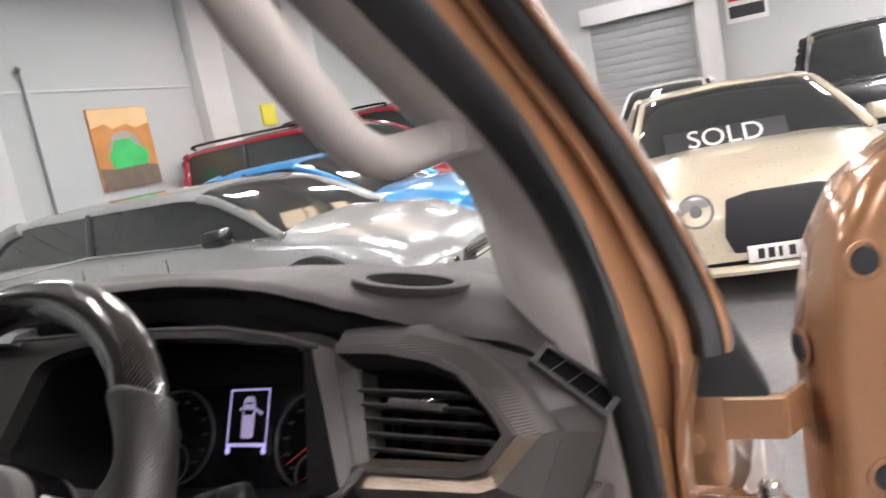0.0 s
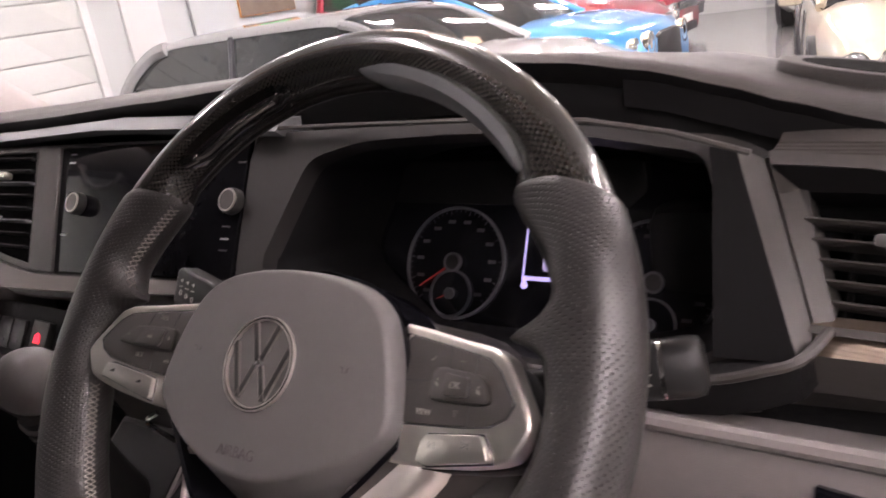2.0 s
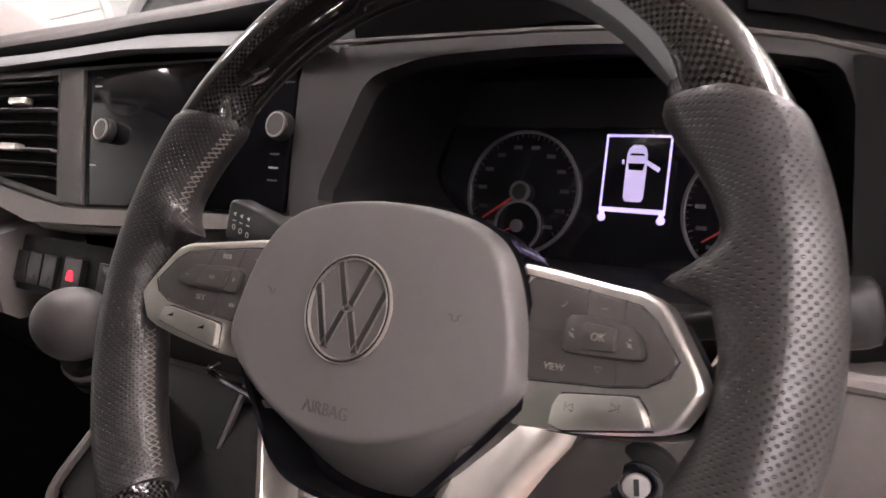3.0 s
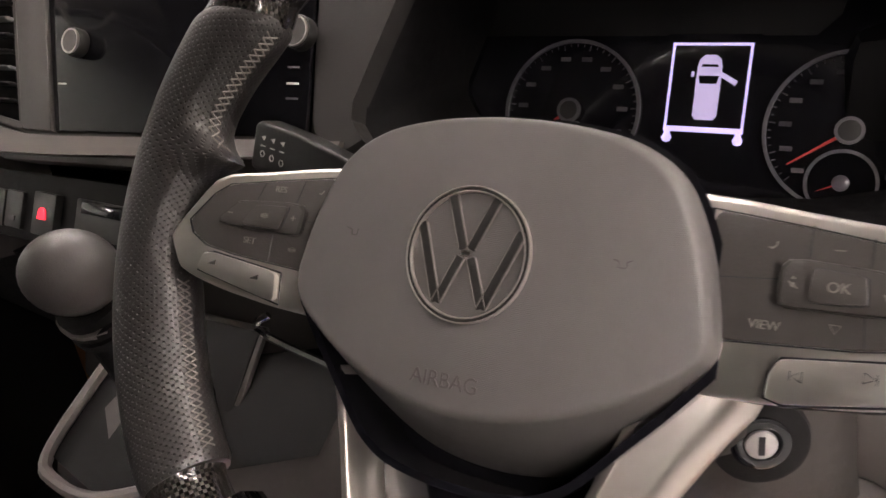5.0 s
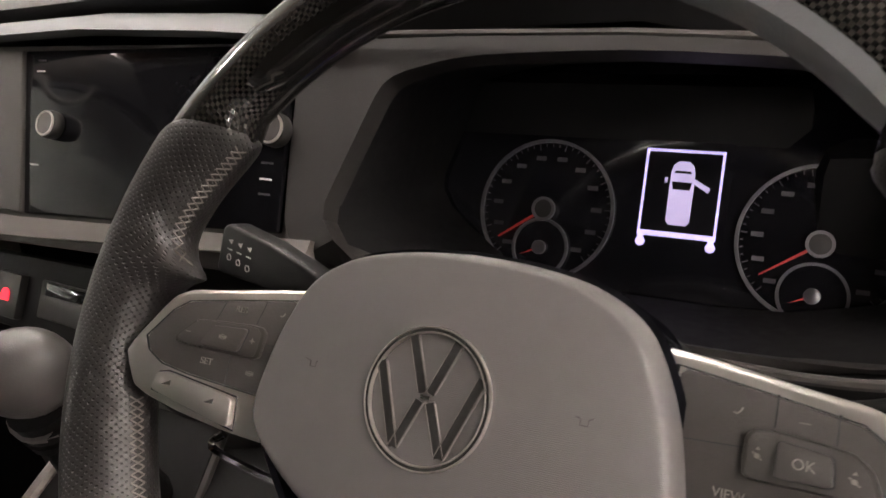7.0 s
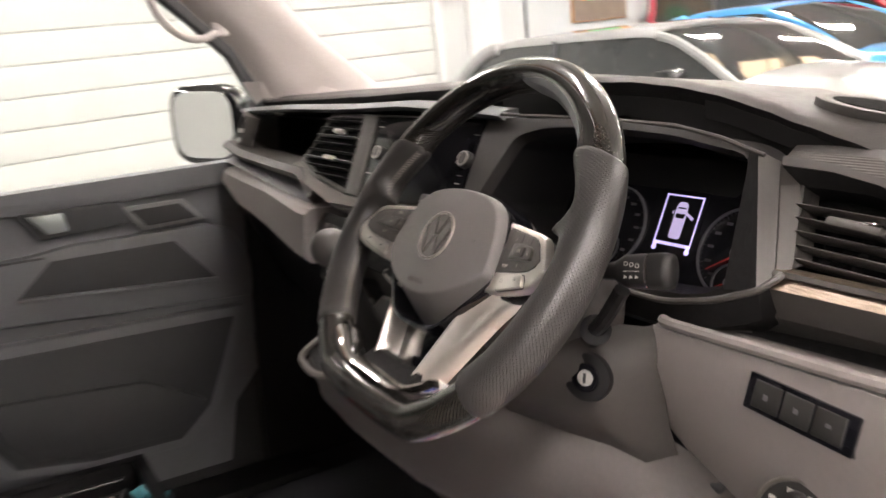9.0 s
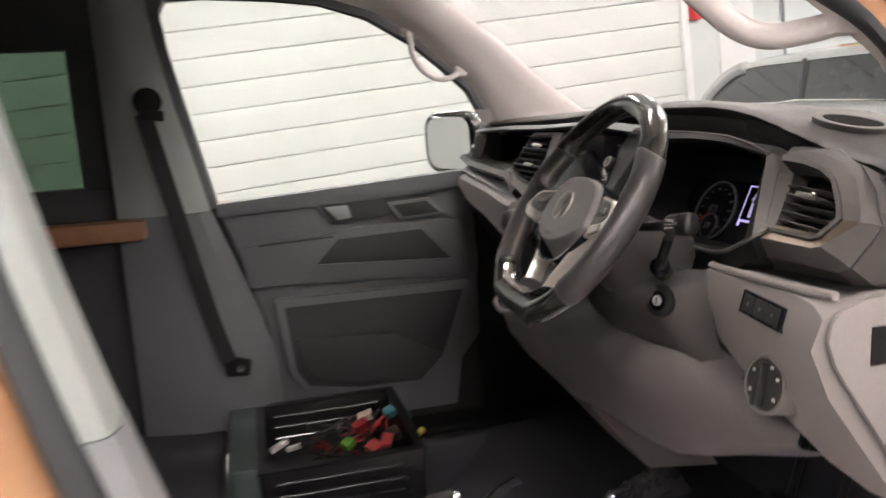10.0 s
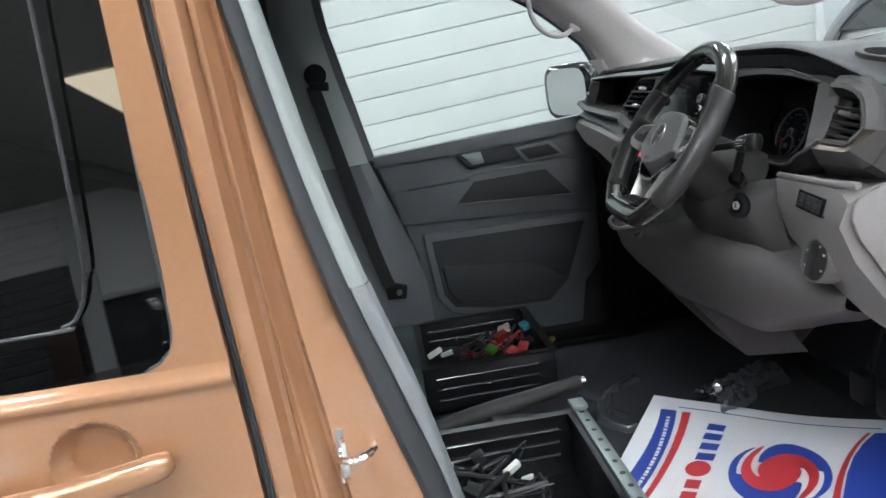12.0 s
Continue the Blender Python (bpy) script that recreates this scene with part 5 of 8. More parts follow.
# lower strip and switch row
STRIP = [(-0.405, 1.278), (-0.305, 1.2535), (-0.165, 1.2365), (-0.118, 1.2365), (0.2, 1.2495)]
LOWER = [(-0.425, 1.268), (-0.32, 1.238), (-0.21, 1.2185), (-0.1, 1.222), (0.2, 1.2385)]
part("stack_strip", loft([[S_FRAME @ Vector((a, sz(b), h)) for a, b, h in ((x0, z0, -0.004), (x0, z0, 0.005), (x1, z1, 0.009), (x1, z1, -0.01))] for (x0, z0), (x1, z1) in zip(STRIP, LOWER)]), STRIPGREY, stack, "pale trim strip under the screen", smooth=30)
row = face([(-0.34, 1.15), (0.2, 1.14), (0.2, 1.206), (-0.36, 1.206)], 0.03, DARK, "switch_strip", dash, 0.004, -0.024)
for k in range(4):
    x = -0.302 + k * 0.0295
    face([(x, 1.157), (x + 0.027, 1.156), (x + 0.027, 1.188), (x, 1.189)], 0.01, BUTTON, "switch", row, 0.0015, -0.02)
    face([(x + 0.008, 1.163), (x + 0.018, 1.163), (x + 0.018, 1.167), (x + 0.008, 1.167)], 0.001, DIALMARK, "switch_mark", row, 0, -0.0192)
hz = face([(-0.164, 1.155), (-0.131, 1.154), (-0.131, 1.19), (-0.164, 1.191)], 0.01, BUTTON, "hazard_switch", row, 0.0015, -0.016)
part("hazard_lamp", prism([(-0.006, -0.005), (0.006, -0.005), (0.005, 0.003), (0.002, 0.006), (-0.002, 0.006), (-0.005, 0.003)], 0.001, 0, S_FRAME @ shift(-0.148, sz(1.1725), -0.0155)), RED_LAMP, hz)
face([(-0.108, 1.16), (-0.02, 1.157), (-0.02, 1.188), (-0.108, 1.19)], 0.004, BUTTON, "slot_frame", row, 0.0015, -0.021)
face([(-0.1, 1.178), (-0.045, 1.177), (-0.045, 1.187), (-0.1, 1.188)], 0.004, GLOSS, "card_slot", row, 0.0015, -0.0195)

# champagne beam and shelf on the passenger's side
part("dash_beam", loft([[(x, 0.255 - 0.01 * (x < -0.7), z + 0.009), (x, 0.228, z + 0.007), (x, 0.218, z), (x, 0.23, z - 0.007), (x, 0.27, z - 0.007)] for x, z in ((-0.86, 1.368), (-0.6, 1.378), (-0.3, 1.3815), (-0.07, 1.39), (0.08, 1.3865), (0.2, 1.38))]), MIDGREY, dash, "satin grey dash beam")
shelf = part("shelf", loft([[(x, 0.24, 1.358), (x, 0.34, 1.352), (x, 0.34, 1.27), (x, 0.19, 1.262)] for x in (-0.87, -0.36)], False, False), DARK, dash, "open black shelf")
part("shelf_end", prism([(0.19, 1.268), (0.34, 1.275), (0.34, 1.35), (0.24, 1.352)], 0.006, 0, frame_at((-0.366, 0, 0), (0, 1, 0), (0, 0, 1))), PANEL, shelf)
part("shelf_rail", loft([[(x, y - 0.018, z + 0.012), (x, y - 0.03, z), (x, y - 0.018, z - 0.014), (x, y + 0.05, z - 0.014), (x, y + 0.05, z + 0.012)] for x, y, z in ((-0.85, 0.19, 1.288), (-0.74, 0.185, 1.272), (-0.5, 0.182, 1.262), (-0.37, 0.18, 1.258), (-0.3, 0.172, 1.222))]), PANEL, dash, "graphite rail under the shelf")
ev = part("end_vent", ringed([(-0.06, -0.03), (0.05, -0.035), (0.06, 0.035), (-0.02, 0.045), (-0.06, 0.02)], [(-0.05, -0.022), (0.04, -0.026), (0.05, 0.028), (-0.016, 0.036), (-0.05, 0.014)], 0.03, frame_at((-0.8, 0.205, 1.325), (1, -0.25, 0), (0, 0.35, 1)) @ shift(0, 0, 0.01)), PANEL, dash, "black end air vent by the passenger door")
em = frame_at((-0.8, 0.205, 1.325), (1, -0.25, 0), (0, 0.35, 1))
part("vent_back", prism([(-0.052, -0.026), (0.045, -0.03), (0.052, 0.03), (-0.018, 0.04), (-0.052, 0.016)], 0.004, 0, em @ shift(0, 0, -0.02)), SPEAKER, ev)
for k in range(4):
    part("vent_slat", box(-0.048, 0.044, -0.0015, 0.0015, -0.012, 0.006, 0.0006, em @ shift(0, -0.018 + k * 0.013, 0)), MIDGREY if k == 1 else DARK, ev)
part("vent_tab", box(-0.012, 0.016, -0.005, 0.005, 0, 0.014, 0.002, em @ shift(0, -0.004, 0)), SILVER, ev)
# glove box front, pale, sloping to the centre
part("glove_box", loft([[(x, y0, z0), (x, y0 - 0.012, z0 - 0.01), (x, y0 - 0.02, z1 + 0.015), (x, y0 - 0.005, z1), (x, y0 + 0.1, z1 - 0.02), (x, y0 + 0.1, z0)] for x, y0, z0, z1 in ((-0.84, 0.165, 1.235, 1.19), (-0.7, 0.155, 1.228, 1.15), (-0.5, 0.145, 1.22, 1.13), (-0.3, 0.128, 1.205, 1.105), (-0.267, 0.132, 1.203, 1.1))]), GREY, dash, "pale grey glove box front")
part("open_slot", loft([[(-0.84, 0.16, 1.25), (-0.84, 0.2, 1.27)], [(-0.3, 0.145, 1.208), (-0.3, 0.17, 1.226)]], False, False), BARK, dash)
part("lower_passenger", loft([[(x, 0.16, z), (x, 0.3, z - 0.25), (x, 0.5, z - 0.4), (x, 0.7, z - 0.45), (x, 0.7, z)] for x, z in ((-0.84, 1.18), (-0.3, 1.1), (0.05, 1.08))]), DARK, dash)

# driver's lower dash: pale panel with switches, side cover, knee pan
def lowered(rows):
    """The lower dash set 1 cm up and a little outwards, less so at its outer end."""
    return [[(x + 0.0145 * min(1.0, max(0.0, (0.84 - x) / 0.12)), y, z + 0.01) for x, y, z in row] for row in rows]


lower = part("lower_dash", loft(lowered([
    [(0.505, 0.21, 1.165), (0.502, 0.178, 1.16), (0.5, 0.178, 1.11), (0.502, 0.2, 1.045), (0.52, 0.235, 1.0), (0.52, 0.4, 1.0), (0.52, 0.4, 1.165)],
    [(0.54, 0.205, 1.17), (0.54, 0.166, 1.165), (0.54, 0.158, 1.13), (0.54, 0.18, 1.05), (0.55, 0.225, 0.985), (0.55, 0.4, 0.98), (0.54, 0.4, 1.17)],
    [(0.65, 0.195, 1.178), (0.65, 0.15, 1.173), (0.65, 0.139, 1.135), (0.65, 0.158, 1.05), (0.65, 0.19, 0.985), (0.65, 0.4, 0.96), (0.65, 0.4, 1.178)],
    [(0.76, 0.18, 1.185), (0.76, 0.134, 1.18), (0.76, 0.122, 1.135), (0.76, 0.142, 1.04), (0.76, 0.195, 0.945), (0.76, 0.4, 0.91), (0.76, 0.4, 1.185)],
    [(0.815, 0.175, 1.188), (0.81, 0.125, 1.178), (0.808, 0.112, 1.135), (0.808, 0.134, 1.06), (0.806, 0.225, 0.915), (0.806, 0.42, 0.88), (0.815, 0.42, 1.188)],
    [(0.838, 0.178, 1.19), (0.836, 0.121, 1.165), (0.835, 0.106, 1.128), (0.834, 0.134, 1.064), (0.831, 0.25, 0.905), (0.83, 0.46, 0.86), (0.838, 0.46, 1.19)]])), GREY, dash, "pale warm grey lower dash", smooth=40)
part("tray", loft(lowered([[(0.54, 0.2, 1.168), (0.54, 0.27, 1.15), (0.54, 0.29, 1.15)], [(0.62, 0.19, 1.176), (0.62, 0.27, 1.178), (0.62, 0.28, 1.2)], [(0.83, 0.16, 1.192), (0.83, 0.26, 1.196), (0.83, 0.27, 1.215)]]), False, False), DARK, lower)
part("tray_lip", tube(smooth_path(lowered([[(0.512, 0.182, 1.168), (0.54, 0.168, 1.172), (0.65, 0.152, 1.18), (0.76, 0.138, 1.187), (0.83, 0.142, 1.19)]])[0]), 0.006, 8), GREY, lower)
# switch strip with three keys
swm = frame_at((0.7125, 0.134, 1.155), Vector((0.107, -0.0165, -0.0015)), Vector((0, 0.26, 0.97)))
sw = part("switch_panel", box(-0.054, 0.054, -0.0165, 0.0165, -0.008, 0.0035, 0.0015, swm), GLOSS, lower, "black strip of three switches")
for k in range(3):
    key = part("switch", box(-0.045 + k * 0.031, -0.017 + k * 0.031, -0.012, 0.012, 0.002, 0.0055, 0.001, swm), BUTTON, sw)
    part("switch_mark", box(-0.0335 + k * 0.031, -0.0285 + k * 0.031, -0.003 + 0.001 * k, 0.002, 0.0055, 0.0059, 0, swm), DIALRING, sw)
# light switch
lm = frame_at((0.715, 0.143, 1.05), Vector((1, 0.0, 0)), Vector((0, 0.22, 0.97)))
ls = part("light_switch", disc(lm, 0, 0.037, -0.03, 0.008, 36, r=0.003), BUTTON, lower, "black round headlight switch")
part("switch_ring", disc(lm, 0.036, 0.04, -0.03, 0.009, 36, r=0.0015), STRIPGREY, ls)
part("switch_grip", box(-0.006, 0.006, -0.03, 0.03, 0.008, 0.022, 0.003, lm), BUTTON, ls)
for a in (30, 70, 110, 150, 210, 330):
    part("switch_mark", box(-0.003, 0.003, -0.002, 0.002, 0.0082, 0.0087, 0, lm @ shift(math.cos(radians(a)) * 0.028, math.sin(radians(a)) * 0.028, 0)), MARK, ls)
part("finger_notch", prism([(-0.012, -0.004), (0.012, -0.004), (0, 0.012)], 0.002, 0, lm @ shift(-0.03, 0.052, 0.001)), DARK, ls)
# side cover facing the open door
fm = frame_at((0.841, 0, 0), (0, 1, 0), (0, 0, 1))
cover = part("fuse_cover", prism([(0.178, 1.197), (0.14, 1.185), (0.127, 1.172), (0.122, 1.15), (0.135, 1.114), (0.243, 0.955), (0.256, 0.947), (0.312, 0.937), (0.312, 1.2)], 0.008, 0.003, fm @ shift(0, 0, -0.003)), GREY, lower, "grey side cover of the dash")
part("cover_label", box(0.181, 0.214, 1.113, 1.161, 0.0052, 0.006, 0, fm), DARK, cover, "dark square label")
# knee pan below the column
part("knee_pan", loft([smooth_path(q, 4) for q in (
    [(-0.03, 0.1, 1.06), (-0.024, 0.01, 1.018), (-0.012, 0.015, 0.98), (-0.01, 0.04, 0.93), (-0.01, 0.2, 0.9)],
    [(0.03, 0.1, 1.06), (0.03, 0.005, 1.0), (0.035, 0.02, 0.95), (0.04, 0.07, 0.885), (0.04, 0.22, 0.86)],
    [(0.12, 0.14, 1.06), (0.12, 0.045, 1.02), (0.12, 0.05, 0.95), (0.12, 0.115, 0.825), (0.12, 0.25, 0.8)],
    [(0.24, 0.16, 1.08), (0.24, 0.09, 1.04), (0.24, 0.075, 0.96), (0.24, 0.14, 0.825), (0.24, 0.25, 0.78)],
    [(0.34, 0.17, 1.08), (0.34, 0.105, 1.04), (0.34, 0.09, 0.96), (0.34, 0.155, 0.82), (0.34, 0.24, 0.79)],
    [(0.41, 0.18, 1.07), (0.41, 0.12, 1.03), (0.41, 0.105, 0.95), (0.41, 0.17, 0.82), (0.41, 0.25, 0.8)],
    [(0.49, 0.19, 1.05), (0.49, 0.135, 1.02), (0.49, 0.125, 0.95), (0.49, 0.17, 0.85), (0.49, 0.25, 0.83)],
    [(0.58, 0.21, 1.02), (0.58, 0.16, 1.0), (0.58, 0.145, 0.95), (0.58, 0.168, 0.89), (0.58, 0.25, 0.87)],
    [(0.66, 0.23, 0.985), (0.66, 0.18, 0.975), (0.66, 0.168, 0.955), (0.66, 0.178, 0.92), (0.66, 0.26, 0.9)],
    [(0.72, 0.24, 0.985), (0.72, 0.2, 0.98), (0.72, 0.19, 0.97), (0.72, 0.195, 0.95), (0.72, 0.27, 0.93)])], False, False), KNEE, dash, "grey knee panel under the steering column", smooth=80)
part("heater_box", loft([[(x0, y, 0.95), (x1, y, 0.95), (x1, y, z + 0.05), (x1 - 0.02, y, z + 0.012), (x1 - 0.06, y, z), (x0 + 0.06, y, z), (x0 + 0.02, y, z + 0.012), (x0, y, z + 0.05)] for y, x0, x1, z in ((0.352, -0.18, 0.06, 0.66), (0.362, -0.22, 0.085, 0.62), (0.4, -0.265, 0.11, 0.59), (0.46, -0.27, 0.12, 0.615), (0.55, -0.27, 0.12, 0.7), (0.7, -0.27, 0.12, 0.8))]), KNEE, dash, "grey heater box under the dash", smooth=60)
part("console_top", loft([[(-0.036, 0.12, 1.074), (-0.027, 0.006, 1.023)], [(0.03, 0.11, 1.07), (0.03, 0.0, 1.005)], [(0.1, 0.13, 1.07), (0.1, 0.03, 1.022)], [(0.2, 0.16, 1.085), (0.2, 0.075, 1.04)]], False, False), DARK, dash, smooth=60)
part("console_rim", tube(smooth_path([(-0.035, 0.13, 1.08), (-0.032, 0.06, 1.05), (-0.027, 0.004, 1.022), (-0.01, -0.006, 1.01), (0.03, -0.002, 1.003), (0.09, 0.02, 1.018)], 5), 0.0055, 8), GREY, dash, "pale rim of the console")
part("console_floor", box(-0.13, 0.14, 0.06, 0.3, 0.955, 0.965, 0.002), DARK, dash)
part("knee_gap", box(0.505, 0.6, 0.19, 0.23, 1.0, 1.012, 0.003), BARK, dash)
# console down the middle, with cup hollow
console = part("centre_console", loft([[(x0, 0.17, 1.14), (x1, 0.17, 1.13), (x1, 0.12, 1.0), (x1 - 0.02, 0.15, 0.8), (x1 - 0.05, 0.3, 0.62), (x0 + 0.05, 0.3, 0.62), (x0 + 0.02, 0.15, 0.8), (x0, 0.12, 1.0)] for x0, x1 in ((-0.14, 0.16), )] + [[(-0.16, 0.32, 1.14), (0.2, 0.32, 1.13), (0.2, 0.32, 1.0), (0.18, 0.32, 0.8), (0.15, 0.45, 0.62), (-0.11, 0.45, 0.62), (-0.14, 0.32, 0.8), (-0.16, 0.32, 1.0)]]), PANEL, dash, "graphite centre console")

# ---- steering wheel ----
RAKE, YAW = radians(34.0), radians(-2.5)
W_UP = Vector((0, math.sin(RAKE), math.cos(RAKE)))
WM = frame_at((0.3914, 0.0066, 1.2694), (math.cos(YAW), math.sin(YAW), 0), W_UP)
TURN = radians(2.2)


def spoke_frame(s):
    """The face of a spoke, rising from the hub towards the rim."""
    return WM @ Matrix.Rotation(TURN, 4, "Z") @ shift(s * 0.1, 0, 0) @ Matrix.Rotation(radians(-10.8 * s), 4, "Y") @ shift(-s * 0.1, 0, 0)


sw_ob = part("steering_wheel", disc(WM, 0, 0.05, -0.07, -0.02, 30, r=0.005), DARK, van, "sports steering wheel in carbon and perforated leather")
R_MID, R_OUT, FLAT = 0.1965, 0.2165, -0.177
INNER = ((-90, 0.1785), (-43.01, 0.1785), (-43, 0.1725), (-32, 0.1725), (-22, 0.1715), (-14, 0.173), (-9, 0.1765), (0, 0.1765), (6, 0.172), (8.4, 0.163), (9.6, 0.155), (10.4, 0.1525), (11.2, 0.156), (12.5, 0.167), (14.5, 0.1755), (17, 0.178), (22, 0.176), (27, 0.173), (31, 0.1705), (35, 0.17), (36.5, 0.172), (36.51, 0.1785), (90, 0.1785))


def rim_point(a):
    """Centre of the rim with its flattened foot, the way outwards, and how far the grip reaches inwards."""
    deg = math.degrees(a - TURN) % 360
    fold = deg if deg <= 90 else (180 - deg if deg <= 270 else deg - 360)
    inner = R_MID - float(np.interp(fold, [p[0] for p in INNER], [p[1] for p in INNER]))
    x, y = math.cos(a) * R_MID, math.sin(a) * R_MID
    out = Vector((x, y, 0)).normalized()
    if y < FLAT:
        y = FLAT + (y - FLAT) * 0.2
        out = Vector((x * 0.35, -1, 0)).normalized()
    return Vector((x, y, 0)), out, inner


def rim_piece(name, d0, d1, material, label, grow=0.0, steps=60, sides=28, slant=0.0):
    """slant: how far the end nearest the top is cut across the rim, in degrees per metre."""
    b = bmesh.new()
    uv = b.loops.layers.uv.new("UVMap")
    grid = []
    for i in range(steps + 1):
        end = min(i, steps - i)
        near_top = max(0.0, 1 - 4 * (i if d0 > 90 else steps - i) / steps)
        g = grow * (0.2, 0.8)[end] if end < 2 else grow
        row = []
        for k in range(sides + 1):
            t = 2 * math.pi * k / sides
            skew = -slant * near_top * math.cos(t) * 0.02 * (1 if d0 < 90 else -1)
            a = radians(d0 + (d1 - d0) * i / steps + skew) + TURN
            c, out, inn = rim_point(a)
            reach = R_OUT - R_MID if math.cos(t) > 0 else inn
            thin = 1.0 if math.cos(t) > 0 else 1.0 - 0.35 * max(0.0, inn - 0.024) / 0.02 * abs(math.cos(t))
            q = c + out * math.cos(t) * (reach + g) + Vector((0, 0, 1)) * math.sin(t) * (0.0205 + g) * thin
            row.append((WM @ q, (a - radians(d0)) * R_MID, t * 0.0205))
        grid.append(row)
    verts = [[b.verts.new(g[0]) for g in row[:-1]] for row in grid]
    for i in range(steps):
        for k in range(sides):
            j = (k + 1) % sides
            f = b.faces.new((verts[i][k], verts[i][j], verts[i + 1][j], verts[i + 1][k]))
            for lp, g in zip(f.loops, (grid[i][k], grid[i][k + 1], grid[i + 1][k + 1], grid[i + 1][k])):
                lp[uv].uv = (g[1], g[2])
    for row in (verts[0], verts[-1]):
        b.faces.new(row)
    return part(name, b, material, sw_ob, label, smooth=60)


rim_piece("rim_grip", -43, 32, LEATHER, "black perforated leather grip", 0.0018, 90, slant=230)
rim_piece("rim_grip", 148, 223, LEATHER, "black perforated leather grip", 0.0018, 90, slant=230)
rim_piece("rim_top", 23, 157, CARBON, "lacquered carbon fibre rim section")
rim_piece("rim_foot", 222, 318, CARBON, "lacquered carbon fibre rim section")
# satin inlay along the inside of the top
for s in ((35, 84), (104, 137)):
    b = bmesh.new()
    secs = []
    for i in range(19):
        a = radians(s[0] + (s[1] - s[0]) * i / 18) + TURN
        o = Vector((math.cos(a), math.sin(a), 0))
        wid = min(1, 6 * i / 18 + 0.15, 6 * (18 - i) / 18 + 0.15)
        secs.append([WM @ (o * (0.181 + dx * wid) + Vector((0, 0, dz))) for dx, dz in ((0.002, -0.004), (-0.004, 0.0), (-0.0042, 0.006), (0.0, 0.0145), (0.0062, 0.0175), (0.006, 0.008))])
    loft(secs, True, True, bm=b)
    part("rim_inlay", b, MIDGREY if s[0] < 90 else CARBON, sw_ob, "satin grey inlay" if s[0] < 90 else "")
# cross stitching on the inside of the grips
for d0, d1 in ((146, 168), (192, 221)):
    b = bmesh.new()
    n = int((d1 - d0) / 1.25)
    for i in range(n):
        a0, a1 = radians(d0 + (d1 - d0) * i / n) + TURN, radians(d0 + (d1 - d0) * (i + 1) / n) + TURN
        for w in (1, -1):
            pts = []
            for a, k in ((a0, w), ((a0 + a1) / 2, 0), (a1, -w)):
                c, o, inn = rim_point(a)
                t = math.pi - 0.2 + k * 0.15
                pts.append(WM @ (c + o * math.cos(t) * (inn + 0.0022) + Vector((0, 0, 1)) * math.sin(t) * 0.0228))
            tube(pts, 0.0005, 4, b, caps=False)
    part("cross_stitch", b, STITCH, sw_ob, "grey cross stitching")

# airbag cover: a domed shield with a folded lower facet
HALF = [(0.0, 0.0545), (0.025, 0.0532), (0.049, 0.0492), (0.0635, 0.0435), (0.0735, 0.0365), (0.081, 0.0265), (0.0885, 0.0095), (0.0935, -0.009), (0.0958, -0.0225), (0.0942, -0.0312), (0.0885, -0.039), (0.078, -0.052), (0.066, -0.0655), (0.055, -0.078), (0.0455, -0.087), (0.033, -0.0935), (0.016, -0.0965)]
BOSS_OUT = HALF + [(0.0, -0.0972)] + [(-x, y) for x, y in HALF[:0:-1]]
fine = smooth_path([(x, y, 0) for x, y in BOSS_OUT + BOSS_OUT[:1]], 4)[:-1]
BM_ = WM @ Matrix.Rotation(TURN, 4, "Z")


def boss_z(x, y, f):
    z = 0.0165 - 0.9 * x * x - 0.6 * (y + 0.01) ** 2 - 0.011 * max(0.0, (f - 0.93) / 0.07) ** 2.2
    fold = -0.066 + 4.3 * x * x
    drop = max(0.0, fold - y)
    return z - 1.75 * max(0.0, drop - 0.002) - 0.4 * min(drop, 0.002)


secs = [[BM_ @ Vector((p.x, p.y, -0.045)) for p in fine]]
for f in [1.0, 0.995] + [0.985 - 0.0125 * k for k in range(34)] + [0.5, 0.38, 0.2, 0.02]:
    secs.append([BM_ @ Vector((p.x * f, -0.012 + (p.y + 0.012) * f, boss_z(p.x * f, -0.012 + (p.y + 0.012) * f, f))) for p in fine])
boss = part("airbag_cover", loft(secs, True, True), BOSS, sw_ob, "grey grained airbag cover", smooth=40)
part("cover_gap", loft([[BM_ @ Vector((p.x * f, -0.012 + (p.y + 0.012) * f, z)) for p in fine] for f, z in ((0.99, -0.001), (1.03, -0.001), (1.03, -0.035), (0.99, -0.035))], True, False, True), GLOSS, boss)
emz = 0.0168
ec = BM_ @ shift(-0.001, -0.005, 0) @ Matrix.Diagonal((1.045, 1.045, 1, 1))
emblem = part("emblem", disc(ec, 0.0243, 0.0258, emz - 0.003, emz + 0.0008, 64, r=0.0003), BUTTON, boss, "round chrome emblem")
for r0 in (0.0239, 0.0257):
    part("emblem_rim", disc(ec, r0, r0 + 0.0006, emz - 0.003, emz + 0.0012, 64, r=0.0002), STRUT, emblem)


def bar(p0, p1, w, z=0.0):
    d = Vector((p1[0] - p0[0], p1[1] - p0[1], 0))
    m = ec @ frame_at((p0[0], p0[1], emz + z), d, Vector((0, 0, 1)).cross(d))
    return box(0, d.length, -w / 2, w / 2, -0.002, 0.0006, 0.0003, m)


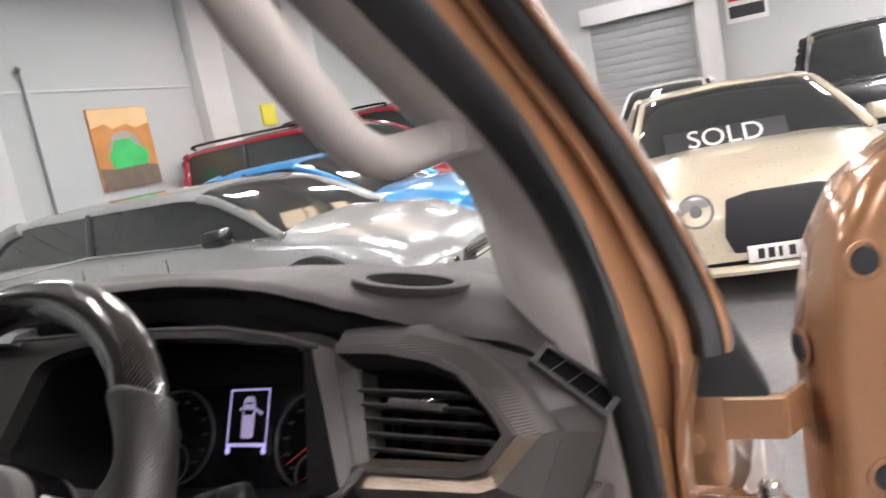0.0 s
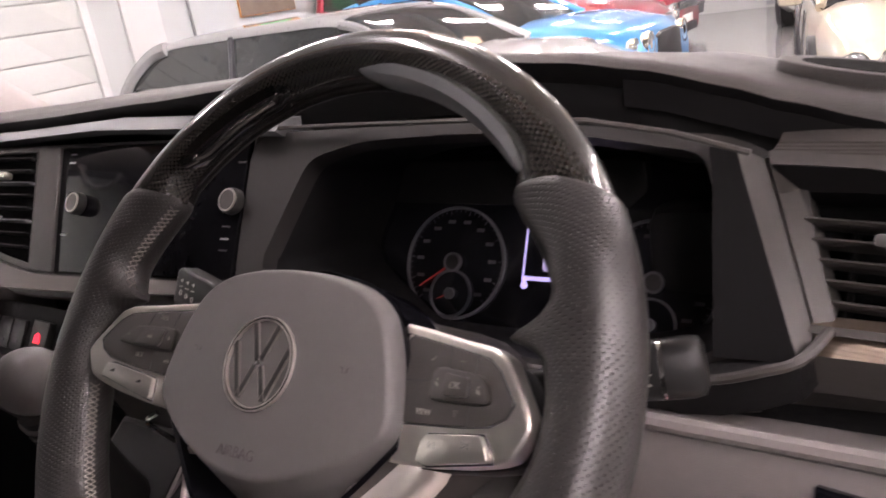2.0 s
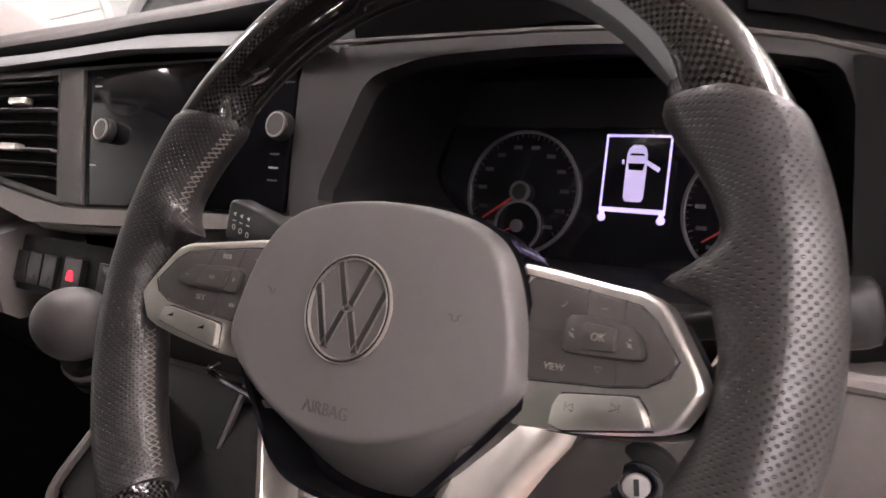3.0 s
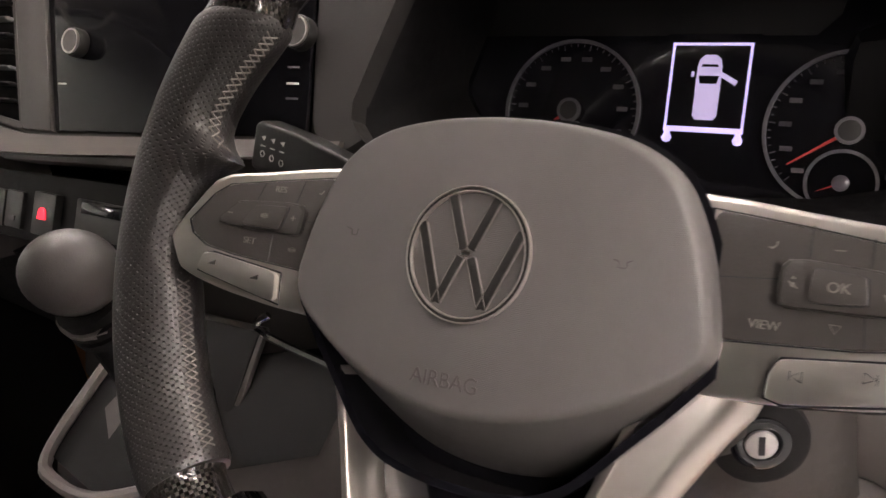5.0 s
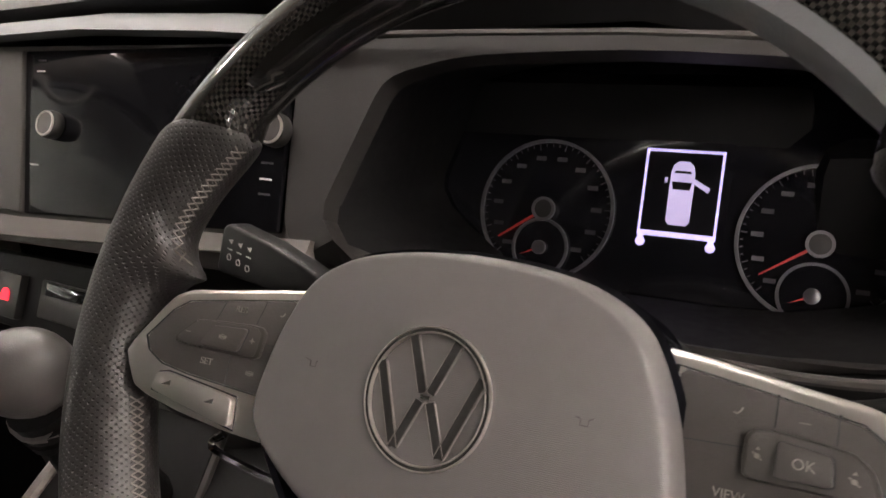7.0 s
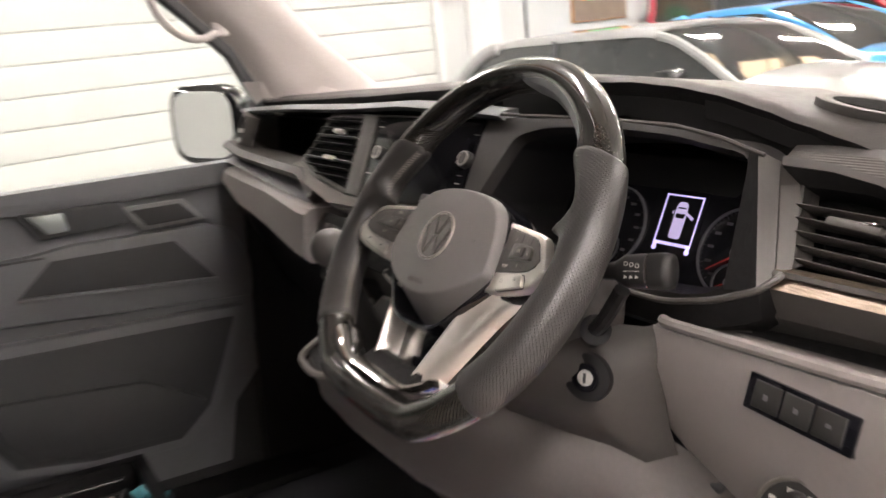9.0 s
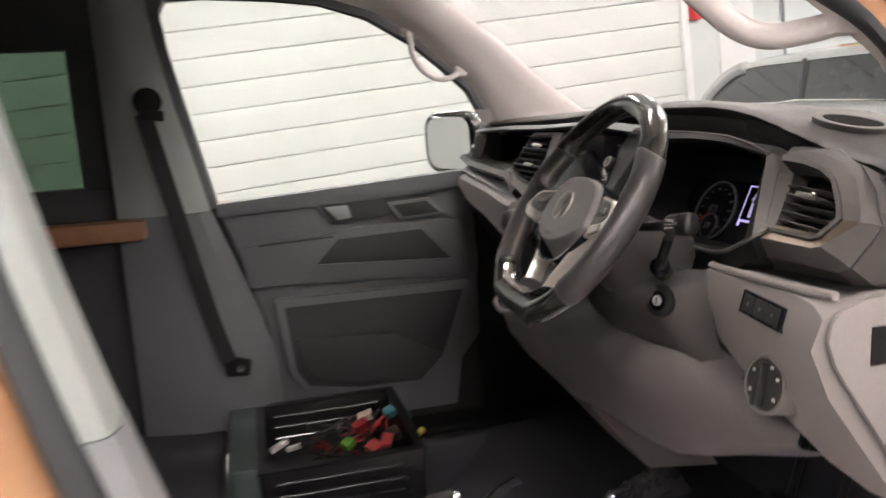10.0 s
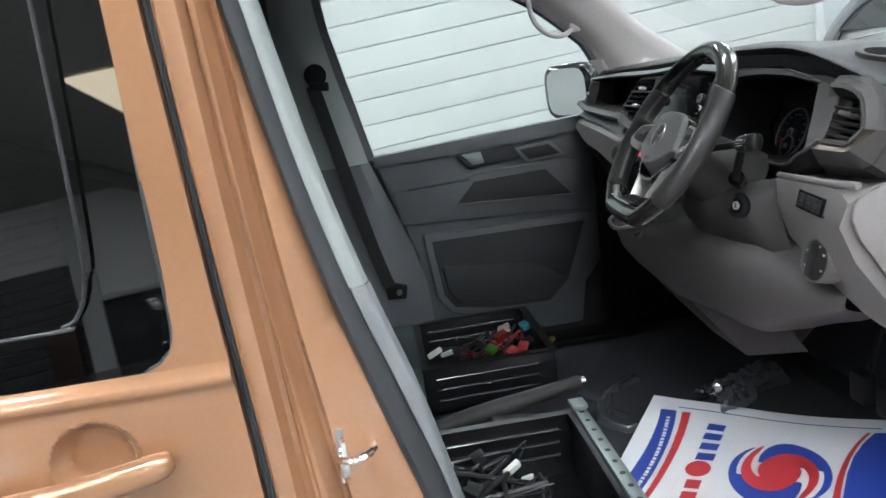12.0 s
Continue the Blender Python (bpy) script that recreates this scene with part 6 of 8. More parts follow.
for s in (1, -1):
    for p0, p1 in (((s * 0.0098, 0.0222), (s * 0.0015, 0.0018)), ((s * 0.0215, 0.0105), (s * 0.0098, -0.0195)), ((s * 0.0098, -0.0195), (s * 0.0022, -0.0012))):
        part("emblem_bar", bar(p0, p1, 0.0036), BUTTON, emblem)
        for w in (-0.002, 0.002):
            part("bar_edge", bar((p0[0] + w, p0[1]), (p1[0] + w, p1[1]), 0.0005, 0.0003), STRIPGREY, emblem)
part("emblem_bar", box(-0.002, 0.002, -0.0006, 0.001, emz - 0.001, emz + 0.001, 0.0003, ec), CHROME, emblem)
# Letters take a darker colour in place of the relief's own shading.
words("embossed_word", "AIRBAG", 0.0088, BM_ @ shift(-0.0025, -0.0555, 0.0152), KNEE, boss, 0.0004)
for s in (1, -1):
    part("horn_mark", tube([BM_ @ Vector((s * 0.06 + dx, dy + 0.001, 0.0133)) for dx, dy in ((-0.004, -0.0005), (-0.001, -0.0012), (-0.001, -0.0035), (0.002, -0.0035), (0.002, -0.0012), (0.004, -0.0005))], 0.0003, 4), PANEL, boss)

# spokes with keypads
KEYPAD = surface("keypad_satin_black", (0.06, 0.055, 0.052), 0.36, spec=0.5, grain=0.2, vary=0.1)
KEYRIM = surface("key_surround", (0.05, 0.046, 0.042), 0.3, metal=0.4, vary=0.08)
ICON = surface("key_print_grey", (0.26, 0.245, 0.225), 0.6)
SPOKE = [(0.07, 0.0318), (0.0965, 0.0288), (0.127, 0.0238), (0.146, 0.0212), (0.1545, 0.0172), (0.1595, 0.0112), (0.1725, -0.0075), (0.1755, -0.0141), (0.1725, -0.0202), (0.1668, -0.0295), (0.158, -0.033), (0.14, -0.037), (0.11, -0.041), (0.07, -0.043)]
PADS = [(0.086, 0.0245), (0.1, 0.0225), (0.1205, 0.0193), (0.1445, 0.0152), (0.1525, 0.0098), (0.1643, -0.0048), (0.161, -0.0113), (0.152, -0.0163), (0.136, -0.0187), (0.086, -0.0222)]
PAD_RIGHT = dict(
    toggle=[(0.112, 0.0092), (0.1435, 0.0068), (0.149, 0.0025), (0.1518, -0.0048), (0.1498, -0.0075), (0.1135, -0.008), (0.1115, -0.006)],
    key=[(0.1227, 0.0059), (0.1384, 0.0044), (0.1393, -0.005), (0.1223, -0.0056)],
    rocker=[(0.1155, -0.0248), (0.1495, -0.0208), (0.1535, -0.025), (0.1572, -0.0322), (0.118, -0.0395), (0.112, -0.0382), (0.1125, -0.03)],
    seams=[(0.12, 0.0203, 0.12, 0.0095), (0.1384, 0.0172, 0.1383, 0.0078), (0.086, 0.0, 0.1112, 0.0014), (0.1381, -0.0082, 0.1391, -0.0178)],
    words=[("VIEW", 0.1083, -0.0146, 0.0044), ("OK", 0.1308, -0.0002, 0.0048)])
PAD_LEFT = dict(
    toggle=[(0.0985, 0.0103), (0.136, 0.0078), (0.1405, 0.0038), (0.1468, -0.0022), (0.1445, -0.0053), (0.1035, -0.006), (0.0995, -0.0045)],
    key=[(0.107, 0.0074), (0.125, 0.0064), (0.1313, -0.0042), (0.1101, -0.0042)],
    rocker=[(0.1085, -0.0243), (0.146, -0.0196), (0.151, -0.0207), (0.1535, -0.0292), (0.107, -0.0388)],
    seams=[(0.124, 0.0185, 0.1275, 0.0088), (0.1026, 0.0215, 0.1057, 0.0102), (0.086, 0.002, 0.0985, 0.0018), (0.1155, -0.006, 0.1155, -0.0205)],
    words=[("SET", -0.1277, -0.0112, 0.0044), ("RES", -0.1153, 0.0156, 0.0042)])


def shrink(pts, f):
    cx, cy = sum(p[0] for p in pts) / len(pts), sum(p[1] for p in pts) / len(pts)
    return [(cx + (x - cx) * f, cy + (y - cy) * f) for x, y in pts]


def key_icon(kind, x, y, z, m, parent, size=0.0016):
    """A small printed sign: bars, a cross, a triangle or a ring."""
    b = bmesh.new()
    at = m @ shift(x, y, z)
    if kind == "bar":
        box(-size, size, -0.0002, 0.0002, 0, 0.0002, 0, at, b)
    elif kind == "cross":
        box(-size, size, -0.0002, 0.0002, 0, 0.0002, 0, at, b)
        box(-0.0002, 0.0002, -size, size, 0, 0.0002, 0, at, b)
    elif kind == "ring":
        disc(at, size * 0.75, size, 0, 0.0002, 14, b)
        box(-size * 0.5, size * 0.5, -0.0004, 0.0004, 0, 0.0002, 0, at, b)
        for d in (-1, 1):
            box(d * size * 1.35 - 0.0002, d * size * 1.35 + 0.0002, -size * 0.7, size * 0.7, 0, 0.0002, 0, at, b)
    elif kind == "receiver":
        tube([at @ Vector(q) for q in ((-size, -size * 0.2, 0), (-size * 0.3, -size * 0.5, 0), (size * 0.5, size * 0.2, 0), (size * 0.7, size, 0))], 0.00035, 4, b)
    elif kind == "slash":
        disc(at, 0, size * 0.55, 0, 0.0002, 10, b)
        box(-size * 1.2, size * 1.2, -0.0002, 0.0002, 0, 0.0003, 0, at @ Matrix.Rotation(radians(-35), 4, "Z"), b)
        prism([(-size * 0.5, size * 1.2), (size * 0.5, size * 1.2), (0, size * 1.9)], 0.0002, 0, at, b)
    else:
        tri = [(-size, size * 0.8), (0, -size), (size, size * 0.8)]
        tube([at @ Vector((*q, 0)) for q in tri + tri[:1]], 0.0002, 4, b)
    part("key_mark", b, ICON, parent)


def key_arrow(x, y, d, m, parent):
    """Skip sign: an outlined arrowhead with a bar at its tip."""
    b = tube([m @ Vector((x + d * a, y + c, 0.0036)) for a, c in ((-0.0018, -0.0017), (0.0016, 0.0), (-0.0018, 0.0017), (-0.0018, -0.0017))], 0.00022, 4)
    tube([m @ Vector((x + d * 0.002, y - 0.0017, 0.0036)), m @ Vector((x + d * 0.002, y + 0.0017, 0.0036))], 0.00022, 4, b)
    part("key_mark", b, PANEL, parent)


for s, pads in ((1, PAD_RIGHT), (-1, PAD_LEFT)):
    SM = spoke_frame(s)
    mir = lambda pts: [(s * x, y) for x, y in pts][::s]
    spoke = part("spoke", prism(mir(rounded(SPOKE, 0.22, 3)), 0.012, 0.0025, SM @ shift(0, 0, -0.012), seg=3), SILVER, sw_ob, "satin silver spoke with a keypad")
    part("spoke_shadow", prism(mir(shrink(SPOKE, 0.93)), 0.014, 0.003, SM @ shift(0, -0.003, -0.03)), DARK, spoke)
    pad = part("keypad", prism(mir(rounded(PADS, 0.2, 3)), 0.006, 0.001, SM @ shift(0, 0, -0.0052)), KEYPAD, spoke, "black keypad")
    part("pad_edge", ringed(mir(shrink(PADS, 1.028)), mir(PADS), 0.003, SM @ shift(0, 0, 0.0003)), BARK, spoke)
    part("toggle", prism(mir(rounded(pads["toggle"], 0.25, 3)), 0.004, 0.0011, SM @ shift(0, 0, -0.0005)), KEYRIM, spoke)
    part("toggle_face", prism(mir(rounded(shrink(pads["toggle"], 0.93), 0.25, 3)), 0.001, 0.0004, SM @ shift(0, 0, 0.0028)), KEYPAD, spoke)
    part("toggle_gap", prism(mir(rounded(shrink(pads["key"], 1.06), 0.12, 3)), 0.001, 0, SM @ shift(0, 0, 0.003)), BARK, spoke)
    part("toggle_key", prism(mir(rounded(pads["key"], 0.12, 3)), 0.0024, 0.0007, SM @ shift(0, 0, 0.0033)), KEYPAD, spoke)
    part("silver_key", prism(mir(rounded(pads["rocker"], 0.14, 3)), 0.0042, 0.0012, SM @ shift(0, 0, -0.0005)), SILVER, spoke, "satin silver rocker key")
    gap = shrink(pads["rocker"], 1.045)
    part("key_seam", tube([SM @ Vector((s * x, y, 0.0003)) for x, y in gap + gap[:1]], 0.0006, 4), BARK, spoke)
    for x0, y0, x1, y1 in pads["seams"]:
        part("key_seam", tube([SM @ Vector((s * x0, y0, 0.0008)), SM @ Vector((s * x1, y1, 0.0008))], 0.0003, 4), BARK, spoke)
    if s > 0:
        for kind, x, y, z in (("receiver", 0.1081, 0.0126, 0.0008), ("bar", 0.1287, 0.0126, 0.0008), ("slash", 0.1165, -0.0002, 0.0038), ("slash", 0.1445, -0.0016, 0.0038), ("triangle", 0.13, -0.0128, 0.0008)):
            key_icon(kind, x, y, z, SM, spoke)
        key_arrow(0.1212, -0.0297, -1, SM, spoke)
        key_arrow(0.1422, -0.0265, 1, SM, spoke)
    else:
        for kind, x, y, z in (("receiver", -0.0931, 0.0165, 0.0008), ("bar", -0.1395, 0.001, 0.0038), ("cross", -0.1043, 0.0023, 0.0038), ("ring", -0.1037, -0.0125, 0.0008), ("ring", -0.119, 0.0016, 0.0057)):
            key_icon(kind, x, y, z, SM, spoke, 0.0013)
        for x, y in ((-0.1446, -0.0246), (-0.1196, -0.0283)):
            part("key_mark", prism([(x - 0.0025, y - 0.001), (x + 0.0022, y - 0.001), (x + 0.0022, y + 0.0014)], 0.0003, 0, SM @ shift(0, 0, 0.0037)), PANEL, spoke)
    for text, x, y, size in pads["words"]:
        words("key_word", text, size, SM @ shift(x, y, 0.0058 if text == "OK" else 0.001), ICON, spoke)
    # bottom strut: a broad face sloping outwards and back from a thin bright inner edge
    rows = []
    for k in range(-2 if s > 0 else 0, 11):
        t = k / 10
        ix, iy, iz = 0.067 - 0.03 * t, -0.064 - 0.094 * t, -0.006
        wide = (0.04 if s > 0 else 0.022) * (1 - 0.6 * max(0.0, t) ** 0.7)
        rows.append([WM @ Vector((s * a, b, c)) for a, b, c in ((ix - 0.003, iy, iz - 0.03), (ix - 0.003, iy, iz - 0.001), (ix - 0.0018, iy, iz), (ix + 0.001, iy, iz), (ix + 0.0022, iy + 0.001, iz - 0.002), (ix + wide * 0.6, iy + wide * 0.35, iz - 0.008), (ix + wide, iy + wide * 0.55, iz - 0.018), (ix + wide, iy + wide * 0.5, iz - 0.03))])
    part("lower_strut", loft(rows), STRUT, sw_ob, "satin silver lower strut", smooth=50)
xs = (-0.1, -0.085, -0.07, -0.05, -0.025, 0, 0.025, 0.05, 0.07, 0.085, 0.1)
lift = lambda x: 0.55 * max(0, abs(x) - 0.062)
part("foot_band", loft([[WM @ Vector((x, y + lift(x), z)) for y, z in ((-0.154, -0.012), (-0.152, 0.004), (-0.156, 0.016), (-0.162, 0.02), (-0.163, 0.018), (-0.158, -0.01))] for x in xs]), CHROME, sw_ob, "polished band inside the rim's foot", smooth=50)
part("foot_clasp", loft([[WM @ Vector((x, y, z)) for y, z in ((-0.135, -0.02), (-0.138, -0.008), (-0.15, -0.002), (-0.156, 0.004), (-0.156, -0.02))] for x in (-0.05, -0.03, 0, 0.03, 0.05)]), DARK, sw_ob)
part("back_web", prism([(-0.1, -0.04), (0.1, -0.04), (0.04, -0.15), (-0.04, -0.15)], 0.01, 0.003, WM @ shift(0, 0, -0.045)), GLOSS, sw_ob)

# column shroud and ignition
shroud = part("column_shroud", loft([smooth_path(q, 5) for q in (
    [(0.2, 0.2, 1.19), (0.21, 0.15, 1.13), (0.22, 0.15, 1.08), (0.23, 0.2, 1.05)],
    [(0.26, 0.18, 1.165), (0.265, 0.1, 1.14), (0.27, 0.085, 1.08), (0.28, 0.13, 1.02)],
    [(0.34, 0.16, 1.16), (0.345, 0.07, 1.15), (0.35, 0.065, 1.09), (0.36, 0.12, 1.02)],
    [(0.42, 0.155, 1.16), (0.425, 0.075, 1.15), (0.43, 0.08, 1.09), (0.44, 0.13, 1.03)],
    [(0.47, 0.165, 1.163), (0.476, 0.1, 1.15), (0.484, 0.108, 1.09), (0.49, 0.145, 1.03)],
    [(0.51, 0.172, 1.168), (0.513, 0.128, 1.14), (0.52, 0.132, 1.08), (0.53, 0.16, 1.02)],
    [(0.535, 0.2, 1.175), (0.535, 0.18, 1.14), (0.54, 0.18, 1.07), (0.55, 0.2, 1.0)])], False, False), SHROUD, van, "graphite steering column shroud", smooth=80)
part("column_tube", tube([WM @ Vector((0, -0.01, -0.03)), WM @ Vector((0, -0.02, -0.2))], lambda t: 0.055 + 0.03 * t, 20), SHROUD, shroud)
part("column_lever", tube(smooth_path([WM @ Vector((-0.1, -0.075, -0.06)), WM @ Vector((-0.14, -0.062, -0.03)), WM @ Vector((-0.135, -0.052, -0.028))]), 0.0022, 6), CHROME, shroud, "thin bright lever")
im = frame_at((0.489, 0.113, 1.12), Vector((0.9, 0.35, 0)), Vector((-0.05, 0.12, 0.99))) @ shift(0, 0, 0.008)
ign = part("ignition_lock", disc(im, 0, 0.027, -0.038, 0.001, 36, r=0.004), DARK, shroud, "ignition lock with a bright barrel")
part("lock_face", disc(im, 0, 0.0085, 0.0, 0.004, 28, r=0.001), LOCKM, ign)
part("key_slit", box(-0.0016, 0.0016, -0.0055, 0.0055, 0.004, 0.0046, 0, im), BARK, ign)
part("lock_ring", disc(im, 0.0085, 0.016, 0, 0.0025, 28, r=0.001), GLOSS, ign)
stem = smooth_path([(0.5, 0.105, 1.175), (0.53, 0.09, 1.195), (0.56, 0.085, 1.235)], 5)
part("stalk_stem", tube(stem, 0.008, 10), DARK, shroud)
part("stalk_collar", tube([(0.497, 0.112, 1.17), (0.515, 0.096, 1.182)], 0.016, 16), GLOSS, shroud)
# wiper stalk (right), a rounded grip with a turning end, and light stalk (left), a flat paddle
def stalk_signs(m, x0, step, z, parent):
    for k in range(3):
        x = x0 + k * step
        part("stalk_sign", disc(m @ shift(x, 0.006 - 0.001 * k, z), 0.0016, 0.0021, 0, 0.0004, 14), MARK, parent)
        part("stalk_sign", box(x - 0.0022, x + 0.0022, -0.0012, -0.0006, z, z + 0.0004, 0, m), MARK, parent)
        part("stalk_sign", prism([(x - 0.002, -0.0075), (x + 0.002, -0.0065), (x - 0.001, -0.0045)], 0.0004, 0, m @ shift(0, 0, z)), MARK, parent)


def stalk_at(tip):
    root = WM @ Vector((0.06, 0.0, -0.055) if tip[0] > 0.4 else (-0.06, 0.022, -0.055))
    d = Vector(tip) - root
    up = Vector((0, 0.3, 1))
    n = d.cross(up).normalized()
    face_out = n if n.y < 0 else -n
    return Matrix((d.normalized(), face_out.cross(d.normalized()), face_out)).transposed().to_4x4(), root, d.length


rot, root, L = stalk_at((0.613, 0.094, 1.262))
sm3 = Matrix.Translation(root) @ rot
oval = [(math.cos(k * math.pi / 10), math.sin(k * math.pi / 10)) for k in range(20)]
squared = [(math.copysign(abs(a) ** 0.7, a), math.copysign(abs(b) ** 0.7, b)) for a, b in oval]
wiper = part("wiper_stalk", loft([[sm3 @ Vector((x, a * cy, c * cz)) for cy, cz in squared] for x, a, c in ((0, 0.007, 0.006), (L * 0.55, 0.007, 0.006), (L * 0.66, 0.008, 0.007), (L * 0.7, 0.0125, 0.0105), (L * 0.74, 0.0155, 0.0125), (L * 0.86, 0.0165, 0.013))]), STALKM, van, "black stalk with printed signs", smooth=50)
part("stalk_ring", loft([[sm3 @ Vector((x, 0.0163 * cy, 0.0128 * cz)) for cy, cz in squared] for x in (L * 0.86, L * 0.872)]), CHROME, wiper)
part("stalk_cap", loft([[sm3 @ Vector((x, a * cy, c * cz)) for cy, cz in squared] for x, a, c in ((L * 0.872, 0.0165, 0.013), (L * 0.95, 0.0168, 0.0132), (L * 0.985, 0.0155, 0.012), (L, 0.011, 0.008))]), STALKM, wiper, smooth=50)
stalk_signs(sm3, L * 0.755, L * 0.033, 0.0129, wiper)
rot, root, L = stalk_at((0.184, 0.1, 1.27))
sm3 = Matrix.Translation(root) @ rot
light = part("indicator_stalk", prism([(0, 0.006), (L * 0.4, 0.007), (L * 0.55, 0.012), (L * 0.75, 0.014), (L * 0.97, 0.0165), (L, 0.014), (L * 0.985, -0.013), (L * 0.95, -0.016), (L * 0.7, -0.014), (L * 0.5, -0.01), (L * 0.4, -0.007), (0, -0.006)], 0.016, 0.004, sm3 @ shift(0, 0, -0.01), seg=3), STALKM, van, "flat black stalk with printed signs", smooth=50)
stalk_signs(sm3, L * 0.8, L * 0.06, 0.0062, light)

# gear lever
gear = part("gear_lever", tube(smooth_path([(0.06, 0.09, 1.02), (0.068, 0.06, 1.08), (0.078, 0.035, 1.14), (0.082, 0.02, 1.18)]), lambda t: 0.03 - 0.012 * t, 14), DARK, van, "gear lever with a round grey knob")
kb = bmesh.new()
bmesh.ops.create_uvsphere(kb, u_segments=24, v_segments=16, radius=0.03)
bmesh.ops.transform(kb, matrix=Matrix.Translation((0.083, 0.012, 1.205)) @ Matrix.Rotation(radians(-30), 4, "X") @ Matrix.Diagonal((1.05, 1.05, 0.95, 1)), verts=kb.verts)
part("knob", kb, KNOB, gear)
for k in range(3):
    part("knob_collar", tube([(0.083, 0.02 + 0.004 * k, 1.184 - 0.008 * k), (0.083, 0.023 + 0.004 * k, 1.178 - 0.008 * k)], 0.0275 + 0.0015 * k, 20), DARK, gear)
part("knob_ring", tube([(0.0825, 0.022, 1.178), (0.082, 0.0235, 1.175)], 0.029, 20), GREY, gear)
part("gear_plate", prism([(-0.068, -0.07), (0.066, -0.07), (0.06, 0.09), (-0.06, 0.09)], 0.006, 0.002, frame_at((0.05, 0.075, 1.03), (1, 0, 0), (0, 0.75, 0.66))), PANEL, gear)
part("gear_gaiter", prism([(-0.063, -0.065), (0.061, -0.065), (0.056, 0.085), (-0.056, 0.085)], 0.008, 0.003, frame_at((0.05, 0.075, 1.03), (1, 0, 0), (0, 0.75, 0.66))), DARK, gear)

# ---- passenger door, post and belt ----
PX = -0.845
part("door_backing", box(-0.893, -0.886, -0.95, 0.45, 0.38, 1.2, 0), LINING, van)
card = part("passenger_door", loft([[(PX - 0.05, y, z) for y in (-0.62, 0.42)] + [(PX - 0.11, y, z) for y in (0.42, -0.62)] for z in (0.42, 1.2)]), ORANGE, van, "passenger door with a dark grey card")


def door_panel(name, pts, depth, material, out=0.0, r=0.006, label=""):
    """Outline in y, z on the door card, standing out towards the cab."""
    return part(name, prism(pts, depth, r, frame_at((PX + out, 0, 0), (0, 1, 0), (0, 0, 1)) @ shift(0, 0, -depth)), material, card, label)


door_panel("door_card", [(-0.617, 1.19), (-0.56, 1.0), (-0.5, 0.8), (-0.47, 0.44), (0.111, 0.44), (0.137, 0.602), (0.238, 0.723), (0.28, 1.0), (0.3, 1.215)], 0.05, DOORCARD, -0.02)
door_panel("sill_cap", [(-0.62, 1.158), (-0.11, 1.173), (0.3, 1.2), (0.3, 1.25), (0.131, 1.24), (-0.32, 1.215), (-0.62, 1.193)], 0.07, DOORCARD, 0.002, 0.01)
door_panel("armrest_band", [(-0.55, 0.93), (0.2, 0.895), (0.22, 0.96), (0.16, 1.08), (0.1, 1.098), (-0.2, 1.09), (-0.3, 1.075), (-0.56, 1.06)], 0.04, DOORCARD, 0.004, 0.01)
# Raised dark plates paint the shade inside the pull, pockets and handle recess.
door_panel("pull_pocket", [(-0.333, 0.984), (0.111, 0.961), (0.016, 1.069), (-0.258, 1.06)], 0.01, DOORDARK, 0.006, 0.006, "door pull, recess shade put into its colour")
door_panel("pull_lip", [(-0.335, 0.976), (0.115, 0.953), (0.111, 0.962), (-0.333, 0.986)], 0.02, DOORCARD, 0.014, 0.003)
door_panel("crease", [(-0.505, 1.058), (-0.27, 1.066), (-0.27, 1.071), (-0.505, 1.064)], 0.01, DOORDARK, 0.006, 0.002)
door_panel("lower_pocket_rim", [(-0.475, 0.885), (-0.452, 0.635), (-0.405, 0.567), (-0.23, 0.535), (-0.01, 0.531), (0.083, 0.618), (0.13, 0.74), (0.172, 0.878)], 0.04, DOORCARD, 0.012, 0.01)
door_panel("lower_pocket", [(-0.447, 0.859), (-0.427, 0.645), (-0.39, 0.588), (-0.228, 0.56), (-0.02, 0.556), (0.06, 0.63), (0.105, 0.744), (0.145, 0.855)], 0.02, DOORDARK, 0.016, 0.008, "map pocket, shade put into its colour")
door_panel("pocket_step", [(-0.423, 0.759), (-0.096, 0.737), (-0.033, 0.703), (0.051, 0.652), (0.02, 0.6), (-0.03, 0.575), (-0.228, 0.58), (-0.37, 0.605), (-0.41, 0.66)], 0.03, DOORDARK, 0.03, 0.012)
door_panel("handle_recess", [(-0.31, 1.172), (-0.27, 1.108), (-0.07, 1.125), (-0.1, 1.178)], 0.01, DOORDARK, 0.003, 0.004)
door_panel("inner_handle", [(-0.293, 1.164), (-0.254, 1.12), (-0.21, 1.124), (-0.22, 1.167)], 0.012, ZINC, 0.008, 0.004, "satin door handle")
door_panel("window_switch_pad", [(-0.095, 1.162), (-0.053, 1.103), (0.097, 1.112), (0.048, 1.168)], 0.012, MIDGREY, 0.004, 0.004)
door_panel("window_switch", [(-0.075, 1.153), (-0.042, 1.112), (0.078, 1.119), (0.038, 1.159)], 0.006, DOORDARK, 0.0065, 0.004)
# window frame
frame_in = [(-0.617, 1.2), (-0.65, 1.36), (-0.683, 1.52), (-0.712, 1.66), (-0.722, 1.76), (-0.7, 1.803), (-0.59, 1.806), (-0.4, 1.797), (-0.26, 1.782), (-0.11, 1.735), (0.03, 1.65), (0.12, 1.575), (0.2, 1.5), (0.256, 1.4), (0.2, 1.25)]
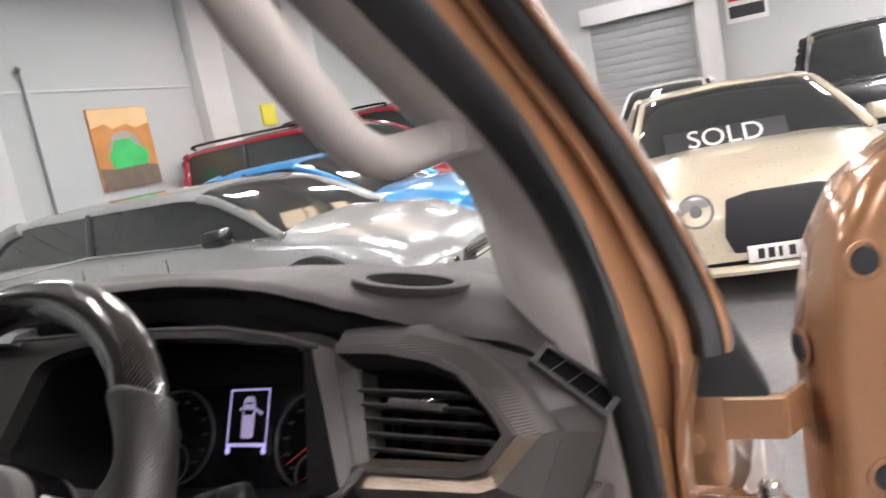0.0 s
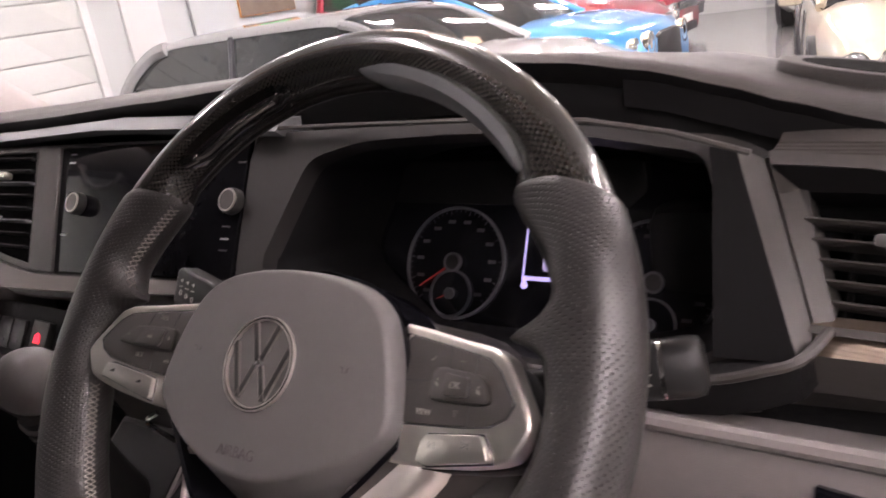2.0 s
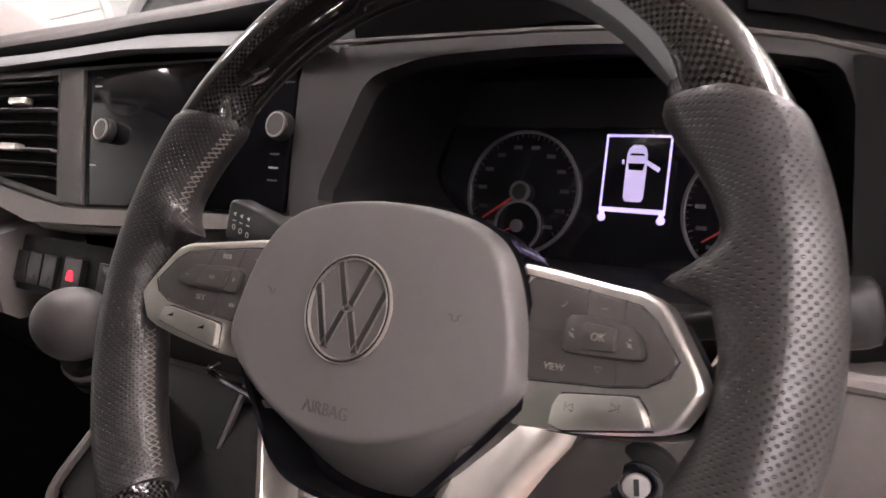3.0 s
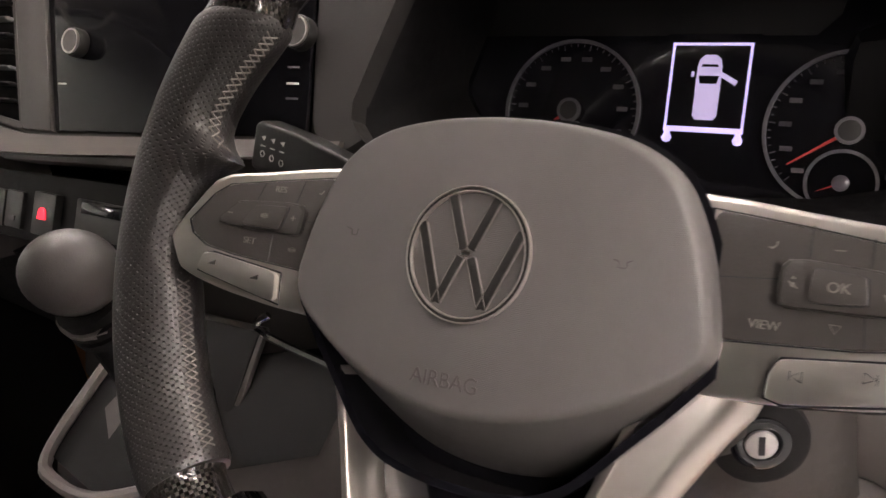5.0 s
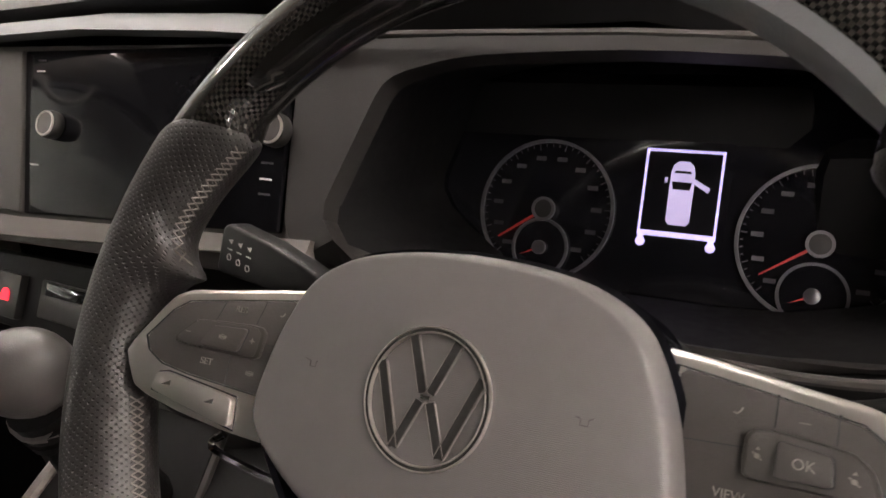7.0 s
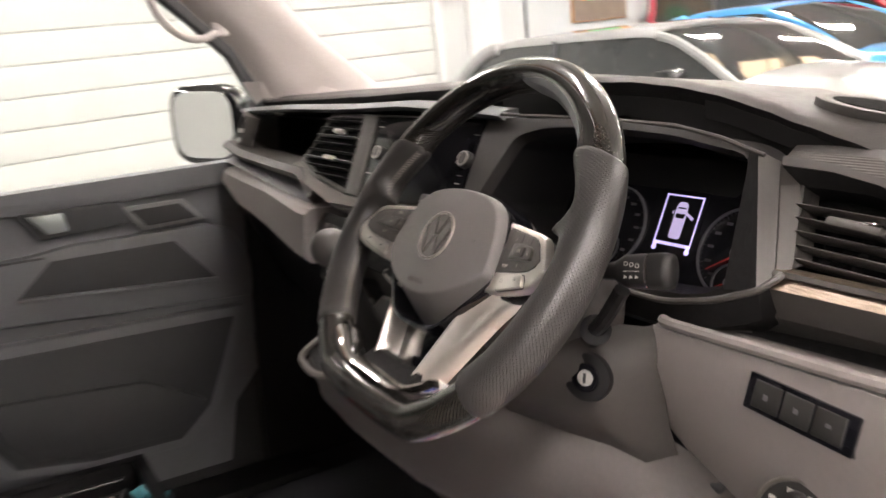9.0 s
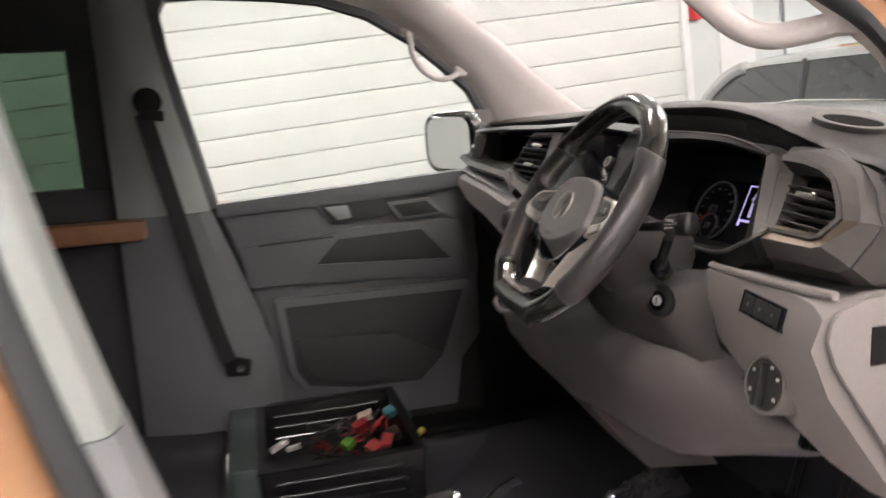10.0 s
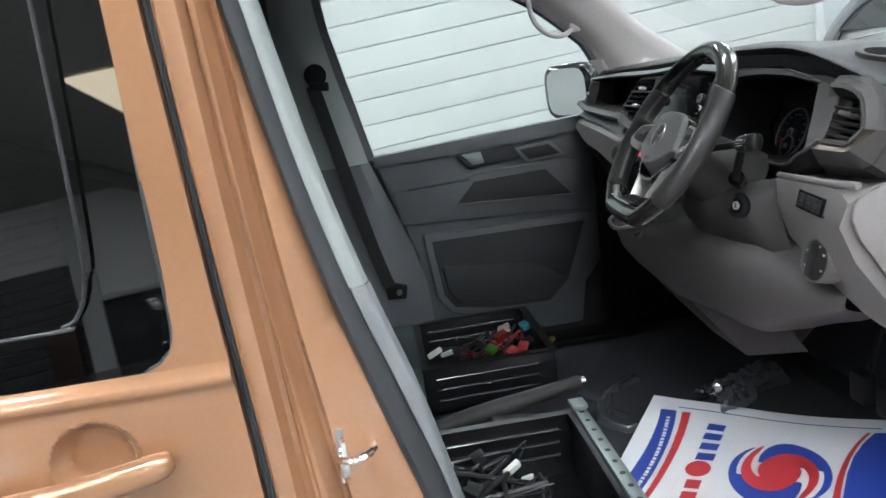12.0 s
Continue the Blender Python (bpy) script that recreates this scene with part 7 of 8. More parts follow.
frame_out = [(-0.657, 1.19), (-0.69, 1.36), (-0.723, 1.52), (-0.752, 1.66), (-0.765, 1.78), (-0.73, 1.845), (-0.6, 1.85), (-0.4, 1.845), (-0.23, 1.83), (-0.07, 1.78), (0.075, 1.69), (0.165, 1.615), (0.25, 1.53), (0.31, 1.41), (0.3, 1.2)]
dm2 = frame_at((PX + 0.005, 0, 0), (0, 1, 0), (0, 0, 1))
part("window_frame", ringed(frame_out, frame_in, 0.06, dm2), DOORCARD, card)
part("window_rubber", tube([dm2 @ Vector((y, z, -0.02)) for y, z in frame_in], 0.006, 6), RUBBER, card)
part("window_pane", prism(frame_in, 0.004, 0, dm2 @ shift(0, 0, -0.04)), CLEARWIN, card).visible_shadow = False

# passenger front post trim, grab handle, outside mirror
rows = []
for (yo, zo), (yi, zi) in zip(((0.3, 1.35), (0.256, 1.42), (0.19, 1.52), (0.03, 1.66), (-0.11, 1.745), (-0.26, 1.79)), ((0.6, 1.37), (0.5, 1.434), (0.37, 1.525), (0.25, 1.63), (0.12, 1.72), (-0.02, 1.81))):
    k = (zo - 1.33) / 0.5
    rows.append([(-0.83 + 0.08 * k, yo, zo), (-0.79 + 0.08 * k, yo + 0.01, zo + 0.01), (-0.765 + 0.08 * k, yo + (yi - yo) * 0.3, zo + (zi - zo) * 0.3 + 0.01), (-0.752 + 0.08 * k, yo + (yi - yo) * 0.7, zo + (zi - zo) * 0.7 + 0.005), (-0.745 + 0.08 * k, yi, zi), (-0.76 + 0.08 * k, yi + 0.02, zi + 0.01)])
strip("front_post_trim", rows, TRIMGREY, van, "pale grey front post trim", 60)
part("front_post_cap", loft([[(-0.84, 0.25, 1.385), (-0.8, 0.26, 1.4), (-0.74, 0.4, 1.4), (-0.74, 0.62, 1.38)], [(-0.84, 0.22, 1.44), (-0.79, 0.25, 1.44), (-0.752, 0.38, 1.46), (-0.745, 0.52, 1.42)]], False, False), TRIMGREY, van)


def grab_handle(pts, label, rad=0.011):
    p = smooth_path(pts, 7)
    h = part("grab_handle", tube(p, rad, 12), TRIMGREY, van, label)
    for q in (pts[0], pts[-1]):
        part("handle_foot", box(-0.014, 0.014, -0.02, 0.02, -0.016, 0.016, 0.008, shift(*q)), TRIMGREY, h)
    return h


grab_handle([(-0.77, -0.005, 1.685), (-0.75, -0.003, 1.66), (-0.742, 0.0, 1.62), (-0.742, 0.015, 1.585), (-0.742, 0.045, 1.553), (-0.745, 0.08, 1.538), (-0.75, 0.115, 1.54), (-0.77, 0.155, 1.56)], "pale grey grab handle on the front post", 0.009)
grab_handle([(0.8, 0.165, 1.515), (0.78, 0.14, 1.508), (0.775, 0.09, 1.503), (0.775, 0.05, 1.513), (0.775, 0.01, 1.54), (0.775, -0.02, 1.565), (0.775, -0.045, 1.59), (0.77, -0.07, 1.64), (0.768, -0.1, 1.7), (0.76, -0.12, 1.74)], "pale pinkish grey grab handle on the front post", 0.015)

mm = frame_at((-1.18, 0.22, 1.325), Vector((0.85, 0.52, 0)), Vector((0, -0.05, 1)))
mfine = []
for k in range(32):
    c, q = math.cos(k * math.pi / 16), math.sin(k * math.pi / 16)
    mfine.append((math.copysign(abs(c) ** 0.5, c) * 0.122, math.copysign(abs(q) ** 0.5, q) * 0.108))
mirror = part("door_mirror", loft([[mm @ Vector((x * f, y * f, z)) for x, y in mfine] for f, z in ((1, 0.01), (1.06, 0.0), (1.07, -0.02), (1.0, -0.07), (0.7, -0.11), (0.3, -0.12))]), GLOSS, van, "outside mirror in a black housing", smooth=60)
part("mirror_glass", prism([(x * 0.88, y * 0.88) for x, y in mfine], 0.003, 0, mm @ shift(0, 0, 0.009)), MIRRORM, mirror)
part("mirror_arm", tube(smooth_path([mm @ Vector((0.06, -0.03, -0.05)), (-1.0, 0.3, 1.27), (-0.9, 0.32, 1.26)]), 0.035, 10), GLOSS, mirror)

# passenger B post and seat belt
strip("belt_post", [[(-0.84, -0.6 - 0.14 * k, z), (-0.82, -0.62 - 0.14 * k, z), (-0.8, -0.68 - 0.14 * k, z), (-0.8, -0.8 - 0.06 * k, z), (-0.83, -0.9, z)] for z, k in ((1.184, 0.25), (1.3, 0.42), (1.5, 0.75), (1.7, 1.0), (1.85, 1.1))], POSTGREY, van, "pale grey belt post trim", 50)
strip("belt_post_lower", [[(-0.84, -0.47 - 0.13 * k, z), (-0.815, -0.49 - 0.13 * k, z), (-0.79, -0.54 - 0.1 * k, z), (-0.79, -0.74, z), (-0.83, -0.9, z)] for z, k in ((0.42, 0), (0.7, 0.1), (0.85, 0.35), (1.0, 0.75), (1.184, 1.25))], DOORCARD, van, "", 50)
anchor = part("belt_anchor", disc(frame_at((-0.795, -0.771, 1.516), (0, 1, 0), (0, 0, 1)), 0, 0.034, 0, 0.014, 28, r=0.004), DARK, van, "black seat belt with its upper loop")
part("anchor_ring", disc(frame_at((-0.795, -0.771, 1.516), (0, 1, 0), (0, 0, 1)), 0.0335, 0.038, 0, 0.016, 28), GLOSS, anchor)
part("anchor_plate", box(-0.035, 0.035, -0.03, 0.0, 0.0, 0.016, 0.004, frame_at((-0.79, -0.764, 1.491), (0, 1, -0.1), (0, 0.1, 1))), DARK, anchor)
bp = smooth_path([(-0.775, -0.785, 1.48), (-0.77, -0.73, 1.2), (-0.765, -0.67, 0.9), (-0.77, -0.63, 0.74), (-0.775, -0.61, 0.7)], 5)
part("belt_strap", loft([[(p.x, p.y - 0.023, p.z - 0.004), (p.x, p.y + 0.023, p.z + 0.004), (p.x - 0.0025, p.y + 0.023, p.z + 0.004), (p.x - 0.0025, p.y - 0.023, p.z - 0.004)] for p in bp]), BELT, anchor, "black webbing")
part("belt_foot", prism([(-0.035, -0.025), (0.035, -0.03), (0.045, 0.02), (0.0, 0.035), (-0.04, 0.02)], 0.02, 0.006, frame_at((-0.79, -0.605, 0.7), (0, 1, 0), (0, 0, 1))), DARK, anchor)
part("belt_bolt", disc(frame_at((-0.772, -0.595, 0.7), (0, 1, 0), (0, 0, 1)), 0, 0.012, 0, 0.004, 16), CHROME, anchor)

# ---- seat boxes ----
def seat_box(x0, x1, y0, y1, top, ribs, label):
    sb = part("seat_box", box(x0, x1, y0, y1, FLOOR_Z, FLOOR_Z + 0.012), BLACKSTEEL, van, label)
    for a, b, c, d in ((x0, x0 + 0.012, y0, y1), (x1 - 0.012, x1, y0, y1), (x0, x1, y0, y0 + 0.012), (x0, x1, y1 - 0.012, y1)):
        part("box_wall", box(a, b, c, d, FLOOR_Z, top, 0.004), BLACKSTEEL, sb)
    part("box_rim", ringed([(x0 - 0.006, y0 - 0.006), (x1 + 0.006, y0 - 0.006), (x1 + 0.006, y1 + 0.006), (x0 - 0.006, y1 + 0.006)], [(x0 + 0.02, y0 + 0.02), (x1 - 0.02, y0 + 0.02), (x1 - 0.02, y1 - 0.02), (x0 + 0.02, y1 - 0.02)], 0.006, shift(0, 0, top + 0.005)), BLACKSTEEL, sb)
    for k in range(ribs):
        z = top - 0.035 - k * 0.036
        part("wall_rib", tube([(x0 + 0.016, y0 + 0.05, z), (x0 + 0.016, y1 - 0.05, z)], 0.005, 8), BLACKSTEEL, sb)
        part("wall_rib", tube([(x1 + 0.001, y0 + 0.04, z), (x1 + 0.001, y1 - 0.06, z)], 0.005, 8), BLACKSTEEL, sb)
    return sb


A = (-0.8, -0.316, -0.56, -0.13, 0.555)
sbA = seat_box(*A, 3, "open black steel seat box without its seat")
part("box_bracket", box(-0.8, -0.34, -0.64, -0.562, FLOOR_Z, 0.562, 0.006), surface("grey_green_steel", (0.06, 0.075, 0.075), 0.5, metal=0.3), sbA)

B = (0.17, 0.66, -0.6, -0.2, 0.575)
sbB = seat_box(*B, 3, "open black steel driver seat box with a zinc rail")
rail = part("seat_rail", box(0.165, 0.68, -0.206, -0.174, 0.578, 0.592, 0.003), ZINC, sbB, "zinc plated seat rail with holes")
for k in range(9):
    part("rail_hole", disc(shift(0.215 + k * 0.052, -0.19, 0.592), 0, 0.0065, -0.002, 0.0006, 12), BARK, rail)
part("rail_end", prism([(-0.03, -0.02), (0.02, -0.02), (0.03, 0.0), (0.02, 0.02), (-0.03, 0.02)], 0.012, 0.003, shift(0.185, -0.19, 0.592)), ZINC, rail)
# handbrake between the boxes
hb = part("handbrake", tube(smooth_path([(0.01, -0.55, 0.5), (0.014, -0.42, 0.535), (0.018, -0.25, 0.565), (0.02, -0.138, 0.586)]), lambda t: 0.034 - 0.014 * min(1, t * 1.2), 14), HOOD, van, "grey handbrake lever")
part("release_button", tube([(0.02, -0.138, 0.586), (0.02, -0.125, 0.588)], 0.01, 12), CHROME, hb)
part("brake_cover", box(-0.07, 0.09, -0.6, -0.33, FLOOR_Z, 0.505, 0.03), PANEL, hb)
part("middle_cover", loft([[(0.04, -0.4, z), (0.15, -0.4, z), (0.14, -0.18, z - 0.02), (0.05, -0.16, z - 0.03)] for z in (FLOOR_Z, 0.54)]), PANEL, van, "grey plastic cover beside the handbrake")
part("rubber_mat", prism([(-0.34, -0.06), (-0.28, -0.08), (-0.1, 0.02), (0.3, 0.05), (0.72, 0.05), (0.72, 0.6), (-0.3, 0.62), (-0.72, 0.55), (-0.72, 0.2)], 0.008, 0.003, shift(0, 0, FLOOR_Z)), CARPET, van, "black rubber floor mat")
part("passenger_sill", box(-0.84, -0.72, -0.1, 0.3, FLOOR_Z, 0.43, 0.01), DARK, van)
part("sill_strip", box(-0.71, -0.7, -0.1, -0.02, 0.402, 0.406, 0.001), CHROME, van, "bright sill strip")
# pedals
for x, w in ((0.33, 0.03), (0.45, 0.05), (0.58, 0.03)):
    ped = part("pedal", box(x - w, x + w, 0.46, 0.5, 0.55, 0.63, 0.012), DARK, van, "black rubber pedal")
    part("pedal_arm", tube([(x, 0.49, 0.6), (x, 0.55, 0.8), (x, 0.6, 0.95)], 0.009, 8), BLACKSTEEL, ped)

# ---- open driver's door and its hinge ----
DM = frame_at((1.0, 0.5, 0), Vector((0.93, 0.36, 0)), (0, 0, 1))  # local x along the door, y up, z towards the cab
dout = [(0.0, 0.5), (0.0, 1.15), (0.005, 1.28), (0.025, 1.37), (0.06, 1.43), (0.12, 1.47), (1.0, 1.5), (1.0, 0.5)]
ddoor = part("driver_door", prism(dout, 0.1, 0.02, DM @ shift(0, 0, -0.02), seg=3), ORANGE, van, "open copper orange driver's door")
part("door_trim", prism([(0.14, 0.52), (0.14, 1.2), (0.9, 1.22), (0.95, 0.55)], 0.05, 0.02, DM @ shift(0, 0, 0.075)), DOORCARD, ddoor)
for bm0 in (DM @ shift(0.045, 1.352, 0.08), DM @ shift(0.045, 1.143, 0.08), DM @ shift(-0.0003, 1.265, 0.025) @ Matrix.Rotation(radians(-90), 4, "Y")):
    bolt = part("hinge_bolt", disc(bm0, 0, 0.013, 0.0005, 0.0035, 12), BARK, ddoor)
    part("bolt_cup", disc(bm0, 0.013, 0.02, -0.001, 0.002, 24, r=0.001), ORANGE, bolt)
part("hinge_arm", loft([[(x, y, z) for z in (1.196, 1.235)] + [(x, y + 0.02, z) for z in (1.235, 1.196)] for x, y in ((0.902, 0.395), (0.945, 0.4), (0.988, 0.4), (1.01, 0.45))]), ORANGE, ddoor, "copper orange hinge arm")
part("hinge_leaf", box(0.895, 0.935, 0.392, 0.45, 1.15, 1.25, 0.006), ORANGE, ddoor)
part("hinge_screw", disc(frame_at((0.904, 0.394, 1.197), (1, 0, 0), (0, 0, 1)), 0, 0.012, 0, 0.012, 6, r=0.002), ORANGE, ddoor)
part("wing_edge", loft([[(0.87, 0.42, z), (0.9, 0.4, z), (0.94, 0.44, z), (0.955, 0.55, z), (0.955, 0.8, z)] for z in (0.5, 0.8, 1.0, 1.1, 1.13)], False, False), ORANGE, van)
part("post_corner", prism([(-0.03, 0.0), (0.055, -0.004), (0.036, 0.045), (0.018, 0.09), (0.004, 0.06), (-0.006, 0.03)], 0.03, 0.006, frame_at((0.925, 0.372, 1.26), (1, 0.1, 0), (0, -0.15, 1))), RUBBER, van, "black plastic corner cap")

# lower hinge knuckle, its pin, a ribbed cable sleeve and a small white label
knuckle = part("hinge_knuckle", tube(smooth_path([(0.88, 0.43, 1.1), (0.915, 0.415, 1.105), (0.95, 0.43, 1.1), (0.965, 0.47, 1.09)]), 0.026, 14), ORANGE, ddoor)
part("hinge_pin", disc(frame_at((0.966, 0.42, 1.138), (1, 0, 0), (0, 0.2, 1)), 0, 0.011, -0.01, 0.012, 16, r=0.003), CHROME, ddoor, "bright hinge pin")
part("door_label", box(-0.02, 0.02, -0.04, 0.04, 0, 0.002, 0, DM @ shift(0.02, 1.06, 0.082)), PLATEM, ddoor, "small white label")
for k in range(4):
    part("label_bar", box(-0.014, 0.012 - 0.004 * (k % 2), -0.003, 0.003, 0.002, 0.0024, 0, DM @ shift(0.02, 1.035 + 0.016 * k, 0.082)), BARK, ddoor)
sleeve = part("cable_sleeve", tube([(0.885 + 0.012 * k, 0.4 + 0.002 * k, 1.055 - 0.0012 * k * k) for k in range(8)], 0.015, 14), RUBBER, ddoor, "black ribbed cable sleeve")
for k in range(8):
    part("sleeve_rib", tube([(0.883 + 0.012 * k, 0.4 + 0.002 * k, 1.055 - 0.0012 * k * k), (0.889 + 0.012 * k, 0.401 + 0.002 * k, 1.0545 - 0.0012 * k * k)], 0.02, 14), RUBBER, sleeve)

# ---- loose things in the van ----
def in_van(m):
    return VAN_POSE @ m


# printed paper mat on the driver's floor
PA, PB, PC = Vector((-0.105, 0.11, 0.452)), Vector((0.25, 0.625, 0.452)), Vector((0.345, -0.12, 0.452))
ux, uy = (PB - PA).normalized(), (PC - PA).normalized()
MATW, MATL = 0.72, 0.56
paper = thing("paper_mat", "white printed paper floor mat with red and blue shapes", "floor mat", m=in_van(frame_at(PA + Vector((0, 0, -0.035)), ux, Vector((ux.y, -ux.x, 0)))))


def sheet_z(x, y):
    return 0.012 + 0.008 * math.sin(x * 9 + 1) * math.cos(y * 7) + 0.007 * max(0, 0.08 - x) / 0.08 + 0.004 * max(0, 0.06 - y) / 0.06


def on_sheet(name, pts, material, lift):
    """A printed shape lying on the paper; pts run in x (along the edge), y (down the sheet)."""
    b = bmesh.new()
    vs = [b.verts.new((x * 1.18, y * 1.05 + 0.04, 0)) for x, y in pts]
    b.faces.new(vs)
    bmesh.ops.triangulate(b, faces=b.faces)
    for _ in range(4):
        bmesh.ops.subdivide_edges(b, edges=[e for e in b.edges if e.calc_length() > 0.016], cuts=1)
        bmesh.ops.triangulate(b, faces=b.faces)
    for v in b.verts:
        v.co.z = -sheet_z(v.co.x, v.co.y) - lift
    return part(name, b, material, paper)


def sheet_skin():
    b = bmesh.new()
    n = 24
    for lift in (0.0,):
        g = [[b.verts.new((MATW * i / n, MATL * j / n, -sheet_z(MATW * i / n, MATL * j / n))) for j in range(n + 1)] for i in range(n + 1)]
        for i in range(n):
            for j in range(n):
                b.faces.new((g[i][j], g[i + 1][j], g[i + 1][j + 1], g[i][j + 1]))
    return b


part("sheet", sheet_skin(), PAPERM, paper)


def curve_band(p0, p1, p2, w0, w1, n=14):
    """A bent band as an outline: centre curve p0-p1-p2 with widths."""
    c = [Vector(p0) * (1 - t) ** 2 + Vector(p1) * 2 * t * (1 - t) + Vector(p2) * t * t for t in (k / n for k in range(n + 1))]
    l, r = [], []
    for k, p in enumerate(c):
        d = (c[min(k + 1, n)] - c[max(k - 1, 0)]).normalized()
        nn = Vector((-d.y, d.x))
        w = w0 + (w1 - w0) * k / n
        l.append(tuple(p + nn * w / 2))
        r.append(tuple(p - nn * w / 2))
    return l + r[::-1]


on_sheet("blue_edge", curve_band((0.05, 0.03), (0.075, 0.2), (0.045, 0.46), 0.036, 0.045), PRINTBLUE, 0.0015)
on_sheet("red_line", curve_band((0.092, 0.03), (0.11, 0.2), (0.085, 0.46), 0.02, 0.012), PRINTRED, 0.0015)
on_sheet("blue_edge", [(0.525, 0.025), (0.525, 0.46), (0.44, 0.46), (0.436, 0.35), (0.44, 0.25), (0.45, 0.16), (0.466, 0.09), (0.488, 0.03)], PRINTBLUE, 0.0015)
on_sheet("red_line", curve_band((0.478, 0.03), (0.42, 0.17), (0.425, 0.46), 0.006, 0.014), PRINTRED, 0.0015)
on_sheet("blue_rule", [(0.07, 0.006), (0.5, 0.006), (0.5, 0.01), (0.07, 0.01)], PRINTBLUE, 0.0015)
CX, CY, RX, RY = 0.32, 0.28, 0.096, 0.152


def arm(rows, turn):
    """A tapering arm of the swirl: rows of angle, inner and outer share of the radius."""
    o, i = [], []
    for k in range(33):
        a = rows[0][0] + (rows[-1][0] - rows[0][0]) * k / 32
        s = 1 if rows[-1][0] > rows[0][0] else -1
        an = [s * r[0] for r in rows]
        ri, ro = np.interp(s * a, an, [r[1] for r in rows]), np.interp(s * a, an, [r[2] for r in rows])
        c, q = math.cos(radians(a + turn)), math.sin(radians(a + turn))
        o.append((CX + RX * c * ro, CY - RY * q * ro))
        i.append((CX + RX * c * ri, CY - RY * q * ri))
    return o + i[::-1]


BLUE_ARM = [(151, 0.5, 0.52), (130, 0.53, 0.68), (115, 0.6, 0.82), (100, 0.66, 0.94), (86, 0.7, 1.0), (60, 0.77, 1.0), (20, 0.83, 1.0), (-15, 0.86, 1.0), (-50, 0.92, 0.95)]
RED_ARM = [(118, 0.88, 0.9), (130, 0.74, 0.86), (150, 0.65, 0.79), (175, 0.57, 0.76), (205, 0.47, 0.74), (235, 0.32, 0.69), (265, 0.15, 0.6), (300, 0.1, 0.47), (340, 0.05, 0.4)]
for turn in (0, 180):
    on_sheet("blue_swirl", arm(BLUE_ARM, turn), PRINTBLUE, 0.0015)
    on_sheet("red_swirl", arm(RED_ARM, turn), PRINTRED, 0.0035)
on_sheet("red_swirl", [(CX + RX * 0.42 * math.cos(k * math.pi / 12), CY + RY * 0.42 * math.sin(k * math.pi / 12)) for k in range(24)], PRINTRED, 0.0045)
# the lettered column, as bars, with a small round mark in the middle
for k in range(4):
    on_sheet("print_bar", [(0.152, 0.075 + k * 0.05), (0.19, 0.075 + k * 0.05), (0.188, 0.108 + k * 0.05), (0.15, 0.108 + k * 0.05)], PRINTBLUE, 0.0015)
on_sheet("print_mark", [(0.164 + 0.026 * math.cos(k * math.pi / 9), 0.3 + 0.036 * math.sin(k * math.pi / 9)) for k in range(18)], PRINTRED, 0.0018)
for k in range(2):
    on_sheet("print_bar", [(0.15, 0.35 + k * 0.052), (0.18, 0.35 + k * 0.052), (0.18, 0.388 + k * 0.052), (0.15, 0.388 + k * 0.052)], PRINTRED, 0.0015)
for k in range(24):
    y = 0.07 + k * 0.0155
    x = 0.05 + 0.014 * math.sin((y - 0.03) * 7.2)
    on_sheet("print_bar", [(x, y), (x + 0.008, y), (x + 0.008, y + 0.009 + 0.002 * (k % 3)), (x, y + 0.009 + 0.002 * (k % 3))], PAPERM, 0.003)

# raised black pad of the floor moulding with its film-wrapped border
PADLINE = [(-0.33, 0.13), (-0.27, 0.04), (-0.17, -0.03), (-0.07, -0.048), (-0.005, -0.01), (-0.015, 0.07), (-0.07, 0.218), (-0.14, 0.36), (-0.32, 0.61)]
ridge = []
for k, c in enumerate(smooth_path([(x, y, 0) for x, y in PADLINE], 6)):
    ridge.append(c)
rows = []
for k, c in enumerate(ridge):
    d = (ridge[min(k + 1, len(ridge) - 1)] - ridge[max(k - 1, 0)]).normalized()
    nn = Vector((-d.y, d.x, 0))
    w = 0.021 + 0.004 * math.sin(k * 1.9)
    rows.append([tuple(c + nn * (w * u) + Vector((0, 0, FLOOR_Z + h + 0.0015 * math.sin(k * 2.3 + 5 * u)))) for u, h in ((-1.2, 0.006), (-0.8, 0.016), (0, 0.019), (0.8, 0.015), (1.2, 0.006))])
part("floor_moulding", loft(rows, False, False), surface("film_wrapped_black", (0.06, 0.06, 0.065), 0.2, coat=1.0, grain=0.6, grain_scale=120), van, "black floor moulding wrapped in clear film", smooth=50)

# crumpled clear film beside the mat
FILM, fnt, fb = nodes_of("clear_film")
fb.inputs["Base Color"].default_value = (0.55, 0.55, 0.58, 1)
fb.inputs["Roughness"].default_value = 0.05
fb.inputs["Metallic"].default_value = 0.9
fb.inputs["Specular IOR Level"].default_value = 1.0
fb.inputs["Alpha"].default_value = 0.75
film = bmesh.new()
n, mcr = 44, 20
rnd = random.Random(5)
crease = [(rnd.uniform(0, 6.28), rnd.uniform(50, 150), rnd.uniform(0, 6.28), rnd.uniform(0.004, 0.012)) for _ in range(9)]
g = []
for i in range(n + 1):
    rowv = []
    for j in range(mcr + 1):
        x, y = i / n * 0.29 - 0.145, j / mcr * 0.12 - 0.06
        edge = 1 - (abs(y) / 0.06) ** 3 * 0.8
        z = 0.014 + edge * (0.022 + sum(h * abs(math.sin((x * math.cos(a) + y * math.sin(a)) * f + o)) for a, f, o, h in crease) * 0.75) + rnd.random() * 0.003
        rowv.append(film.verts.new((x + rnd.uniform(-0.002, 0.002), y + 0.012 * math.sin(x * 31) * (abs(y) > 0.05), z)))
    g.append(rowv)
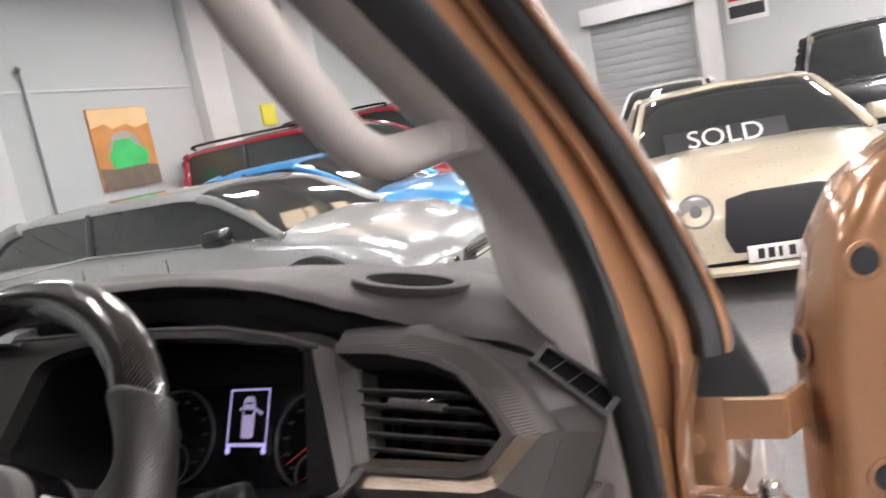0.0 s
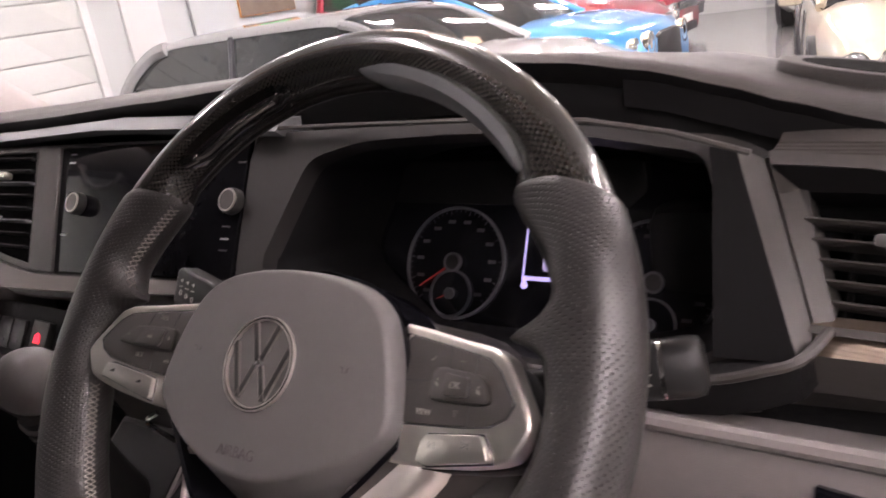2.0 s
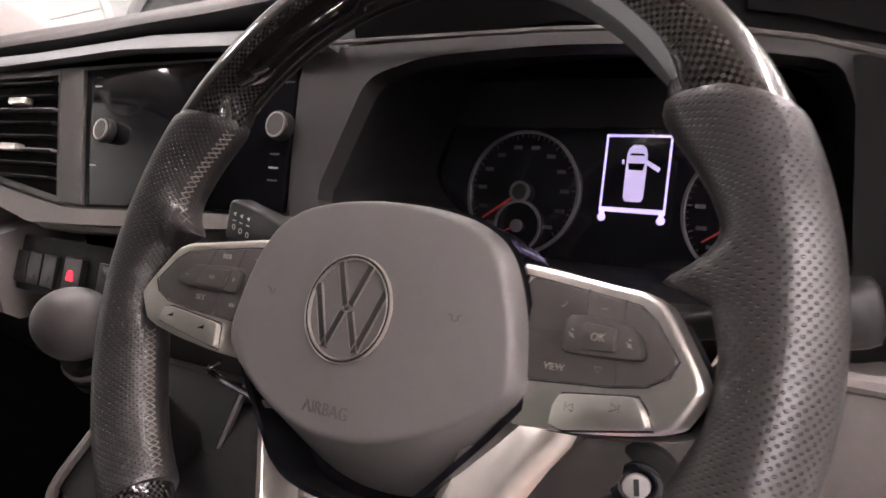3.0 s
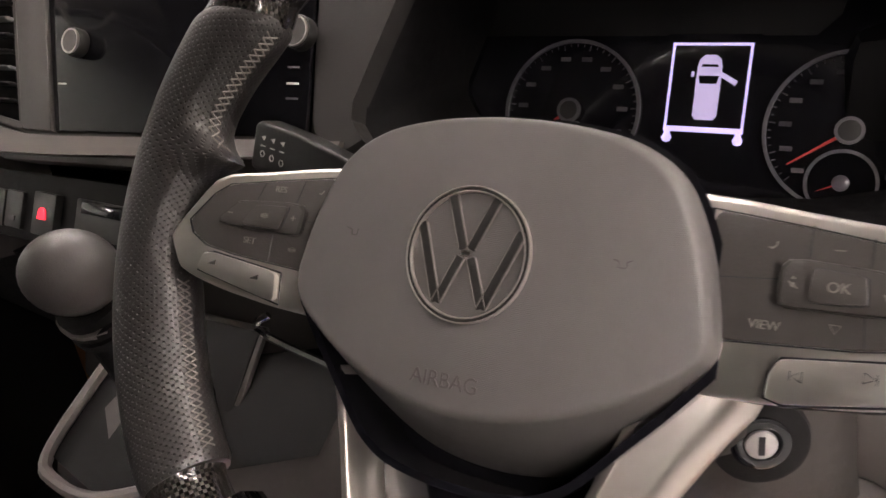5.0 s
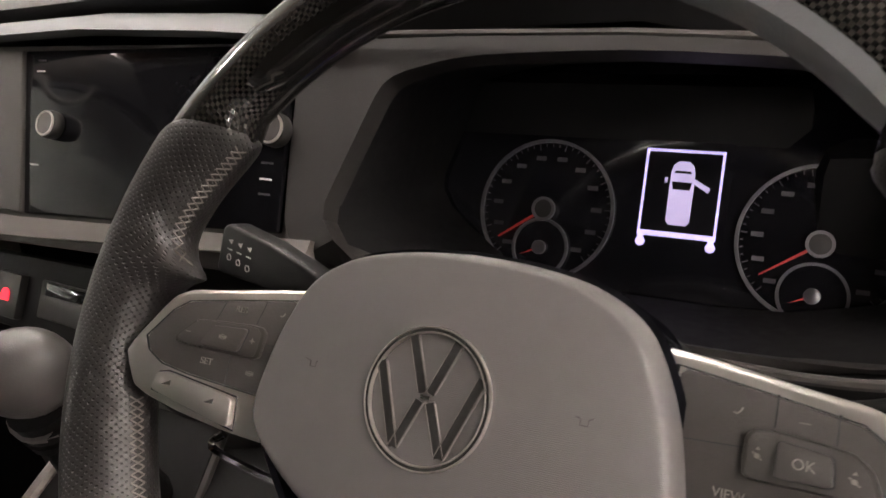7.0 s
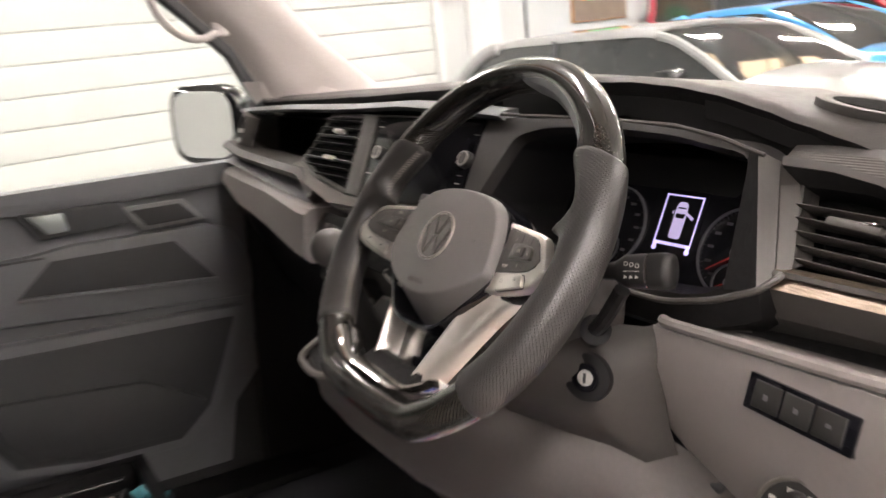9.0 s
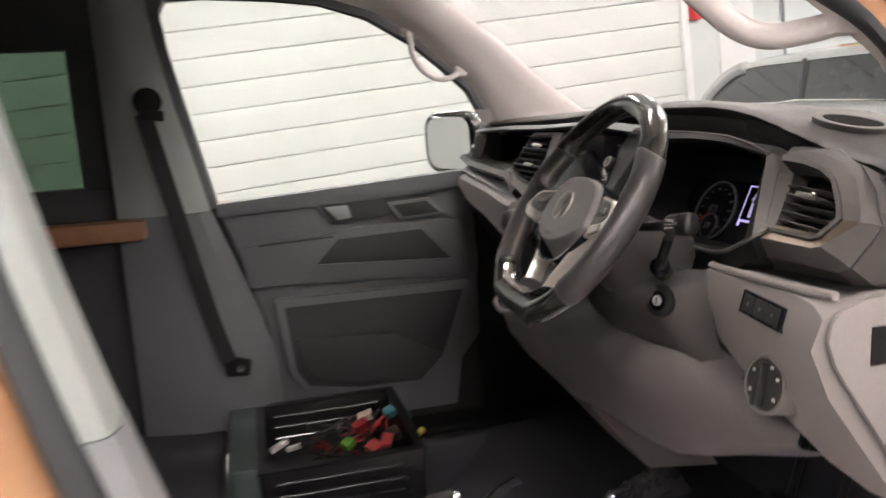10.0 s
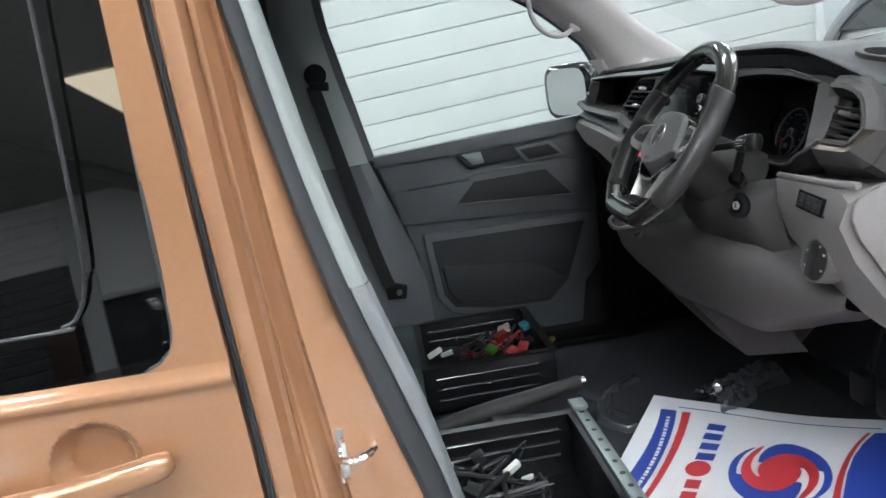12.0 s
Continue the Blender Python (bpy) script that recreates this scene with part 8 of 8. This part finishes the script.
for i in range(n):
    for j in range(mcr):
        film.faces.new((g[i][j], g[i + 1][j], g[i + 1][j + 1], g[i][j + 1]))
filmo = part("clear_film", film, FILM, None, "", smooth=30)
filmo.matrix_basis = in_van(pose(-0.05, 0.35, FLOOR_Z + 0.012, 0, 0, 117))
tagged(filmo, "crumpled clear plastic film on the black mat", "plastic film")


def cable_heap(name, label, x0, x1, y0, y1, z, n, seed, cols, plugs, spread=0.04):
    """Loose wiring: each cable and each plug is a part."""
    heap = thing(name, label, "wiring", m=in_van(shift((x0 + x1) / 2, (y0 + y1) / 2, z)))
    rn = random.Random(seed)
    ax, ay = (x1 - x0) / 2, (y1 - y0) / 2
    for k in range(n):
        p = [(rn.uniform(-ax, ax), rn.uniform(-ay, ay), rn.uniform(0.006, spread)) for _ in range(4)]
        part("cable", tube(smooth_path(p, 5), rn.choice((0.0025, 0.004, 0.006)), 6), rn.choice(cols), heap)
    for (x, y, h, sx, sy, szz, turn, mat) in plugs:
        sx, sy, szz = sx * 0.78, sy * 0.78, szz * 0.78
        q = part("plug", box(-sx, sx, -sy, sy, -szz, szz, 0.003, pose(x, y, h, 20, 10, turn)), mat, heap)
        part("plug_face", box(-sx * 0.7, sx * 0.7, sy, sy + 0.002, -szz * 0.6, szz * 0.6, 0, pose(x, y, h, 20, 10, turn)), BARK, q)
    return heap


PL = {n: surface("plug_" + n, c, 0.45, vary=0.1, vary_scale=40) for n, c in (("white", (0.75, 0.73, 0.68)), ("red", (0.25, 0.02, 0.02)), ("green", (0.12, 0.32, 0.04)), ("pink", (0.55, 0.08, 0.08)), ("teal", (0.05, 0.2, 0.24)), ("cream", (0.6, 0.5, 0.42)), ("yellow", (0.5, 0.38, 0.06)), ("black", (0.015, 0.015, 0.015)))}
cable_heap("wiring_heap", "tangle of coloured plugs and cables in the seat box", -0.74, -0.34, -0.42, -0.17, FLOOR_Z + 0.05, 26, 3, (PL["black"], PL["black"], PL["pink"], PL["red"], PL["black"]), [
    (-0.02, -0.21, 0.07, 0.008, 0.035, 0.012, 20, PL["white"]), (0.03, -0.17, 0.08, 0.008, 0.03, 0.01, -25, PL["white"]), (0.05, -0.02, 0.075, 0.02, 0.022, 0.014, 40, PL["green"]), (-0.03, 0.03, 0.09, 0.02, 0.03, 0.016, 15, PL["red"]),
    (-0.07, 0.05, 0.1, 0.022, 0.028, 0.014, -10, PL["cream"]), (0.09, 0.05, 0.07, 0.028, 0.025, 0.012, 30, PL["pink"]), (0.07, 0.09, 0.075, 0.02, 0.03, 0.01, 70, PL["pink"]), (-0.1, 0.13, 0.09, 0.025, 0.02, 0.014, 10, PL["teal"]), (-0.06, 0.17, 0.085, 0.018, 0.02, 0.014, -30, PL["teal"]), (0.06, 0.19, 0.08, 0.01, 0.018, 0.01, 35, PL["yellow"]), (0.0, 0.12, 0.06, 0.03, 0.025, 0.016, 5, PL["black"])], 0.07)
cable_heap("wiring_heap", "tangle of black cables in the driver seat box", 0.22, 0.5, -0.58, -0.32, FLOOR_Z + 0.05, 22, 8, (PL["black"], PL["black"], PL["black"], DARK), [
    (-0.02, 0.05, 0.09, 0.01, 0.03, 0.012, 30, PL["white"]), (0.02, 0.08, 0.08, 0.008, 0.02, 0.01, -20, PL["white"]), (-0.08, -0.02, 0.1, 0.02, 0.02, 0.014, 10, PL["black"]), (0.05, -0.05, 0.09, 0.025, 0.02, 0.014, 50, PL["black"]), (-0.05, -0.1, 0.1, 0.012, 0.025, 0.01, 60, PL["cream"])], 0.1)
